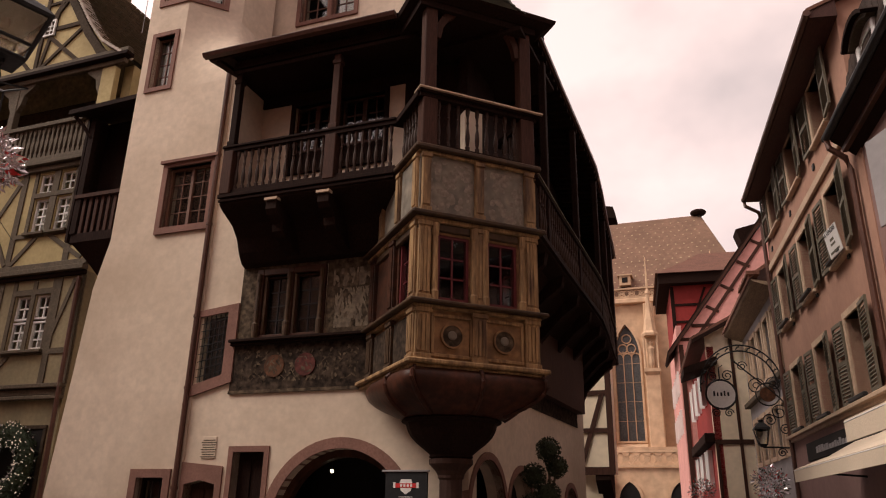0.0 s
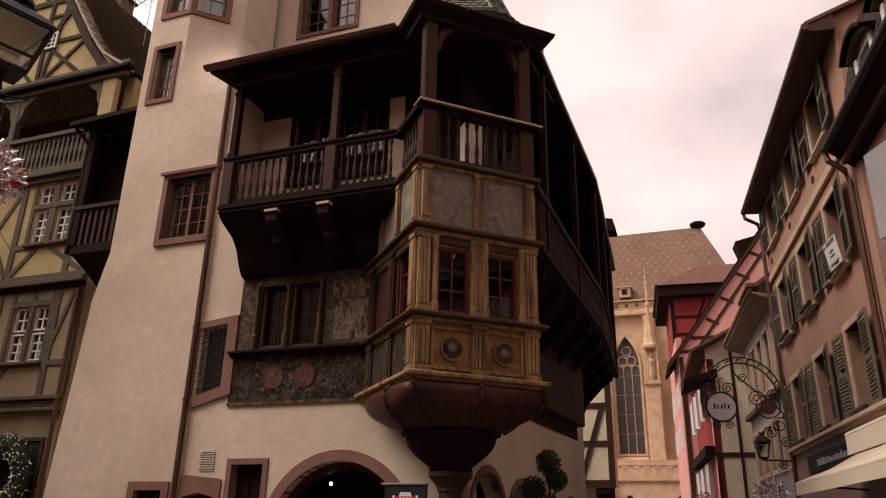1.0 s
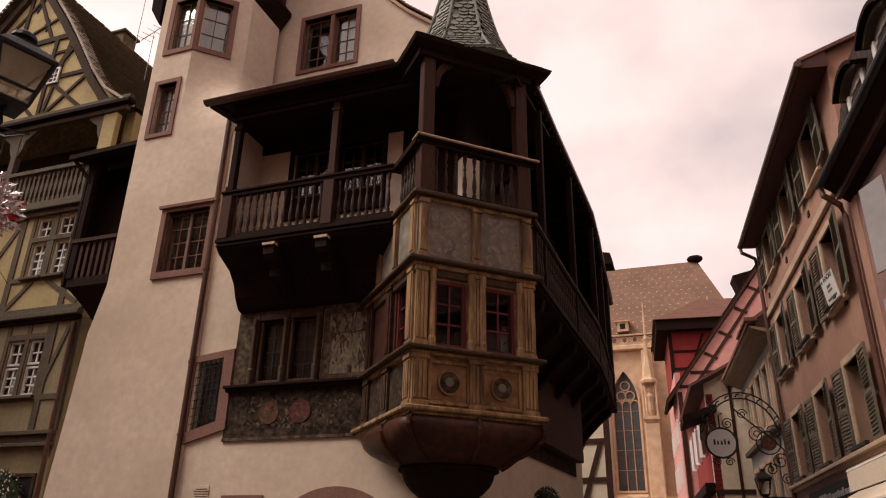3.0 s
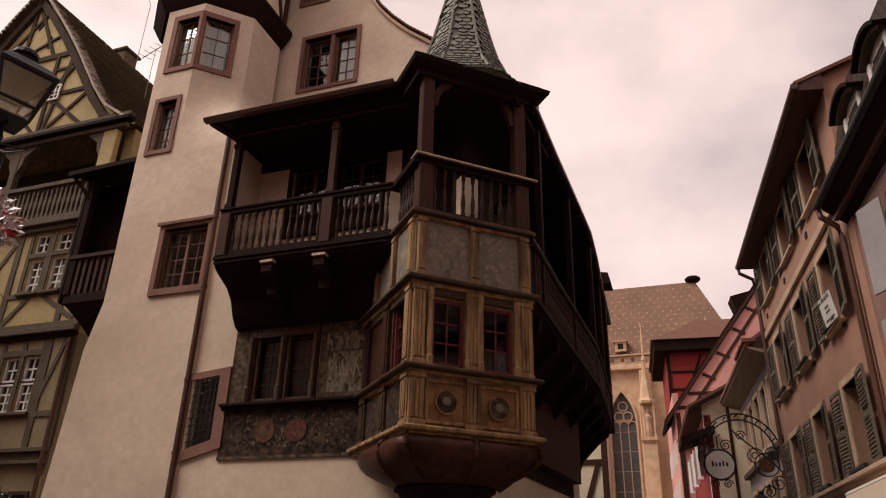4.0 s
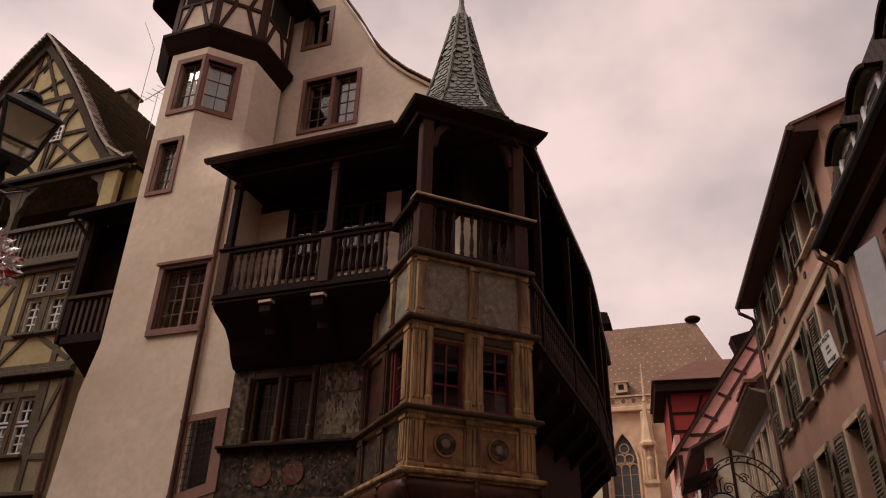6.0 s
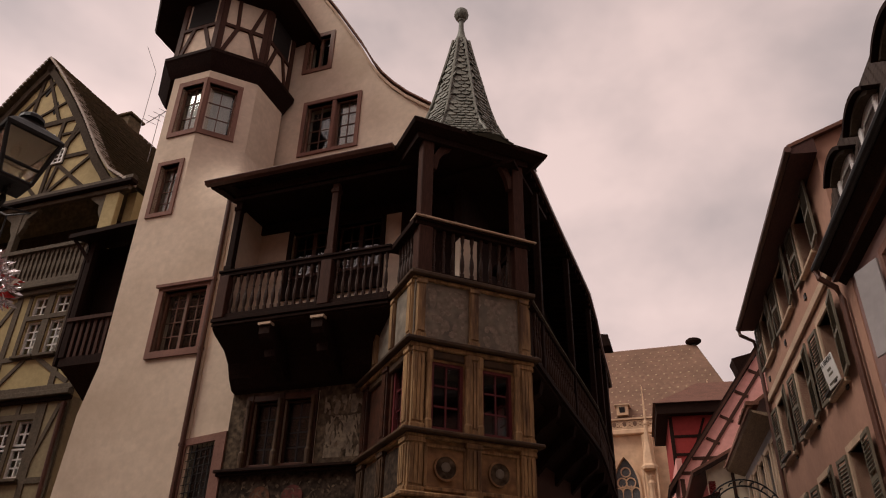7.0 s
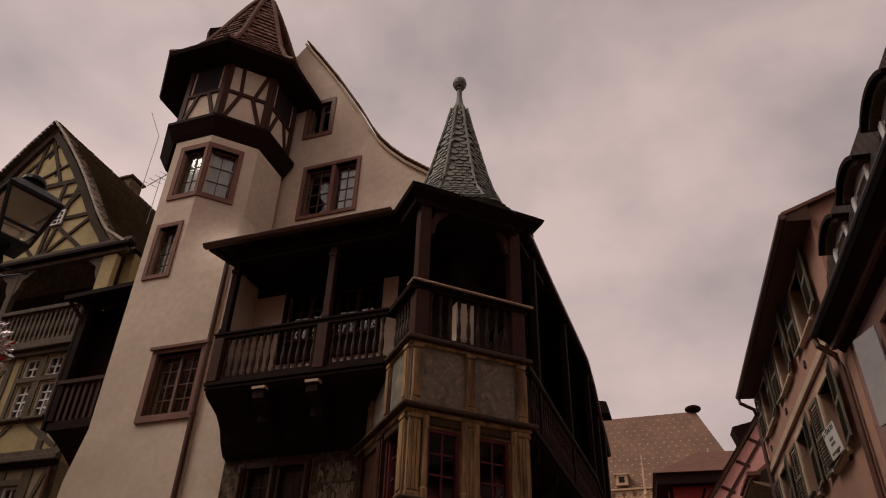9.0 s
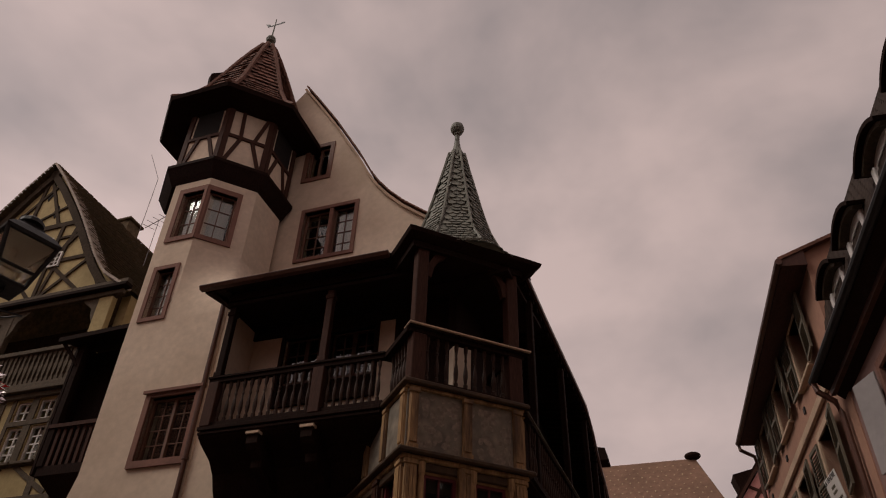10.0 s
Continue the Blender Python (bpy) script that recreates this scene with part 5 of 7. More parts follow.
part("gable_end", loft([[(x_, 0.4, 0), (x_, 9.0, 0), (x_, 9.0, 10.2), (x_, 4.7, 12.4), (x_, 0.4, 10.68), (x_, 0.02, 10.48), (x_, 0.02, 10.2), (x_, 0.4, 10.2)] for x_ in (X1 - 0.3, X1)]), PINKWALL, rh)
part("far_end", boxes((X0, X0 + 0.3, 0.4, 9.0, 0, TOP)), PINKWALL, rh)
part("inner_wall", boxes((X0 + 0.3, X1 - 0.3, 1.4, 1.5, 0, TOP)), INSIDE, rh)
for x, y in ((X0, 0),):
    part("cornice", bevelled(boxes((X0, X1, -0.12, 0.0, 3.42, 3.50), (X0, X1, -0.2, 0.0, 3.50, 3.58)), 0.01), CREAMTRIM, rh)
    part("string_course", bevelled(boxes((X0, X1, -0.07, 0.0, 8.06, 8.24)), 0.01), CREAMTRIM, rh)
part("shop_front", boxes((X0, X1, -0.05, 0.0, 0.0, 3.42)), MAUVEWALL, rh)
def shutter(mat=SHUTTER, w=0.6, h=1.56):
    bm = boxes((0, 0.05, 0, 0.04, 0, h), (w - 0.05, w, 0, 0.04, 0, h), (0.05, w - 0.05, 0, 0.04, 0, 0.07), (0.05, w - 0.05, 0, 0.04, h - 0.07, h), (0.05, w - 0.05, 0, 0.04, h * 0.48, h * 0.48 + 0.08))
    me_f = bpy.data.meshes.new("shutter"); bm.to_mesh(me_f); bm.free(); me_f.materials.append(mat)
    n = int(h / 0.075)
    bm = bmesh.new()
    for i in range(n):
        z = 0.09 + i * (h - 0.2) / n
        if abs(z - h * 0.5) < 0.07:
            continue
        box(bm, 0.045, w - 0.045, -0.012, 0.012, -0.028, 0.028, Matrix.Translation((0, 0.02, z + 0.03)) @ pose(0, 0, 0, -35, 0, 0))
    me_l = bpy.data.meshes.new("louvres"); bm.to_mesh(me_l); bm.free(); me_l.materials.append(mat)
    return me_f, me_l
SH = {b - a: shutter(h=b - a) for a, b in FL}
for j, (a, b) in enumerate(FL):
    for k, x in enumerate(WX):
        surround(rh, x - 0.5, x + 0.5, a, b, 0.12, -0.04, 0.34, CREAMTRIM, foot=0.0)
        part("window_sill", bevelled(boxes((x - 0.64, x + 0.64, -0.11, 0.3, a - 0.08, a)), 0.015), CREAMTRIM, rh)
        window(rh, x - 0.5, x + 0.5, a, b, 0.26, WHITEPAINT, WHITEPAINT, 1, 3, fw=0.07, bw=0.035, leaves=2, curtain=(j != 2))
        fm, lm = SH[b - a]
        for xs, tilt in ((x - 1.25, 3), (x + 0.64, -4 - 3 * ((j + k) % 2))):
            s = part("shutter", fm, None, rh, m=Matrix.Translation((xs, -0.10, a)) @ pose(0, 0, 0, 0, 0, tilt))
            part("louvres", lm, None, s)
        if j < 2:
            part("window_box", bevelled(boxes((x - 0.5, x + 0.5, -0.2, -0.12, a - 0.02, a + 0.05)), 0.01), IRON, rh, "iron flower box holder")
part("eave", loft([[(X0 + 0.2, -0.46, 10.16), (X1 + 0.1, -0.46, 10.16), (X1 + 0.1, 0.0, 10.14), (X0 + 0.2, 0.0, 10.14)], [(X0 + 0.2, -0.48, 10.28), (X1 + 0.1, -0.48, 10.28), (X1 + 0.1, 0.0, 10.5), (X0 + 0.2, 0.0, 10.5)]]), SOFFIT, rh, "brown boarded eaves")
part("roof", loft([[(X0 + 0.15, -0.5, 10.29), (X1 + 0.12, -0.5, 10.29), (X1 + 0.12, 4.7, 12.42), (X0 + 0.15, 4.7, 12.42)], [(X0 + 0.15, -0.5, 10.36), (X1 + 0.12, -0.5, 10.36), (X1 + 0.12, 4.7, 12.52), (X0 + 0.15, 4.7, 12.52)]]), TILE, rh)
part("roof_back", loft([[(X0 + 0.15, 4.7, 12.42), (X1 + 0.12, 4.7, 12.42), (X1 + 0.12, 9.5, 10.3), (X0 + 0.15, 9.5, 10.3)], [(X0 + 0.15, 4.7, 12.52), (X1 + 0.12, 4.7, 12.52), (X1 + 0.12, 9.5, 10.4), (X0 + 0.15, 9.5, 10.4)]]), TILE, rh)
part("gutter", tube([(X0 + 0.1, -0.50, 10.26), (X1 + 0.12, -0.50, 10.26)], 0.07, 10), PIPE, rh)
part("downpipe", tube([(X0 + 0.16, -0.5, 10.22), (X0 + 0.16, -0.48, 10.05), (X0 + 0.13, -0.14, 9.85), (X0 + 0.1, -0.1, 9.4), (X0 + 0.1, -0.1, 5), (X0 + 0.1, -0.1, 0.1)], 0.055), PIPE, rh)
for i in range(7):
    part("wall_anchor", boxes((1.9 + 1.3 * i, 2.04 + 1.3 * i, -0.03, 0.0, 8.5 - 2.4 * (i % 2), 8.62 - 2.4 * (i % 2))), IRON, rh)
# for-sale sign in a window
sale = thing("for_sale_sign", MH @ Matrix.Translation((8.42, -0.22, 6.40)) @ pose(0, 0, 0, 8, 0, 4), "white for-sale board hung at a window sill", "sign")
part("board", bevelled(boxes((-0.33, 0.33, 0, 0.02, -0.2, 0.33)), 0.006), WHITEPAINT, sale)
def writing(text, size, mat, parent, m, name="writing"):
    c = bpy.data.curves.new(name, "FONT")
    c.body, c.size, c.align_x, c.extrude = text, size, "CENTER", 0.002
    tmp = bpy.data.objects.new("tmp_text", c)
    scene.collection.objects.link(tmp)
    me_t = bpy.data.meshes.new_from_object(tmp.evaluated_get(bpy.context.evaluated_depsgraph_get()))
    bpy.data.objects.remove(tmp)
    bpy.data.curves.remove(c)
    me_t.materials.append(mat)
    return part(name, me_t, None, parent, m=m)
writing("A VENDRE", 0.125, IRON, sale, Matrix.Translation((0, -0.004, 0.22)) @ pose(0, 0, 0, 90, 0, 0))
part("writing_bars", boxes((-0.1, 0.1, -0.004, 0.0, 0.08, 0.13), (-0.12, 0.12, -0.004, 0.0, 0.0, 0.04), (-0.24, 0.24, -0.004, 0.0, -0.14, -0.1)), SHUTTER, sale)

# nearer mauve house with arched dormers
nh = thing("dormer_house", MH, "mauve rendered house with white arched dormers and black eaves", "house")
N0, N1 = 9.78, 24.0
NW = [(11.75, 12.85), (14.4, 15.5), (17.2, 18.3)]
part("wall", slab([(N0, 0), (N1, 0), (N1, 7.6), (N0, 7.6)], [rect(a, b, z0, z1) for a, b in NW for z0, z1 in ((3.7, 5.3), (5.7, 7.1))], 0.02, 0.4), MAUVEWALL, nh)
part("inner_wall", boxes((N0, N1, 1.4, 1.5, 0, 7.5)), INSIDE, nh)
for a, b in NW:
    for z0, z1 in ((3.7, 5.3), (5.7, 7.1)):
        surround(nh, a, b, z0, z1, 0.12, -0.03, 0.3, SANDSTONE)
        window(nh, a, b, z0, z1, 0.22, WHITEPAINT, WHITEPAINT, 1, 3, leaves=2)
        for xs, r in ((a - 0.1, 200), (b + 0.1, -20)):
            part("casement_shutter", bevelled(boxes((0, 0.55, 0, 0.04, 0, z1 - z0), (0.06, 0.49, -0.012, 0, 0.08, (z1 - z0) * 0.45), (0.06, 0.49, -0.012, 0, (z1 - z0) * 0.55, z1 - z0 - 0.08)), 0.008), GREYWALL, nh, "pale grey painted shutter",
                 m=Matrix.Translation((xs, -0.06, z0)) @ pose(0, 0, 0, 0, 0, r))
part("eave", loft([[(N0, -0.36, 7.86), (N1, -0.36, 7.86), (N1, 0.02, 7.52), (N0, 0.02, 7.52)], [(N0, -0.38, 7.96), (N1, -0.38, 7.96), (N1, 0.3, 8.2), (N0, 0.3, 8.2)]]), DARKWOOD, nh, "black boarded eaves with gutter")
part("eave_moulding", boxes((N0, N1, -0.2, -0.12, 7.62, 7.72)), CORBELWOOD, nh)
part("gutter", tube([(N0 - 0.06, -0.42, 7.93), (N1, -0.42, 7.93)], 0.07, 10), IRON, nh)
part("downpipe", tube([(N0, -0.42, 7.9), (N0, -0.4, 7.72), (N0 - 0.02, -0.16, 7.52), (N0 - 0.05, -0.1, 7.3), (N0 - 0.06, -0.1, 5.0), (N0 - 0.06, -0.1, 0.1)], 0.055), PIPE, nh)
part("roof", loft([[(N0 + 0.3, -0.18, 7.98), (N1, -0.18, 7.98), (N1, 4.0, 7.98), (N0 + 0.3, 4.0, 7.98)], [(N0 + 0.3, 0.30, 10.0), (N1, 0.30, 10.0), (N1, 4.0, 10.0), (N0 + 0.3, 4.0, 10.0)], [(N0 + 0.3, 4.0, 11.2), (N1, 4.0, 11.2), (N1, 4.1, 11.2), (N0 + 0.3, 4.1, 11.2)]]), DARKTILE, nh, "steep dark tiled roof")
def segment(x, half, z, rise, n=10):
    """Points of a flat arch from the far foot to the near foot."""
    r = (half * half + rise * rise) / (2 * rise)
    a = math.degrees(math.asin(half / r))
    return arc(x, z + rise - r, r, 90 + a, 90 - a, n)
for x in (11.35, 12.8, 14.5, 16.1, 17.7, 19.3):
    d_ = part("dormer", slab([(x - 0.46, 8.0), (x + 0.46, 8.0), *reversed(segment(x, 0.46, 8.96, 0.17))], [rect(x - 0.30, x + 0.30, 8.22, 8.92)], -0.02, 1.5), WHITEPAINT, nh, "white arched dormer")
    part("dormer_hood", slab([*segment(x, 0.60, 9.0, 0.24), *reversed(segment(x, 0.57, 8.95, 0.22))], [], -0.25, 0.6), DARKWOOD, d_, "dark thin arched hood")
    part("hood_moulding", slab([*segment(x, 0.55, 8.95, 0.21), *reversed(segment(x, 0.47, 8.93, 0.16))], [], -0.16, -0.02), GREYTIMBER, d_)
    for k in (-1, 1):
        part("dormer_pilaster", bevelled(boxes((x + k * 0.40 - 0.06, x + k * 0.40 + 0.06, -0.07, -0.02, 8.06, 8.94)), 0.01), WHITEPAINT, d_)
    window(d_, x - 0.30, x + 0.30, 8.22, 8.92, 0.04, WHITEPAINT, WHITEPAINT, 1, 2, leaves=2, fw=0.05)
    part("dormer_sill", bevelled(boxes((x - 0.5, x + 0.5, -0.12, -0.02, 7.98, 8.06)), 0.01), WHITEPAINT, d_)
bm = bmesh.new()
for r in range(15):
    for k in range(56):
        f_ = r / 15
        x, y, z = N0 + 0.35 + k * 0.2 + (r % 2) * 0.1, -0.19 + 0.48 * f_, 7.98 + 2.0 * f_
        box(bm, -0.09, 0.09, -0.014, 0.014, 0.0, 0.2, Matrix.Translation((x, y - 0.02, z)) @ pose(0, 0, 0, -10, 0, 0))
part("roof_tiles", bm, DARKTILE, nh, "courses of dark plain tiles", kind="stuff")

# ---- grey house, cream and red house, rose house and red house up the street ----
gh = thing("grey_house", MH, "blue-grey rendered house with brown soffit and cream window frames", "house")
GWX = [(0.35, 1.15), (-1.0, -0.2), (-2.3, -1.5), (-3.6, -2.8), (-5.0, -4.2)]
part("wall", slab([(-5.7, 0), (1.33, 0), (1.33, 7.9), (-5.7, 7.9)], [rect(a, b, z0, z1) for a, b in GWX for z0, z1 in ((5.6, 7.2), (3.3, 4.6))], 0.05, 0.4), GREYWALL, gh)
part("inner_wall", boxes((-5.6, 1.3, 1.2, 1.3, 0, 7.8)), INSIDE, gh)
for a, b in GWX:
    for z0, z1 in ((5.6, 7.2), (3.3, 4.6)):
        surround(gh, a, b, z0, z1, 0.13, -0.02, 0.25, CREAMTRIM)
        window(gh, a, b, z0, z1, 0.14, WHITEPAINT, WHITEPAINT, 1, 3, leaves=2, curtain=True)
part("sill_beam", bevelled(boxes((-5.7, 1.33, -0.14, 0.05, 5.2, 5.36)), 0.015), GREYTIMBER, gh)
part("soffit", loft([[(-5.9, -0.5, 7.86), (1.3, -0.5, 7.86), (1.3, 0.05, 7.66), (-5.9, 0.05, 7.66)], [(-5.9, -0.55, 7.93), (1.3, -0.55, 7.93), (1.3, 0.05, 7.8), (-5.9, 0.05, 7.8)]]), SOFFITGREY, gh, "weathered brown soffit boards")
part("roof", loft([[(-5.9, -0.6, 7.95), (1.3, -0.6, 7.95), (1.3, 4.0, 11.0), (-5.9, 4.0, 11.0)], [(-5.9, -0.6, 8.05), (1.3, -0.6, 8.05), (1.3, 4.0, 11.15), (-5.9, 4.0, 11.15)]]), TILE, gh)
for i in range(9):
    part("roof_edge_tile", bevelled(boxes((-0.6 + i * 0.22, -0.42 + i * 0.22, -0.66, -0.3, 8.05, 8.13 + 0.02 * (i % 3))), 0.01), TILE, gh)

MK3 = Matrix.Translation((9.92, 27.25, 0)) @ pose(0, 0, 0, 0, 0, -14.3)
ch = thing("cream_and_red_house", MK3, "house with cream gable end and red street side", "house")
part("gable_wall", slab([(0, 0), (3.2, 0), (3.2, 9.7), (0.0, 8.05)], [], 0.0, 0.3), CREAMWALL, ch)
MS = MK3 @ pose(0, 0, 0, 0, 0, -90) @ Matrix.Translation((-7.5, 0, 0))
MSl = MK3.inverted() @ MS
part("street_wall", slab(rect(0, 7.5, 0, 7.6), [rect(x, x + 0.8, z, z + 1.35) for x in (0.7, 2.9, 5.3) for z in (2.6, 5.6)], 0.0, 0.25), REDWALL, ch, "red limewashed street wall", m=MSl)
part("inner_wall", boxes((0.0, 7.4, 1.3, 1.4, 0, 8.0)), INSIDE, ch, m=MSl)
for x in (0.7, 2.9, 5.3):
    for z in (2.6, 5.6):
        window(ch, x, x + 0.8, z, z + 1.35, 0.1, WHITEPAINT, WHITEPAINT, 1, 3, leaves=2, m=MSl)
        for xs, r in ((x, 250), (x + 0.8, -70)):
            part("shutter", bevelled(boxes((0, 0.2, 0, 0.04, 0, 1.35)), 0.008), WHITEPAINT, ch, "white painted open shutter", m=MSl @ Matrix.Translation((xs, -0.03, z)) @ pose(0, 0, 0, 0, 0, r))
part("jetty_beam", bevelled(boxes((0, 7.5, -0.35, 0.0, 4.1, 4.45)), 0.02), DARKWOOD, ch, m=MSl)
for a, b, w in (((0.88, 0), (0.88, 8.0), 0.11), ((0.0, 4.13), (1.6, 4.13), 0.17), ((0.06, 0), (0.06, 4.1), 0.1)):
    bm = bmesh.new()
    bar(bm, a, b, -0.03, 0.05, w)
    part("timber", bm, BROWNWOOD, ch)
part("roof", loft([[(-0.5, -0.3, 7.82), (3.2, -0.3, 9.75), (3.2, 7.8, 9.75), (-0.5, 7.8, 7.82)], [(-0.55, -0.3, 7.92), (3.15, -0.3, 9.88), (3.15, 7.8, 9.88), (-0.55, 7.8, 7.92)]]), TILE, ch)
part("verge_board", loft([[(-0.5, -0.32, 7.68), (3.2, -0.32, 9.6), (3.2, -0.28, 9.6), (-0.5, -0.28, 7.68)], [(-0.5, -0.32, 7.84), (3.2, -0.32, 9.76), (3.2, -0.28, 9.76), (-0.5, -0.28, 7.84)]]), DARKWOOD, ch)
part("penthouse_eave", loft([[(-0.9, -0.5, 6.5), (0.3, -0.5, 6.9), (0.3, 1.5, 6.9), (-0.9, 1.5, 6.5)], [(-0.9, -0.5, 6.75), (0.3, -0.5, 7.15), (0.3, 1.5, 7.15), (-0.9, 1.5, 6.75)]]), DARKWOOD, ch)

MK = Matrix.Translation((11.24, 34.2, 0)) @ pose(0, 0, 0, 0, 0, -14.3)
ro = thing("rose_house", MK, "rose limewashed timber-framed gable house", "house")
part("gable_wall", slab([(-0.1, 0), (6.0, 0), (6.0, 17.3), (4.11, 14.75), (-0.1, 9.2)], [], 0.0, 0.3), ROSEWALL, ro)
part("street_wall", boxes((-0.1, 0.15, 0.3, 7.5, 0, 10.2)), ROSEWALL, ro)
RS = 1.348
rose_frame = [((0.05, 0), (0.05, 9.2), 0.2), ((0, 8.4), (1.6, 8.4), 0.15), ((0.05, 9.45), (1.3, 9.45), 0.15), ((0.6, 10.1), (1.7, 10.1), 0.15), ((0.35, 8.9), (5.2, 8.9 + 4.85 * RS), 0.15)]
rose_frame += [((k, 9.2 + k * RS), (k + 0.55, 9.2 + k * RS - 0.3), 0.14) for k in (1.35, 2.1, 2.95, 3.7, 4.4)]
for a, b, w in rose_frame:
    bm = bmesh.new()
    bar(bm, a, b, -0.035 - 0.01 * w, 0.05, w)
    part("timber", bm, BROWNWOOD, ro)
part("roof", loft([[(-0.5, -0.12, 8.75), (5.2, -0.12, 16.43), (5.2, 3.5, 16.43), (-0.5, 3.5, 8.75)], [(-0.58, -0.12, 8.88), (5.15, -0.12, 16.6), (5.15, 3.5, 16.6), (-0.58, 3.5, 8.88)]]), DARKWOOD, ro)
part("verge_board", loft([[(-0.55, -0.16, 8.62), (5.2, -0.16, 16.3), (5.2, -0.12, 16.3), (-0.55, -0.12, 8.62)], [(-0.55, -0.16, 8.82), (5.2, -0.16, 16.5), (5.2, -0.12, 16.5), (-0.55, -0.12, 8.82)]]), BROWNWOOD, ro)
for z in (5.2, 7.0):
    for k, y in enumerate((0.8, 3.0, 5.2)):
        part("shutter", bevelled(boxes((-0.2, -0.1, y, y + 0.05, z, z + 1.1)), 0.008), WHITEPAINT, ro, "white painted open shutter")
        part("shutter", bevelled(boxes((-0.2, -0.1, y + 0.9, y + 0.95, z, z + 1.1)), 0.008), WHITEPAINT, ro, "white painted open shutter")
part("dormer", loft([[(3.3, 0.2, 14.2), (4.0, 0.2, 14.2), (4.0, 1.2, 14.2), (3.3, 1.2, 14.2)], [(3.1, 0.1, 14.85), (4.1, 0.1, 15.1), (4.1, 1.2, 15.1), (3.1, 1.2, 14.85)]]), DARKWOOD, ro)

MK2 = Matrix.Translation((13.0, 40.99, 0)) @ pose(0, 0, 0, 0, 0, -14.3)
re_ = thing("red_house", MK2, "bright red timber-framed house with brown tiled roof", "house")
part("wall", boxes((0.2, 6.0, 0.0, 6.0, 0, 14.2)), REDWALL, re_)
for a, b, w in (((0.28, 0), (0.28, 14.1), 0.2), ((0.2, 13.0), (4, 13.0), 0.14), ((0.2, 12.0), (4, 12.0), 0.14), ((1.3, 12.0), (2.1, 14.0), 0.13), ((2.9, 12.0), (2.9, 14.1), 0.14)):
    bm = bmesh.new()
    bar(bm, a, b, -0.04 - 0.01 * w, 0.05, w)
    part("timber", bm, DARKWOOD, re_)
part("eave", boxes((-0.45, 6.2, -0.6, 6.5, 14.15, 14.75)), DARKWOOD, re_)
part("roof", loft([[(-0.6, -0.75, 14.75), (6.4, -0.75, 14.75), (6.4, 6.5, 14.75), (-0.6, 6.5, 14.75)], [(1.2, 1.2, 16.0), (5.4, 1.2, 16.0), (5.4, 4.5, 16.0), (1.2, 4.5, 16.0)], [(2.2, 2.6, 16.9), (4.4, 2.6, 16.9), (4.4, 2.9, 16.9), (2.2, 2.9, 16.9)]]), TILE, re_)

# ---- church at the end of the street ----
MC = Matrix.Translation((15.02, 58.09, 0)) @ pose(0, 0, 0, 0, 0, -20)
church = thing("church", MC, "yellow sandstone Gothic church with patterned tile roof", "church")
def pointed(cx, w, z0, zs, zt):
    r = ((zt - zs) ** 2 + (w / 2) ** 2) / w
    a = math.degrees(math.asin((zt - zs) / r))
    right = [(cx + w / 2 - r + r * math.cos(radians(a * i / 8)), zs + r * math.sin(radians(a * i / 8))) for i in range(9)]
    return [(cx - w / 2, z0), (cx + w / 2, z0), *right, *[(2 * cx - x, z) for x, z in reversed(right[:-1])]]
WIN = [(-0.22, 1.95), (4.6, 1.95), (-4.8, 1.95)]
part("wall", slab([(-12, 0), (9.0, 0), (9.0, 18.1), (-12, 18.1)], [pointed(c, w, 6.95, 13.6, 16.1) for c, w in WIN], 0.0, 0.9), CHURCHSTONE, church)
part("inner_wall", boxes((-12, 9, 4.0, 4.2, 0, 18)), INSIDE, church)
for c, w in WIN:
    f = part("window", slab(pointed(c, w + 0.34, 6.8, 13.6, 16.35), [pointed(c, w, 6.95, 13.6, 16.1)], -0.1, 0.25), CHURCHSTONE, church, "tall pointed traceried window")
    part("pane", slab(pointed(c, w, 6.95, 13.6, 16.1), [], 0.45, 0.47), CHURCHGLASS, f, "grey leaded glass")
    bm = bmesh.new()
    for x in (-w / 6, w / 6):
        box(bm, c + x - 0.035, c + x + 0.035, 0.36, 0.45, 6.95, 14.0)
    for dx, dz in ((-0.33, 14.2), (0.33, 14.2), (0, 15.0)):
        rr = arc(c + dx, dz, 0.36, 0, 360, 14)
        for p_, q_ in zip(rr, rr[1:]):
            bar(bm, p_, q_, 0.3, 0.45, 0.09)
    for k in range(3):
        rr = arc(c - w / 3 + k * w / 3, 13.5, w / 6, 0, 180, 6)
        for p_, q_ in zip(rr, rr[1:]):
            bar(bm, p_, q_, 0.31, 0.44, 0.09)
    for z in (8.5, 10.0, 11.5, 13.0):
        box(bm, c - w / 2, c + w / 2, 0.42, 0.446, z - 0.012, z + 0.012)
    part("tracery", bm, CHURCHSTONE, f)
    part("sill", loft([[(c - w / 2 - 0.2, -0.5, 6.3), (c + w / 2 + 0.2, -0.5, 6.3), (c + w / 2 + 0.2, 0.4, 6.3), (c - w / 2 - 0.2, 0.4, 6.3)], [(c - w / 2 - 0.2, -0.45, 6.45), (c + w / 2 + 0.2, -0.45, 6.45), (c + w / 2 + 0.2, 0.4, 7.0), (c - w / 2 - 0.2, 0.4, 7.0)]]), CHURCHSTONE, f)
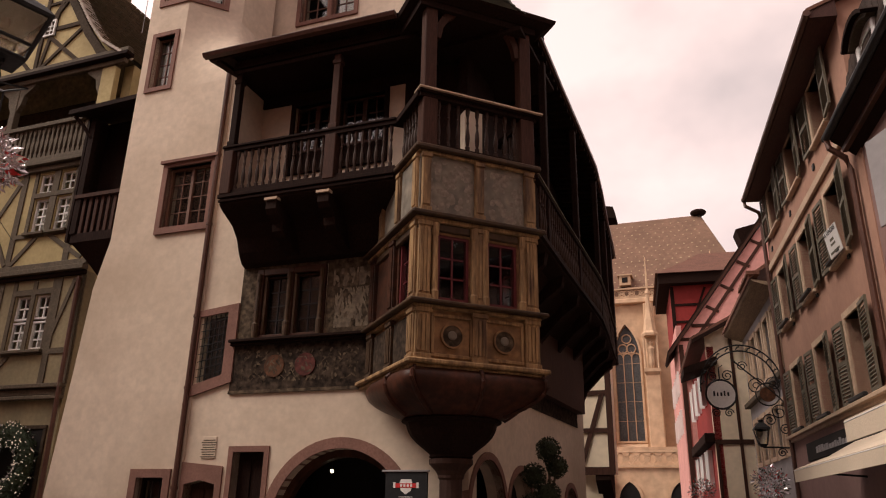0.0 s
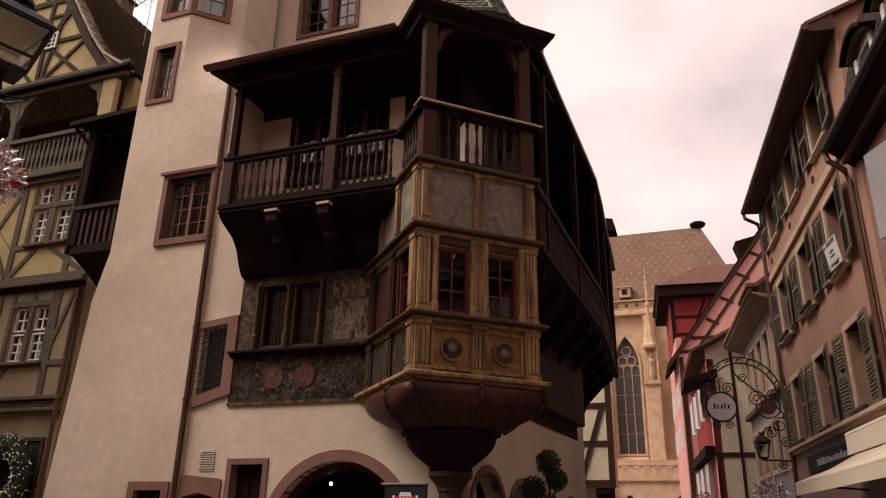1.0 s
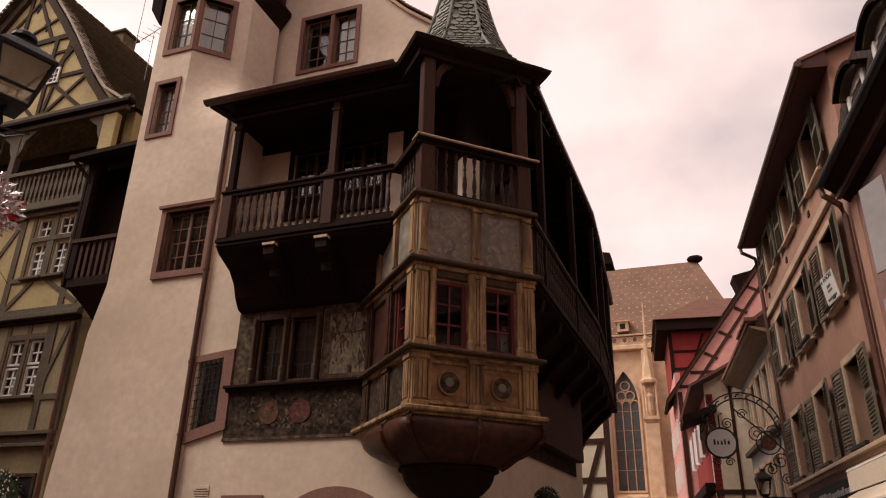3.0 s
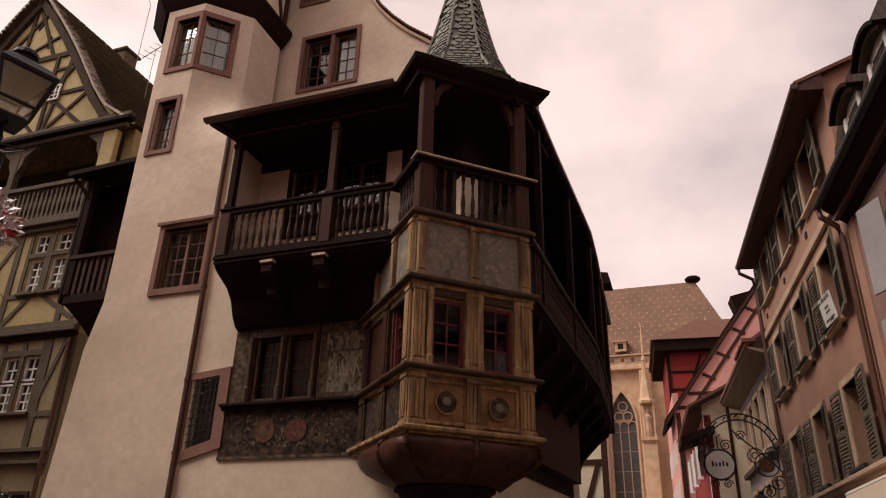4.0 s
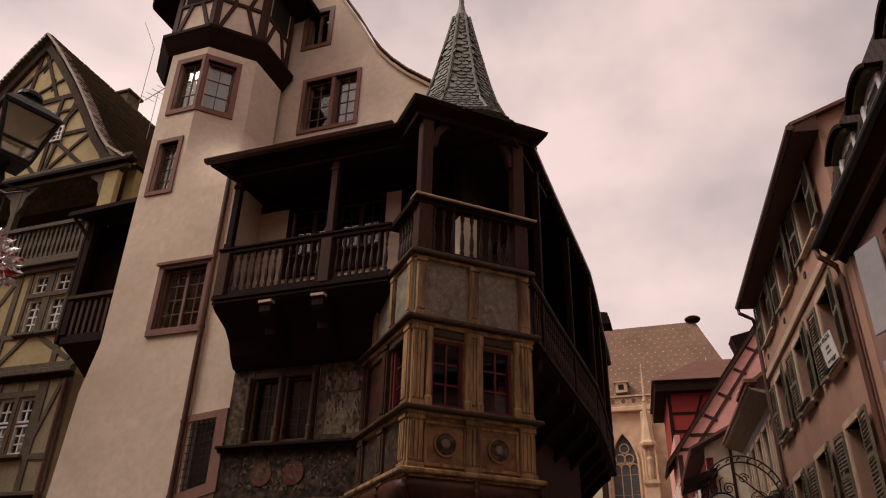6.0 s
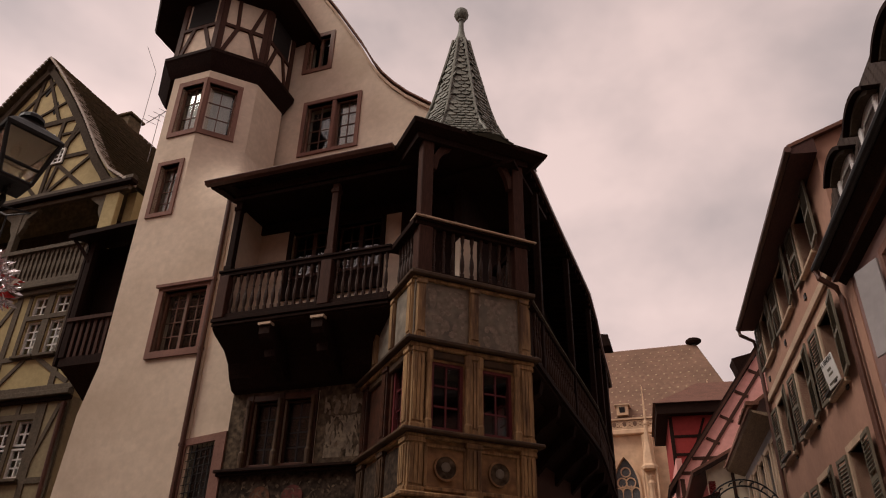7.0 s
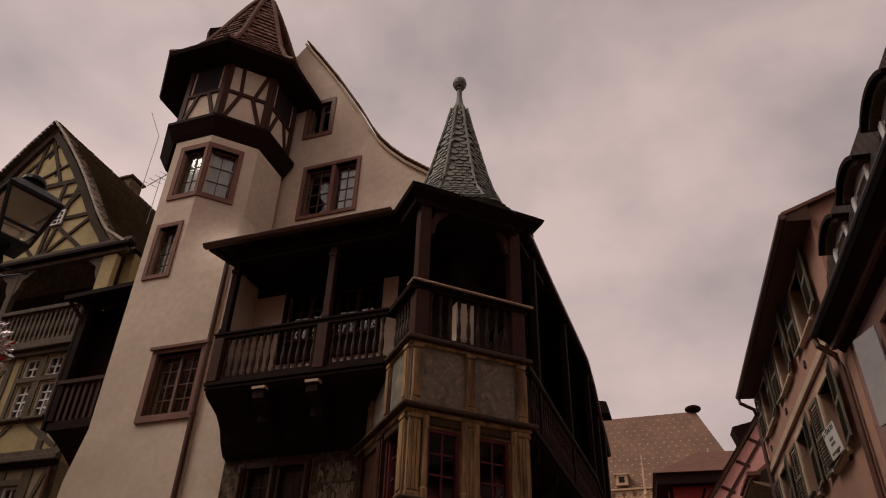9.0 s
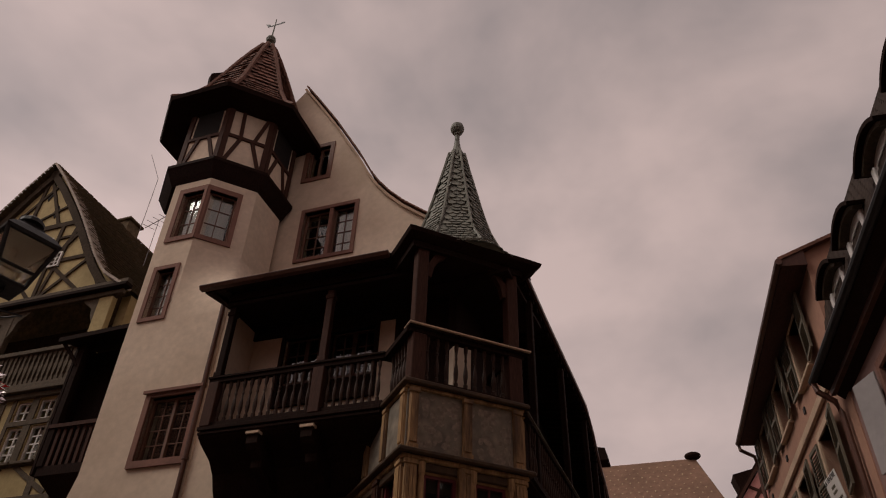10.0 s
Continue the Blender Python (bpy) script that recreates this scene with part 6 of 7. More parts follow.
for x in (1.75, -2.4, 6.8):
    b = part("buttress", bevelled(boxes((x - 0.55, x + 0.55, -1.2, 0.0, 0, 12.0), (x - 0.4, x + 0.4, -0.7, 0.0, 12.0, 17.6)), 0.05), CHURCHSTONE, church)
    part("niche_corbel", loft([[(x - 0.3, -1.1, 11.6), (x + 0.3, -1.1, 11.6), (x + 0.3, -0.7, 11.6), (x - 0.3, -0.7, 11.6)], [(x - 0.62, -1.4, 12.0), (x + 0.62, -1.4, 12.0), (x + 0.62, -0.7, 12.0), (x - 0.62, -0.7, 12.0)], [(x - 0.62, -1.4, 12.25), (x + 0.62, -1.4, 12.25), (x + 0.62, -0.7, 12.25), (x - 0.62, -0.7, 12.25)]]), CHURCHSTONE, b)
    part("statue", lathe([(0.2, 12.3), (0.28, 12.7), (0.24, 13.4), (0.3, 13.8), (0.12, 14.05), (0.16, 14.3), (0.05, 14.5)], 8, at=(x, -1.0, 0)), CHURCHSTONE, b, "weathered stone statue")
    for s in (-1, 1):
        part("niche_shaft", lathe([(0.09, 12.25), (0.07, 12.4), (0.07, 14.7), (0.12, 14.9)], 6, at=(x + s * 0.5, -1.2, 0)), CHURCHSTONE, b)
    part("canopy", lathe([(0.62, 14.8), (0.66, 15.0), (0.5, 15.2), (0.42, 15.8), (0.28, 16.4), (0.2, 17.2), (0.1, 18.2), (0.16, 18.3), (0.05, 18.5)], 6, at=(x, -1.0, 0)), CHURCHSTONE, b)
    part("pinnacle", lathe([(0.2, 17.5), (0.2, 18.6), (0.11, 18.8), (0.08, 19.9), (0.03, 21.2), (0.07, 21.3), (0.02, 21.6)], 6, at=(x, -0.35, 0)), CHURCHSTONE, b)
def tracery_rail(x0, x1, y, z0, z1, n, name):
    bm = boxes((x0, x1, y - 0.2, y + 0.15, z0, z0 + 0.16), (x0, x1, y - 0.2, y + 0.15, z1 - 0.14, z1))
    s = (x1 - x0) / n
    for i in range(n):
        a = x0 + i * s
        bar(bm, (a, z0 + 0.16), (a + s, z1 - 0.14), y - 0.07, y + 0.07, 0.09)
        bar(bm, (a, z1 - 0.14), (a + s, z0 + 0.16), y - 0.068, y + 0.068, 0.09)
        rr = arc(a + s / 2, (z0 + z1) / 2, min(s, z1 - z0) * 0.27, 0, 360, 8)
        for p_, q_ in zip(rr, rr[1:]):
            bar(bm, p_, q_, y - 0.075, y + 0.075, 0.08)
    part(name, bm, CHURCHSTONE, church, "pierced stone tracery parapet")
tracery_rail(-12, 9, -0.25, 18.15, 19.05, 26, "parapet")
part("cornice", bevelled(boxes((-12, 9, -0.5, 0.5, 17.75, 18.15)), 0.06), CHURCHSTONE, church)
part("roof_foot", boxes((-12, 9, 0.32, 0.5, 18.15, 19.1)), CHURCHROOF, church)
part("chapel", boxes((-12, 9, -3.2, 0.0, 0, 4.8)), CHURCHSTONE, church)
part("chapel_slope", boxes((-12, 9, -1.4, 0.0, 4.8, 6.4)), CHURCHSTONE, church)
tracery_rail(-1.6, 9, -3.2, 4.85, 6.0, 14, "chapel_parapet")
for c in (-0.3, 3.2, -4.4):
    w_ = part("chapel_window", slab(pointed(c, 1.9, 0.3, 2.6, 4.1), [pointed(c, 1.5, 0.3, 2.6, 3.85)], -3.3, -3.1), CHURCHSTONE, church)
    part("pane", slab(pointed(c, 1.5, 0.3, 2.6, 3.85), [], -3.215, -3.21), INSIDE, w_)
part("chapel_gable", slab([(-4.4, 0), (-1.5, 0), (-1.5, 4.6), (-2.9, 6.1), (-4.4, 4.6)], [], -4.2, -3.4), CREAMTRIM, church)
RF = [(-14, 0.4, 19.0), (9.2, 0.4, 19.0), (6.4, 6.6, 27.3), (-14, 6.6, 27.3)]
part("roof", loft([RF, [(x, y + 0.05, z + 0.18) for x, y, z in RF]]), CHURCHROOF, church, "steep brown tile roof with pale diamonds")
part("roof_end", loft([[(9.2, 0.4, 19.0), (9.2, 13.0, 19.0), (6.4, 6.8, 27.3)], [(9.3, 0.4, 19.1), (9.3, 13.0, 19.1), (6.5, 6.8, 27.45)]]), CHURCHROOF, church)
bm = bmesh.new()
up = Vector((0, 6.2, 8.3)).normalized()
for r in range(14):
    for c in range(34):
        x = -13.5 + c * 0.68 + (r % 2) * 0.34
        s = 0.35 + r * 0.7
        p_ = Vector((x, 0.4, 19.0)) + up * s + Vector((0, -0.03, 0.19))
        if x < 9.0 - 2.8 * s / 10.4 - 0.3:
            k_ = 0.07 + 0.015 * ((r * 7 + c * 3) % 3)
            bm.faces.new([bm.verts.new(p_ + Vector((dx * k_, 0, 0)) + up * dz * k_ * 1.2) for dx, dz in ((-1, 0), (0, -1), (1, 0), (0, 1))])
part("pale_tiles", bm, PALETILE, church, "pale glazed tiles set in diamonds", kind="stuff")
part("roof_dormer", boxes((-0.45, 0.45, 0.2, 1.6, 19.5, 20.3), (-0.6, 0.6, 0.1, 1.7, 20.3, 20.42)), CHURCHSTONE, church)
part("dormer_opening", boxes((-0.22, 0.22, 0.18, 0.2, 19.7, 20.15)), INSIDE, church)
nest = thing("stork_nest", MC @ Matrix.Translation((6.3, 6.6, 27.4)), "dark twig stork nest on the church ridge", "nest")
part("nest", lathe([(0.3, 0.0), (0.5, 0.06), (0.68, 0.2), (0.7, 0.36), (0.55, 0.48), (0.2, 0.52)], 12), DARKWOOD, nest)
part("stand", lathe([(0.12, -1.2), (0.12, 0.05)], 6), IRON, nest)

# unseen walls added behind and west of the camera to block low sky light
part("light_block_south", boxes((-40, 40, -8, -7, 0, 19)), PINKWALL, None)
tagged(bpy.data.objects["light_block_south"], "unseen plain wall added to block low sky light", "wall", kind="structure")
part("light_block_west", boxes((-25, -24, -7, 26, 0, 19)), PINKWALL, None)
tagged(bpy.data.objects["light_block_west"], "unseen plain wall added to block low sky light", "wall", kind="structure")

# ---- shingles of the spire and tiles of the turret ----
def face_pieces(parent, rings, ring_fn, faces, step, width, mesh, m, name, lift=0.012):
    """Lays overlapping pieces in courses on the sides of an eight-sided roof."""
    for (a0, z0), (a1, z1) in zip(rings, rings[1:]):
        slope = math.hypot(a0 - a1, z1 - z0)
        rows = max(1, round(slope / step))
        for r in range(rows):
            f = (r + 0.5) / rows
            ap, z = a0 + (a1 - a0) * f, z0 + (z1 - z0) * f
            side = 2 * ap * math.tan(math.pi / 8)
            usable = side - 0.10
            n = max(1, int(usable / width))
            for i in faces:
                p, q = Vector(ring_fn(ap, z)[i]), Vector(ring_fn(ap, z)[(i + 1) % 8])
                u = (q - p).normalized()
                out = Vector((u.y, -u.x, 0))
                up_ = (Vector((0, 0, z1 - z0)) - out * (a0 - a1)).normalized()
                nn = u.cross(up_)
                if nn.dot(out) < 0:
                    nn = -nn
                for k in range(n):
                    off = (k + 0.5 + (0.5 if (r + int(z0 * 3)) % 2 else 0.0)) / n
                    if off > 1.0:
                        continue
                    c = p.lerp(q, 0.05 / side + off * usable / side) + nn * (lift + random.uniform(0, 0.006))
                    w = usable / n
                    mat4 = Matrix(((u.x, nn.x, up_.x, c.x), (u.y, nn.y, up_.y, c.y), (u.z, nn.z, up_.z, c.z), (0, 0, 0, 1)))
                    mat4 = mat4 @ pose(0, 0, 0, random.uniform(9, 14), 0, random.uniform(-2, 2)) @ Matrix.Diagonal((w / width, 1, 1, 1))
                    part(name, mesh, None, parent, m=mat4)


def scale_mesh(name, w, h, t, mat):
    bm = slab([(-w * 0.48, h * 0.6), (-w * 0.48, -h * 0.2), (-w * 0.34, -h * 0.5), (0, -h * 0.66), (w * 0.34, -h * 0.5), (w * 0.48, -h * 0.2), (w * 0.48, h * 0.6)], [], -t / 2, t / 2)
    me_s = bpy.data.meshes.new(name)
    bm.to_mesh(me_s)
    bm.free()
    me_s.materials.append(mat)
    return me_s


SHINGLE = scale_mesh("shingle", 0.15, 0.17, 0.02, LEAD)
face_pieces(spire, flare, sring, (0, 1, 2, 7, 6), 0.125, 0.15, SHINGLE, None, "shingle")
bm = bmesh.new()
for i in (5, 6, 7, 0, 1):
    pts = [Vector(sring(a + 0.02, z)[(i + 1) % 8]) for a, z in flare[1:]]
    tube(pts, 0.035, 6, bm)
part("hip_roll", bm, LEAD, spire, "lead hip rolls")
TTILE = scale_mesh("tile", 0.22, 0.26, 0.02, TILE)
face_pieces(tcone, cone[1:], ring8, (0, 1, 2), 0.24, 0.22, TTILE, None, "tile", 0.02)
bm = bmesh.new()
for i in (0, 1, 2, 3):
    pts = [Vector(ring8(a + 0.02, z)[i % 8]) for a, z in cone]
    for a, b in zip(pts, pts[1:]):
        k = max(1, round((b - a).length / 0.3))
        for s in range(k):
            tube([a.lerp(b, s / k), a.lerp(b, (s + 1.1) / k)], 0.085, 6, bm)
part("hip_tiles", bm, TILE, tcone, "hip tiles", kind="stuff")

# ---- street lamp close by ----
lamp = thing("street_lamp", Matrix.Translation((-3.0, 4.27, 0)) @ pose(0, 0, 0, 0, 0, -40), "black four-sided lantern with yellowed glass on a bracket", "street lamp")
def sq(h, z, c=(0, 0)):
    return [(c[0] - h, c[1] - h, z), (c[0] + h, c[1] - h, z), (c[0] + h, c[1] + h, z), (c[0] - h, c[1] + h, z)]
LB, LT = 4.43, 4.77
for i in range(4):
    c0, c1 = sq(0.105, LB)[i], sq(0.18, LT)[i]
    part("frame_bar", tube([c0, c1], 0.016, 6), IRON, lamp)
    n0, n1_ = sq(0.105, LB)[(i + 1) % 4], sq(0.18, LT)[(i + 1) % 4]
    part("frame_bar", tube([c0, n0], 0.016, 6), IRON, lamp)
    mid0, mid1 = Vector(c0).lerp(Vector(c1), 0.32), Vector(n0).lerp(Vector(n1_), 0.32)
    part("frame_bar", tube([mid0, mid1], 0.012, 6), IRON, lamp)
    bm = bmesh.new()
    inner = [Vector(v) * 1.0 for v in (c0, n0, n1_, c1)]
    for v in inner:
        v.x *= 0.97
        v.y *= 0.97
    bm.faces.new([bm.verts.new(v) for v in inner])
    bmesh.ops.solidify(bm, geom=bm.faces[:], thickness=0.004)
    part("pane", bm, LAMPGLASS, lamp).visible_shadow = False
part("hood", loft([sq(0.195, LT), sq(0.2, LT + 0.025), sq(0.15, LT + 0.09), sq(0.08, LT + 0.15), sq(0.08, LT + 0.16)]), IRON, lamp, "black metal hood")
part("chimney_cap", lathe([(0.06, LT + 0.15), (0.06, LT + 0.19), (0.09, LT + 0.2), (0.085, LT + 0.23), (0.05, LT + 0.26), (0.02, LT + 0.27)], 12), IRON, lamp)
part("reflector", loft([sq(0.17, LT - 0.005), sq(0.17, LT)]), WHITEPAINT, lamp)
part("socket", lathe([(0.02, LT - 0.08), (0.03, LT - 0.06), (0.03, LT)], 8), WHITEPAINT, lamp)
part("base_plate", loft([sq(0.112, LB - 0.02), sq(0.112, LB)]), IRON, lamp)
part("bracket", tube([(0, 0, LB), (-0.02, 0, LB - 0.12), (-0.2, 0, LB - 0.2), (-0.6, 0, LB - 0.15), (-1.2, 0, LB - 0.12)], 0.028), IRON, lamp)
for k in range(2):
    part("scroll", tube([(-0.06 - 0.1 * k + 0.11 * math.cos(a) * (1 - a / 12), 0.0, LB - 0.06 + 0.11 * math.sin(a) * (1 - a / 12)) for a in [0.5 * j for j in range(14)]], 0.012, 6), IRON, lamp)
part("wall_post", lathe([(0.08, 0), (0.08, 0.4), (0.06, 0.5), (0.055, LB - 0.05), (0.03, LB)], 12, at=(-1.2, 0, 0)), IRON, lamp)

# ---- silver and red Christmas decoration hung beside the lamp ----
def tinsel_ball(name, at, r, n, mats, label, seed, length=0.12):
    rnd = random.Random(seed)
    t_ = thing(name, Matrix.Translation(at), label, "decoration")
    for mi, (mat, share, pn) in enumerate(mats):
        bm = bmesh.new()
        for k in range(int(n * share)):
            d = Vector((rnd.gauss(0, 1), rnd.gauss(0, 1), rnd.gauss(0, 1))).normalized()
            c = d * r * rnd.uniform(0.45, 1.0)
            s = d.cross(Vector((rnd.gauss(0, 1), rnd.gauss(0, 1), rnd.gauss(0, 1)))).normalized()
            L_ = length * rnd.uniform(0.5, 1.2)
            w_ = L_ * 0.22
            e = (d + Vector((rnd.gauss(0, 0.6), rnd.gauss(0, 0.6), rnd.gauss(0, 0.6)))).normalized()
            bm.faces.new([bm.verts.new(c - s * w_), bm.verts.new(c + e * L_ * 0.5 - s * w_ * 0.8), bm.verts.new(c + e * L_), bm.verts.new(c + e * L_ * 0.5 + s * w_ * 0.8)])
        part(pn, bm, mat, t_, kind="stuff")
    return t_
d1 = tinsel_ball("christmas_decoration", (-3.42, 5.0, 4.02), 0.22, 700, ((SILVER, 0.72, "silver_leaves"), (REDBOW, 0.14, "red_leaves"), (WHITEPAINT, 0.14, "white_leaves")), "silver and red Christmas decoration hanging over the street", 3, 0.09)
part("cable", tube([(0, 0, 0.15), (-0.02, 0.01, 0.6), (-2.0, 2.4, 2.2), (-6.0, 8.4, 3.7), (-9.3, 15.6, 4.86)], 0.008, 5), IRON, d1)
part("cable", tube([(-0.02, 0.01, 0.6), (0.3, -0.2, 0.5), (-0.73, -1.36, 0.22)], 0.008, 5), IRON, d1)
d2 = tinsel_ball("christmas_decoration", (8.6, 20.0, 2.42), 0.45, 900, ((SILVER, 0.7, "silver_leaves"), (REDBOW, 0.1, "red_leaves"), (FIR, 0.2, "fir_foliage")), "silver and red Christmas decoration below a wall lantern", 4, 0.11)
d3 = tinsel_ball("christmas_decoration", (8.35, 24.5, 2.35), 0.4, 700, ((SILVER, 0.5, "silver_leaves"), (REDBOW, 0.3, "red_leaves"), (FIR, 0.2, "fir_foliage")), "silver and red Christmas decoration along the street", 5, 0.11)

# wreath with lights at the timber-framed house
MWR = MF @ Matrix.Translation((-13.35, 1.75, 2.55))
shopwin = thing("shop_window", MWR, "dark shop window behind the wreath", "window")
part("window_frame", bevelled(boxes((-1.5, 0.95, 0.2, 0.27, -1.9, -1.8), (-1.5, 0.95, 0.2, 0.27, 0.85, 0.95), (-1.5, -1.4, 0.2, 0.27, -1.8, 0.85), (0.85, 0.95, 0.2, 0.27, -1.8, 0.85)), 0.01), DARKTIMBER, shopwin)
# near-black slab for a pane, with the dark shop put into its colour
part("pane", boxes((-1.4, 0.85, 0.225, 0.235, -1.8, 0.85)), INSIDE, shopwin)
wreath = thing("wreath", MWR, "large fir wreath with silver baubles on the yellow wall", "wreath")
rnd = random.Random(8)
for pn, mat, n, L_ in (("fir_foliage", FIR, 2600, 0.16), ("silver_baubles", SILVER, 150, 0.05)):
    bm = bmesh.new()
    for k in range(n):
        a, b = rnd.uniform(0, 6.283), rnd.uniform(0, 6.283)
        rr = 0.30 * math.sqrt(rnd.random()) if pn == "fir_foliage" else 0.31
        c = Vector(((0.72 + rr * math.cos(b)) * math.cos(a), -0.02 + rr * 0.7 * math.sin(b), (0.72 + rr * math.cos(b)) * math.sin(a)))
        if pn == "fir_foliage":
            d = Vector((rnd.gauss(0, 1), rnd.gauss(0, 1), rnd.gauss(0, 1))).normalized()
            s = d.orthogonal().normalized() * 0.012
            bm.faces.new([bm.verts.new(c - s), bm.verts.new(c + s), bm.verts.new(c + d * L_)])
        else:
            bmesh.ops.create_icosphere(bm, subdivisions=1, radius=0.022, matrix=Matrix.Translation(c))
    part(pn, bm, mat, wreath, kind="stuff")
part("ring_core", loft([[((0.72 + 0.2 * math.cos(b)) * math.cos(a), 0.14 * math.sin(b), (0.72 + 0.2 * math.cos(b)) * math.sin(a)) for b in [2 * math.pi * j / 8 for j in range(8)]] for a in [2 * math.pi * j / 24 for j in range(25)]], cap=False), FIR, wreath)

FAIRY = material("warm_fairy_light", (0.9, 0.75, 0.6), 0.4, grain=5, vary=0.05, stain=0.0)
FAIRY.node_tree.nodes["Principled BSDF"].inputs["Emission Color"].default_value = (1, 0.78, 0.6, 1)
FAIRY.node_tree.nodes["Principled BSDF"].inputs["Emission Strength"].default_value = 0.3
rnd = random.Random(81)
bm = bmesh.new()
for k in range(300):
    a, b = rnd.uniform(0, 6.283), rnd.uniform(3.3, 6.1)
    q = 0.34 * rnd.uniform(0.8, 1.05)
    bmesh.ops.create_icosphere(bm, subdivisions=1, radius=rnd.uniform(0.008, 0.017), matrix=Matrix.Translation(((0.72 + q * math.cos(b)) * math.cos(a), 0.75 * q * math.sin(b), (0.72 + q * math.cos(b)) * math.sin(a))))
part("fairy_lights", bm, FAIRY, wreath, "tiny warm fairy lights", kind="stuff")

# ---- clipped topiary by the side arches ----
top = thing("topiary_tree", Matrix.Translation((1.87, 13.07, 0)), "clipped box topiary with round balls on thin stems", "potted tree")
part("pot", lathe([(0.22, 0), (0.3, 0.45), (0.32, 0.47), (0.32, 0.52), (0.27, 0.52), (0.25, 0.45)], 14), SANDSTONE, top)
for a, b, c in (((0, 0, 0.5), (0.02, 0, 1.5), (0.0, 0, 2.5)), ((0.02, 0, 1.5), (-0.1, 0, 1.9), (-0.25, 0.03, 2.15)), ((0.01, 0, 1.8), (0.08, 0, 2.1), (0.13, -0.02, 2.3))):
    part("stem", tube([a, b, c], 0.022, 6), GREYTIMBER, top)
for x, y, z, r, sd in ((0, 0, 2.63, 0.19, 1), (-0.25, 0.03, 2.21, 0.18, 2), (0.13, -0.02, 2.35, 0.16, 3), (-0.04, 0, 1.9, 0.21, 4), (-0.3, 0, 1.7, 0.2, 5)):
    rnd = random.Random(sd)
    bm = bmesh.new()
    bmesh.ops.create_icosphere(bm, subdivisions=2, radius=r * 0.85, matrix=Matrix.Translation((x, y, z)))
    for k in range(700):
        d = Vector((rnd.gauss(0, 1), rnd.gauss(0, 1), rnd.gauss(0, 1))).normalized()
        c = Vector((x, y, z)) + d * r * rnd.uniform(0.82, 1.06)
        s = d.orthogonal().normalized()
        s.rotate(Matrix.Rotation(rnd.uniform(0, 6.28), 3, d))
        e = (d * 0.6 + s.cross(d) * rnd.uniform(-1, 1)).normalized()
        bm.faces.new([bm.verts.new(c - s * 0.014), bm.verts.new(c + e * 0.03 - s * 0.01), bm.verts.new(c + e * 0.045), bm.verts.new(c + e * 0.03 + s * 0.014)])
    part("leaf_ball", bm, LEAF, top)

# ---- shop board in front of the arch ----
sb = thing("shop_board", MF @ Matrix.Translation((-1.40, -0.6, 0)), "black shop board with a pale and red shield", "sign")
part("board", bevelled(boxes((-0.38, 0.38, 0, 0.05, 0.4, 2.22)), 0.006), BLACKBOARD, sb)
part("top_strip", bevelled(boxes((-0.44, 0.40, -0.02, 0.07, 2.22, 2.25)), 0.005), GREYWALL, sb)
part("shield", slab([(-0.09, 2.1), (0.09, 2.1), (0.12, 2.03), (0.09, 1.92), (0.0, 1.86), (-0.09, 1.92), (-0.12, 2.03)], [], -0.006, 0.0), WHITEPAINT, sb)
part("red_band", boxes((-0.19, 0.19, -0.01, -0.006, 1.965, 2.035)), REDBOW, sb)
for x in (-0.1, -0.04, 0.02, 0.08):
    part("letter_bar", boxes((x, x + 0.035, -0.013, -0.0105, 1.98, 2.02)), WHITEPAINT, sb)
part("ribbon_end", boxes((-0.23, -0.19, -0.008, -0.003, 1.96, 2.05)), WHITEPAINT, sb)
part("ribbon_end", boxes((0.19, 0.23, -0.008, -0.003, 1.96, 2.05)), WHITEPAINT, sb)
part("writing_bars", boxes((-0.12, 0.12, -0.004, 0.0, 1.815, 1.825), (-0.2, 0.2, -0.004, 0.0, 1.785, 1.795)), WHITEPAINT, sb)
part("foot", boxes((-0.3, 0.3, -0.2, 0.25, 0.0, 0.05), (-0.04, 0.04, 0.0, 0.05, 0.05, 0.42)), IRON, sb)

# small lamp inside the arch
spot = thing("arch_lamp", MF @ Matrix.Translation((-3.67, 1.0, 2.32)), "small lit ceiling lamp inside the arch", "lamp")
GLOW = bpy.data.materials.new("lamp_glow")
GLOW.use_nodes = True
GLOW.node_tree.nodes["Principled BSDF"].inputs["Emission Color"].default_value = (1, 0.8, 0.55, 1)
GLOW.node_tree.nodes["Principled BSDF"].inputs["Emission Strength"].default_value = 6.0
part("bulb", lathe([(0.01, -0.035), (0.03, -0.02), (0.035, 0.0), (0.03, 0.02), (0.01, 0.035)], 8), GLOW, spot)
part("cable", tube([(0, 0, 0.03), (0, 0, 0.9)], 0.006, 5), IRON, spot)

# ---- wrought-iron inn sign, lantern and awnings on the street ----
MI = MH @ Matrix.Translation((1.2, 0, 0)) @ pose(0, 0, 0, 0, 0, 90)
def yz(k, z):
    return (-k, 0.0, z)
inn = thing("inn_sign", MI, "round white inn sign on an ornate wrought-iron bracket", "sign")
SK, SZ, SR = 1.66, 4.74, 0.37
part("disc", slab(arc(-SK, SZ, SR, 0, 350, 32), [], -0.015, 0.015), WHITEPAINT, inn)
part("rim", tube([(-SK + (SR + 0.02) * math.cos(a), 0, SZ + (SR + 0.02) * math.sin(a)) for a in [2 * math.pi * j / 32 for j in range(33)]], 0.03, 6), IRON, inn)
for s in (-1, 1):
    for i, w in enumerate((0.05, 0.04, 0.05, 0.04, 0.05)):
        x = -SK - 0.2 + i * 0.09
        part("letter_bar", boxes((x, x + w, s * 0.018 - 0.002, s * 0.018 + 0.002, SZ - 0.05, SZ + (0.09 if i in (0, 3) else 0.05))), IRON, inn)
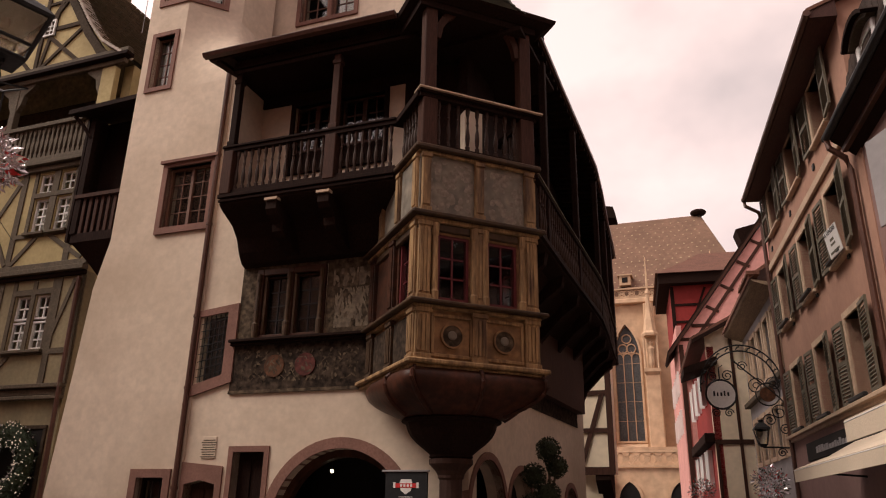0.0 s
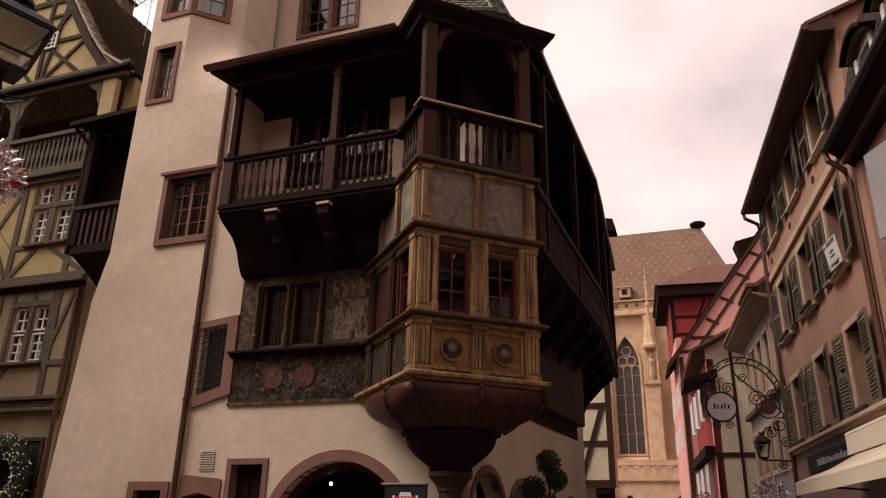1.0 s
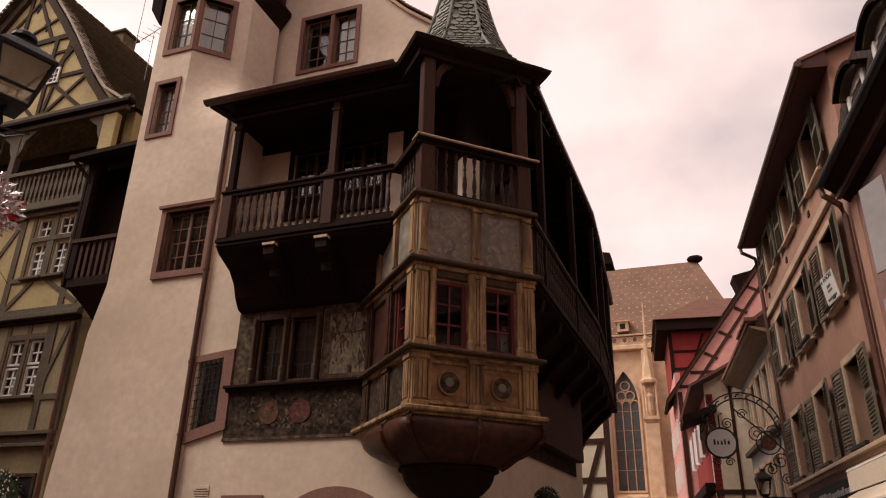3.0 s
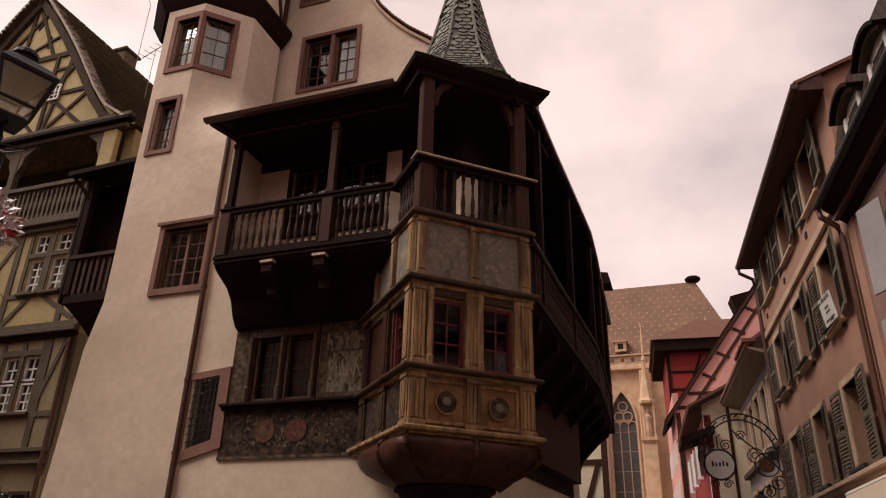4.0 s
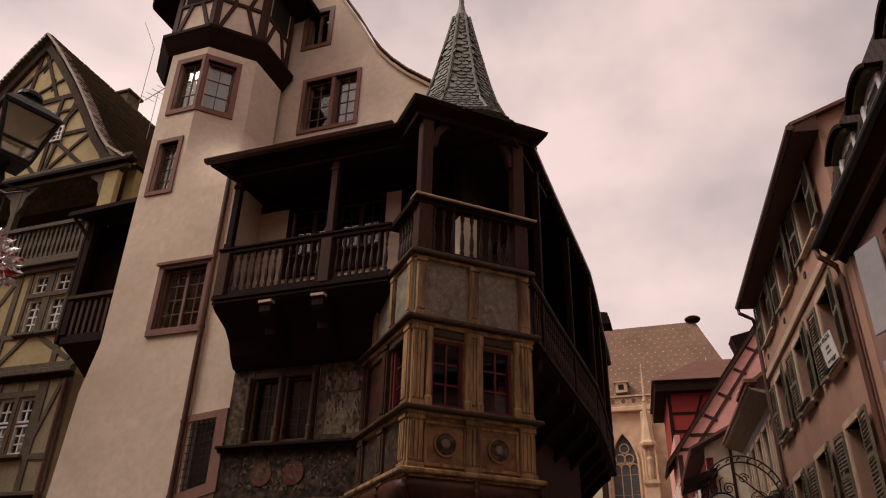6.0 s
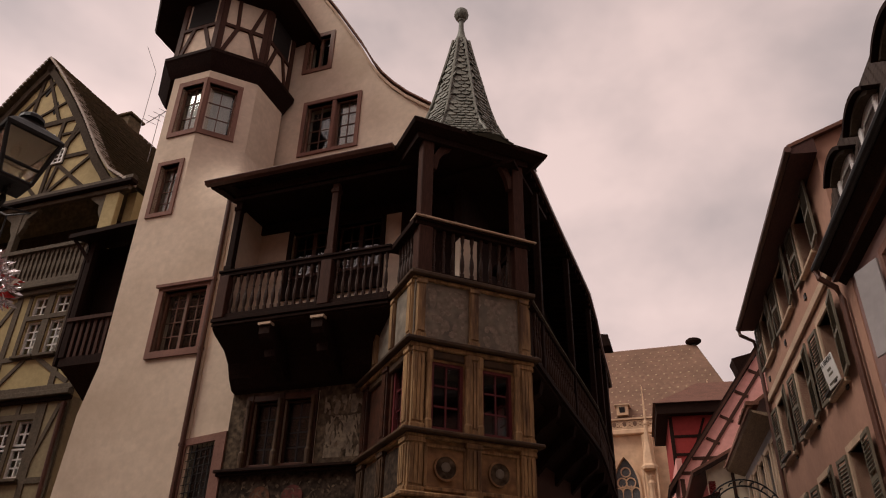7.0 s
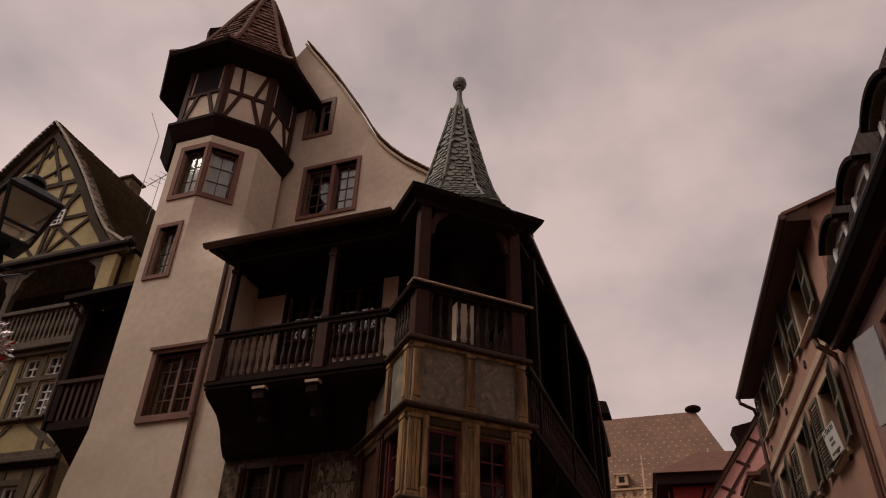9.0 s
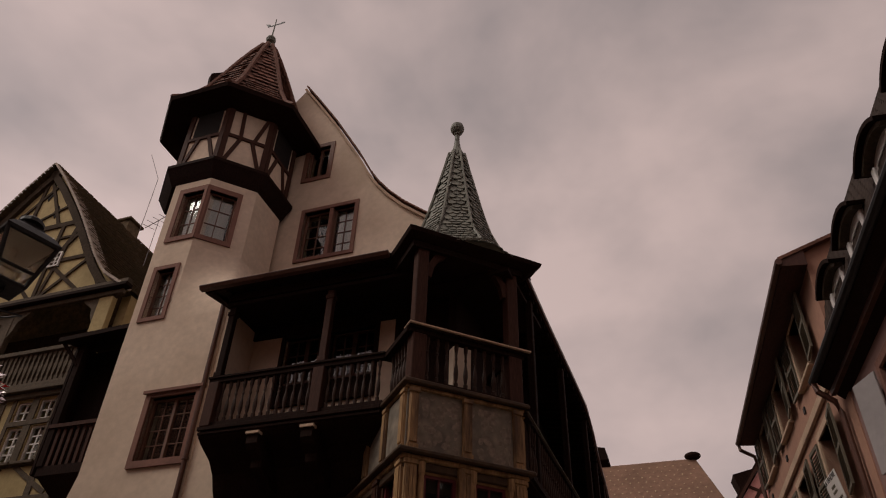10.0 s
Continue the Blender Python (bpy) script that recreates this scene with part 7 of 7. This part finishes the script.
for r_ in (1.25, 1.08):
    part("bracket_arc", tube([(-SK + 0.55 + r_ * math.cos(a) * 0.85, 0, SZ + 0.15 + r_ * math.sin(a) * 0.95) for a in [math.pi * (1.02 - 1.02 * j / 24) for j in range(25)]], 0.022, 6), IRON, inn)
for j in range(11):
    a = math.pi * (0.95 - 0.9 * j / 10)
    c = Vector((-SK + 0.55 + 1.165 * math.cos(a) * 0.85, 0, SZ + 0.15 + 1.165 * math.sin(a) * 0.95))
    part("leaf", tube([c + Vector((-0.05, 0, -0.04)), c + Vector((0.0, 0.02, 0.03)), c + Vector((0.05, 0, 0.03))], 0.02, 5), IRON, inn)
part("arm", tube([(0.0, 0, SZ - 0.35), (-0.4, 0, SZ + 0.1), (-0.9, 0, SZ + 0.55), (-1.3, 0, SZ + 0.95)], 0.022, 6), IRON, inn)
part("hanger", tube([(-SK, 0, SZ + SR), (-SK, 0, SZ + SR + 0.35), (-SK + 0.1, 0, SZ + SR + 0.42)], 0.02, 6), IRON, inn)
def scroll(c, r, turns, flip, parent, rad=0.016):
    part("scroll", tube([(c[0] + flip * r * (1 - j / 30) * math.cos(j * turns * 0.2), 0, c[1] + r * (1 - j / 30) * math.sin(j * turns * 0.2)) for j in range(26)], rad, 5), IRON, parent)
for c, r, fl in (((-1.45, SZ + 0.5), 0.16, 1), ((-1.85, SZ + 0.48), 0.14, -1), ((-0.75, SZ + 0.2), 0.24, 1), ((-0.3, SZ + 0.25), 0.2, -1), ((-0.25, SZ - 0.5), 0.22, 1), ((-0.5, SZ - 0.7), 0.17, -1), ((-1.5, SZ - 0.5), 0.12, 1), ((-1.82, SZ - 0.5), 0.12, -1), ((-1.05, SZ + 0.75), 0.14, 1), ((-0.15, SZ - 0.95), 0.15, 1)):
    scroll(c, r, 2.2, fl, inn)
part("emblem", slab(arc(-0.48, SZ - 0.02, 0.2, 0, 350, 20), [], -0.01, 0.01), OCHREPAINT, inn)
part("emblem_rim", tube([(-0.48 + 0.3 * math.cos(a), 0, SZ - 0.02 + 0.3 * math.sin(a)) for a in [2 * math.pi * j / 24 for j in range(25)]], 0.02, 6), IRON, inn)

wl_ = thing("wall_lantern", MI, "black wall lantern on a scrolled iron arm", "street lamp")
K, Z = 0.75, 3.62
part("arm", tube([(0, 0, Z - 0.3), (-0.4, 0, Z - 0.28), (-K, 0, Z - 0.28), (-K, 0, Z - 0.2)], 0.025, 6), IRON, wl_)
scroll((-0.3, Z - 0.42), 0.12, 2.2, 1, wl_)
for i in range(4):
    c0, c1 = sq(0.10, Z - 0.2, (-K, 0))[i], sq(0.17, Z + 0.17, (-K, 0))[i]
    part("frame_bar", tube([c0, c1], 0.014, 5), IRON, wl_)
part("glass", loft([sq(0.095, Z - 0.2, (-K, 0)), sq(0.165, Z + 0.17, (-K, 0))]), LAMPGLASS, wl_).visible_shadow = False
part("hood", loft([sq(0.2, Z + 0.17, (-K, 0)), sq(0.19, Z + 0.22, (-K, 0)), sq(0.1, Z + 0.32, (-K, 0)), sq(0.05, Z + 0.36, (-K, 0)), sq(0.06, Z + 0.42, (-K, 0))]), IRON, wl_)
part("base", loft([sq(0.05, Z - 0.28, (-K, 0)), sq(0.12, Z - 0.2, (-K, 0))]), IRON, wl_)

for x0, x1, y1, zb, zf in ((7.3, 13.6, -1.2, 2.95, 2.42), (14.0, 21.0, -1.9, 3.1, 2.55)):
    aw = thing("awning", MH, "cream cloth awning over a shop front", "awning", group="awnings along the street")
    part("cloth", loft([[(x0, -0.06, zb), (x1, -0.06, zb), (x1, -0.06, zb + 0.03), (x0, -0.06, zb + 0.03)], [(x0, y1 * 0.5, (zb + zf) / 2 - 0.03), (x1, y1 * 0.5, (zb + zf) / 2 - 0.03), (x1, y1 * 0.5, (zb + zf) / 2), (x0, y1 * 0.5, (zb + zf) / 2)], [(x0, y1, zf), (x1, y1, zf), (x1, y1, zf + 0.03), (x0, y1, zf + 0.03)]]), AWNING, aw)
    part("valance", boxes((x0, x1, y1 - 0.02, y1, zf - 0.2, zf + 0.02)), AWNING, aw)
    part("front_bar", tube([(x0, y1, zf), (x1, y1, zf)], 0.025, 6), WHITEPAINT, aw)
    for xa in (x0 + 0.2, (x0 + x1) / 2, x1 - 0.2):
        part("arm", tube([(xa, -0.06, zf - 0.1), (xa, y1, zf - 0.02)], 0.02, 6), IRON, aw)
fascia = thing("shop_sign", MH, "dark fascia board with unreadable pale lettering", "sign")
part("board", bevelled(boxes((3.2, 8.8, -0.12, -0.06, 2.85, 3.25)), 0.01), INSIDE, fascia)
rnd = random.Random(5)
x = 4.2
while x < 7.8:
    w_ = rnd.uniform(0.10, 0.22)
    part("letter_bar", boxes((x, x + w_, -0.13, -0.12, 2.97, 3.06 + rnd.uniform(0, 0.06))), GREYWALL, fascia)
    x += w_ + 0.06

# aerials behind the turret
for u, z, h, kind in ((-12.9, 18.2, 2.9, "mast"), (-12.2, 16.6, 0.9, "yagi")):
    an = thing("aerial", MF @ Matrix.Translation((u, 2.5, z)), "thin metal roof aerial", "aerial")
    part("mast", tube([(0, 0, -1.0), (-0.0, 0, h * 0.5), (-0.75 if kind == "mast" else 0.0, 0, h)], 0.011, 5), GREYWALL, an)
    if kind == "yagi":
        part("boom", tube([(-0.5, 0, h - 0.2), (0.5, 0, h + 0.25)], 0.015, 5), GREYWALL, an)
        for k in range(5):
            part("element", tube([(-0.4 + 0.2 * k, -0.3, h - 0.25 + 0.09 * k), (-0.4 + 0.2 * k, 0.3, h - 0.05 + 0.09 * k)], 0.01, 4), GREYWALL, an)
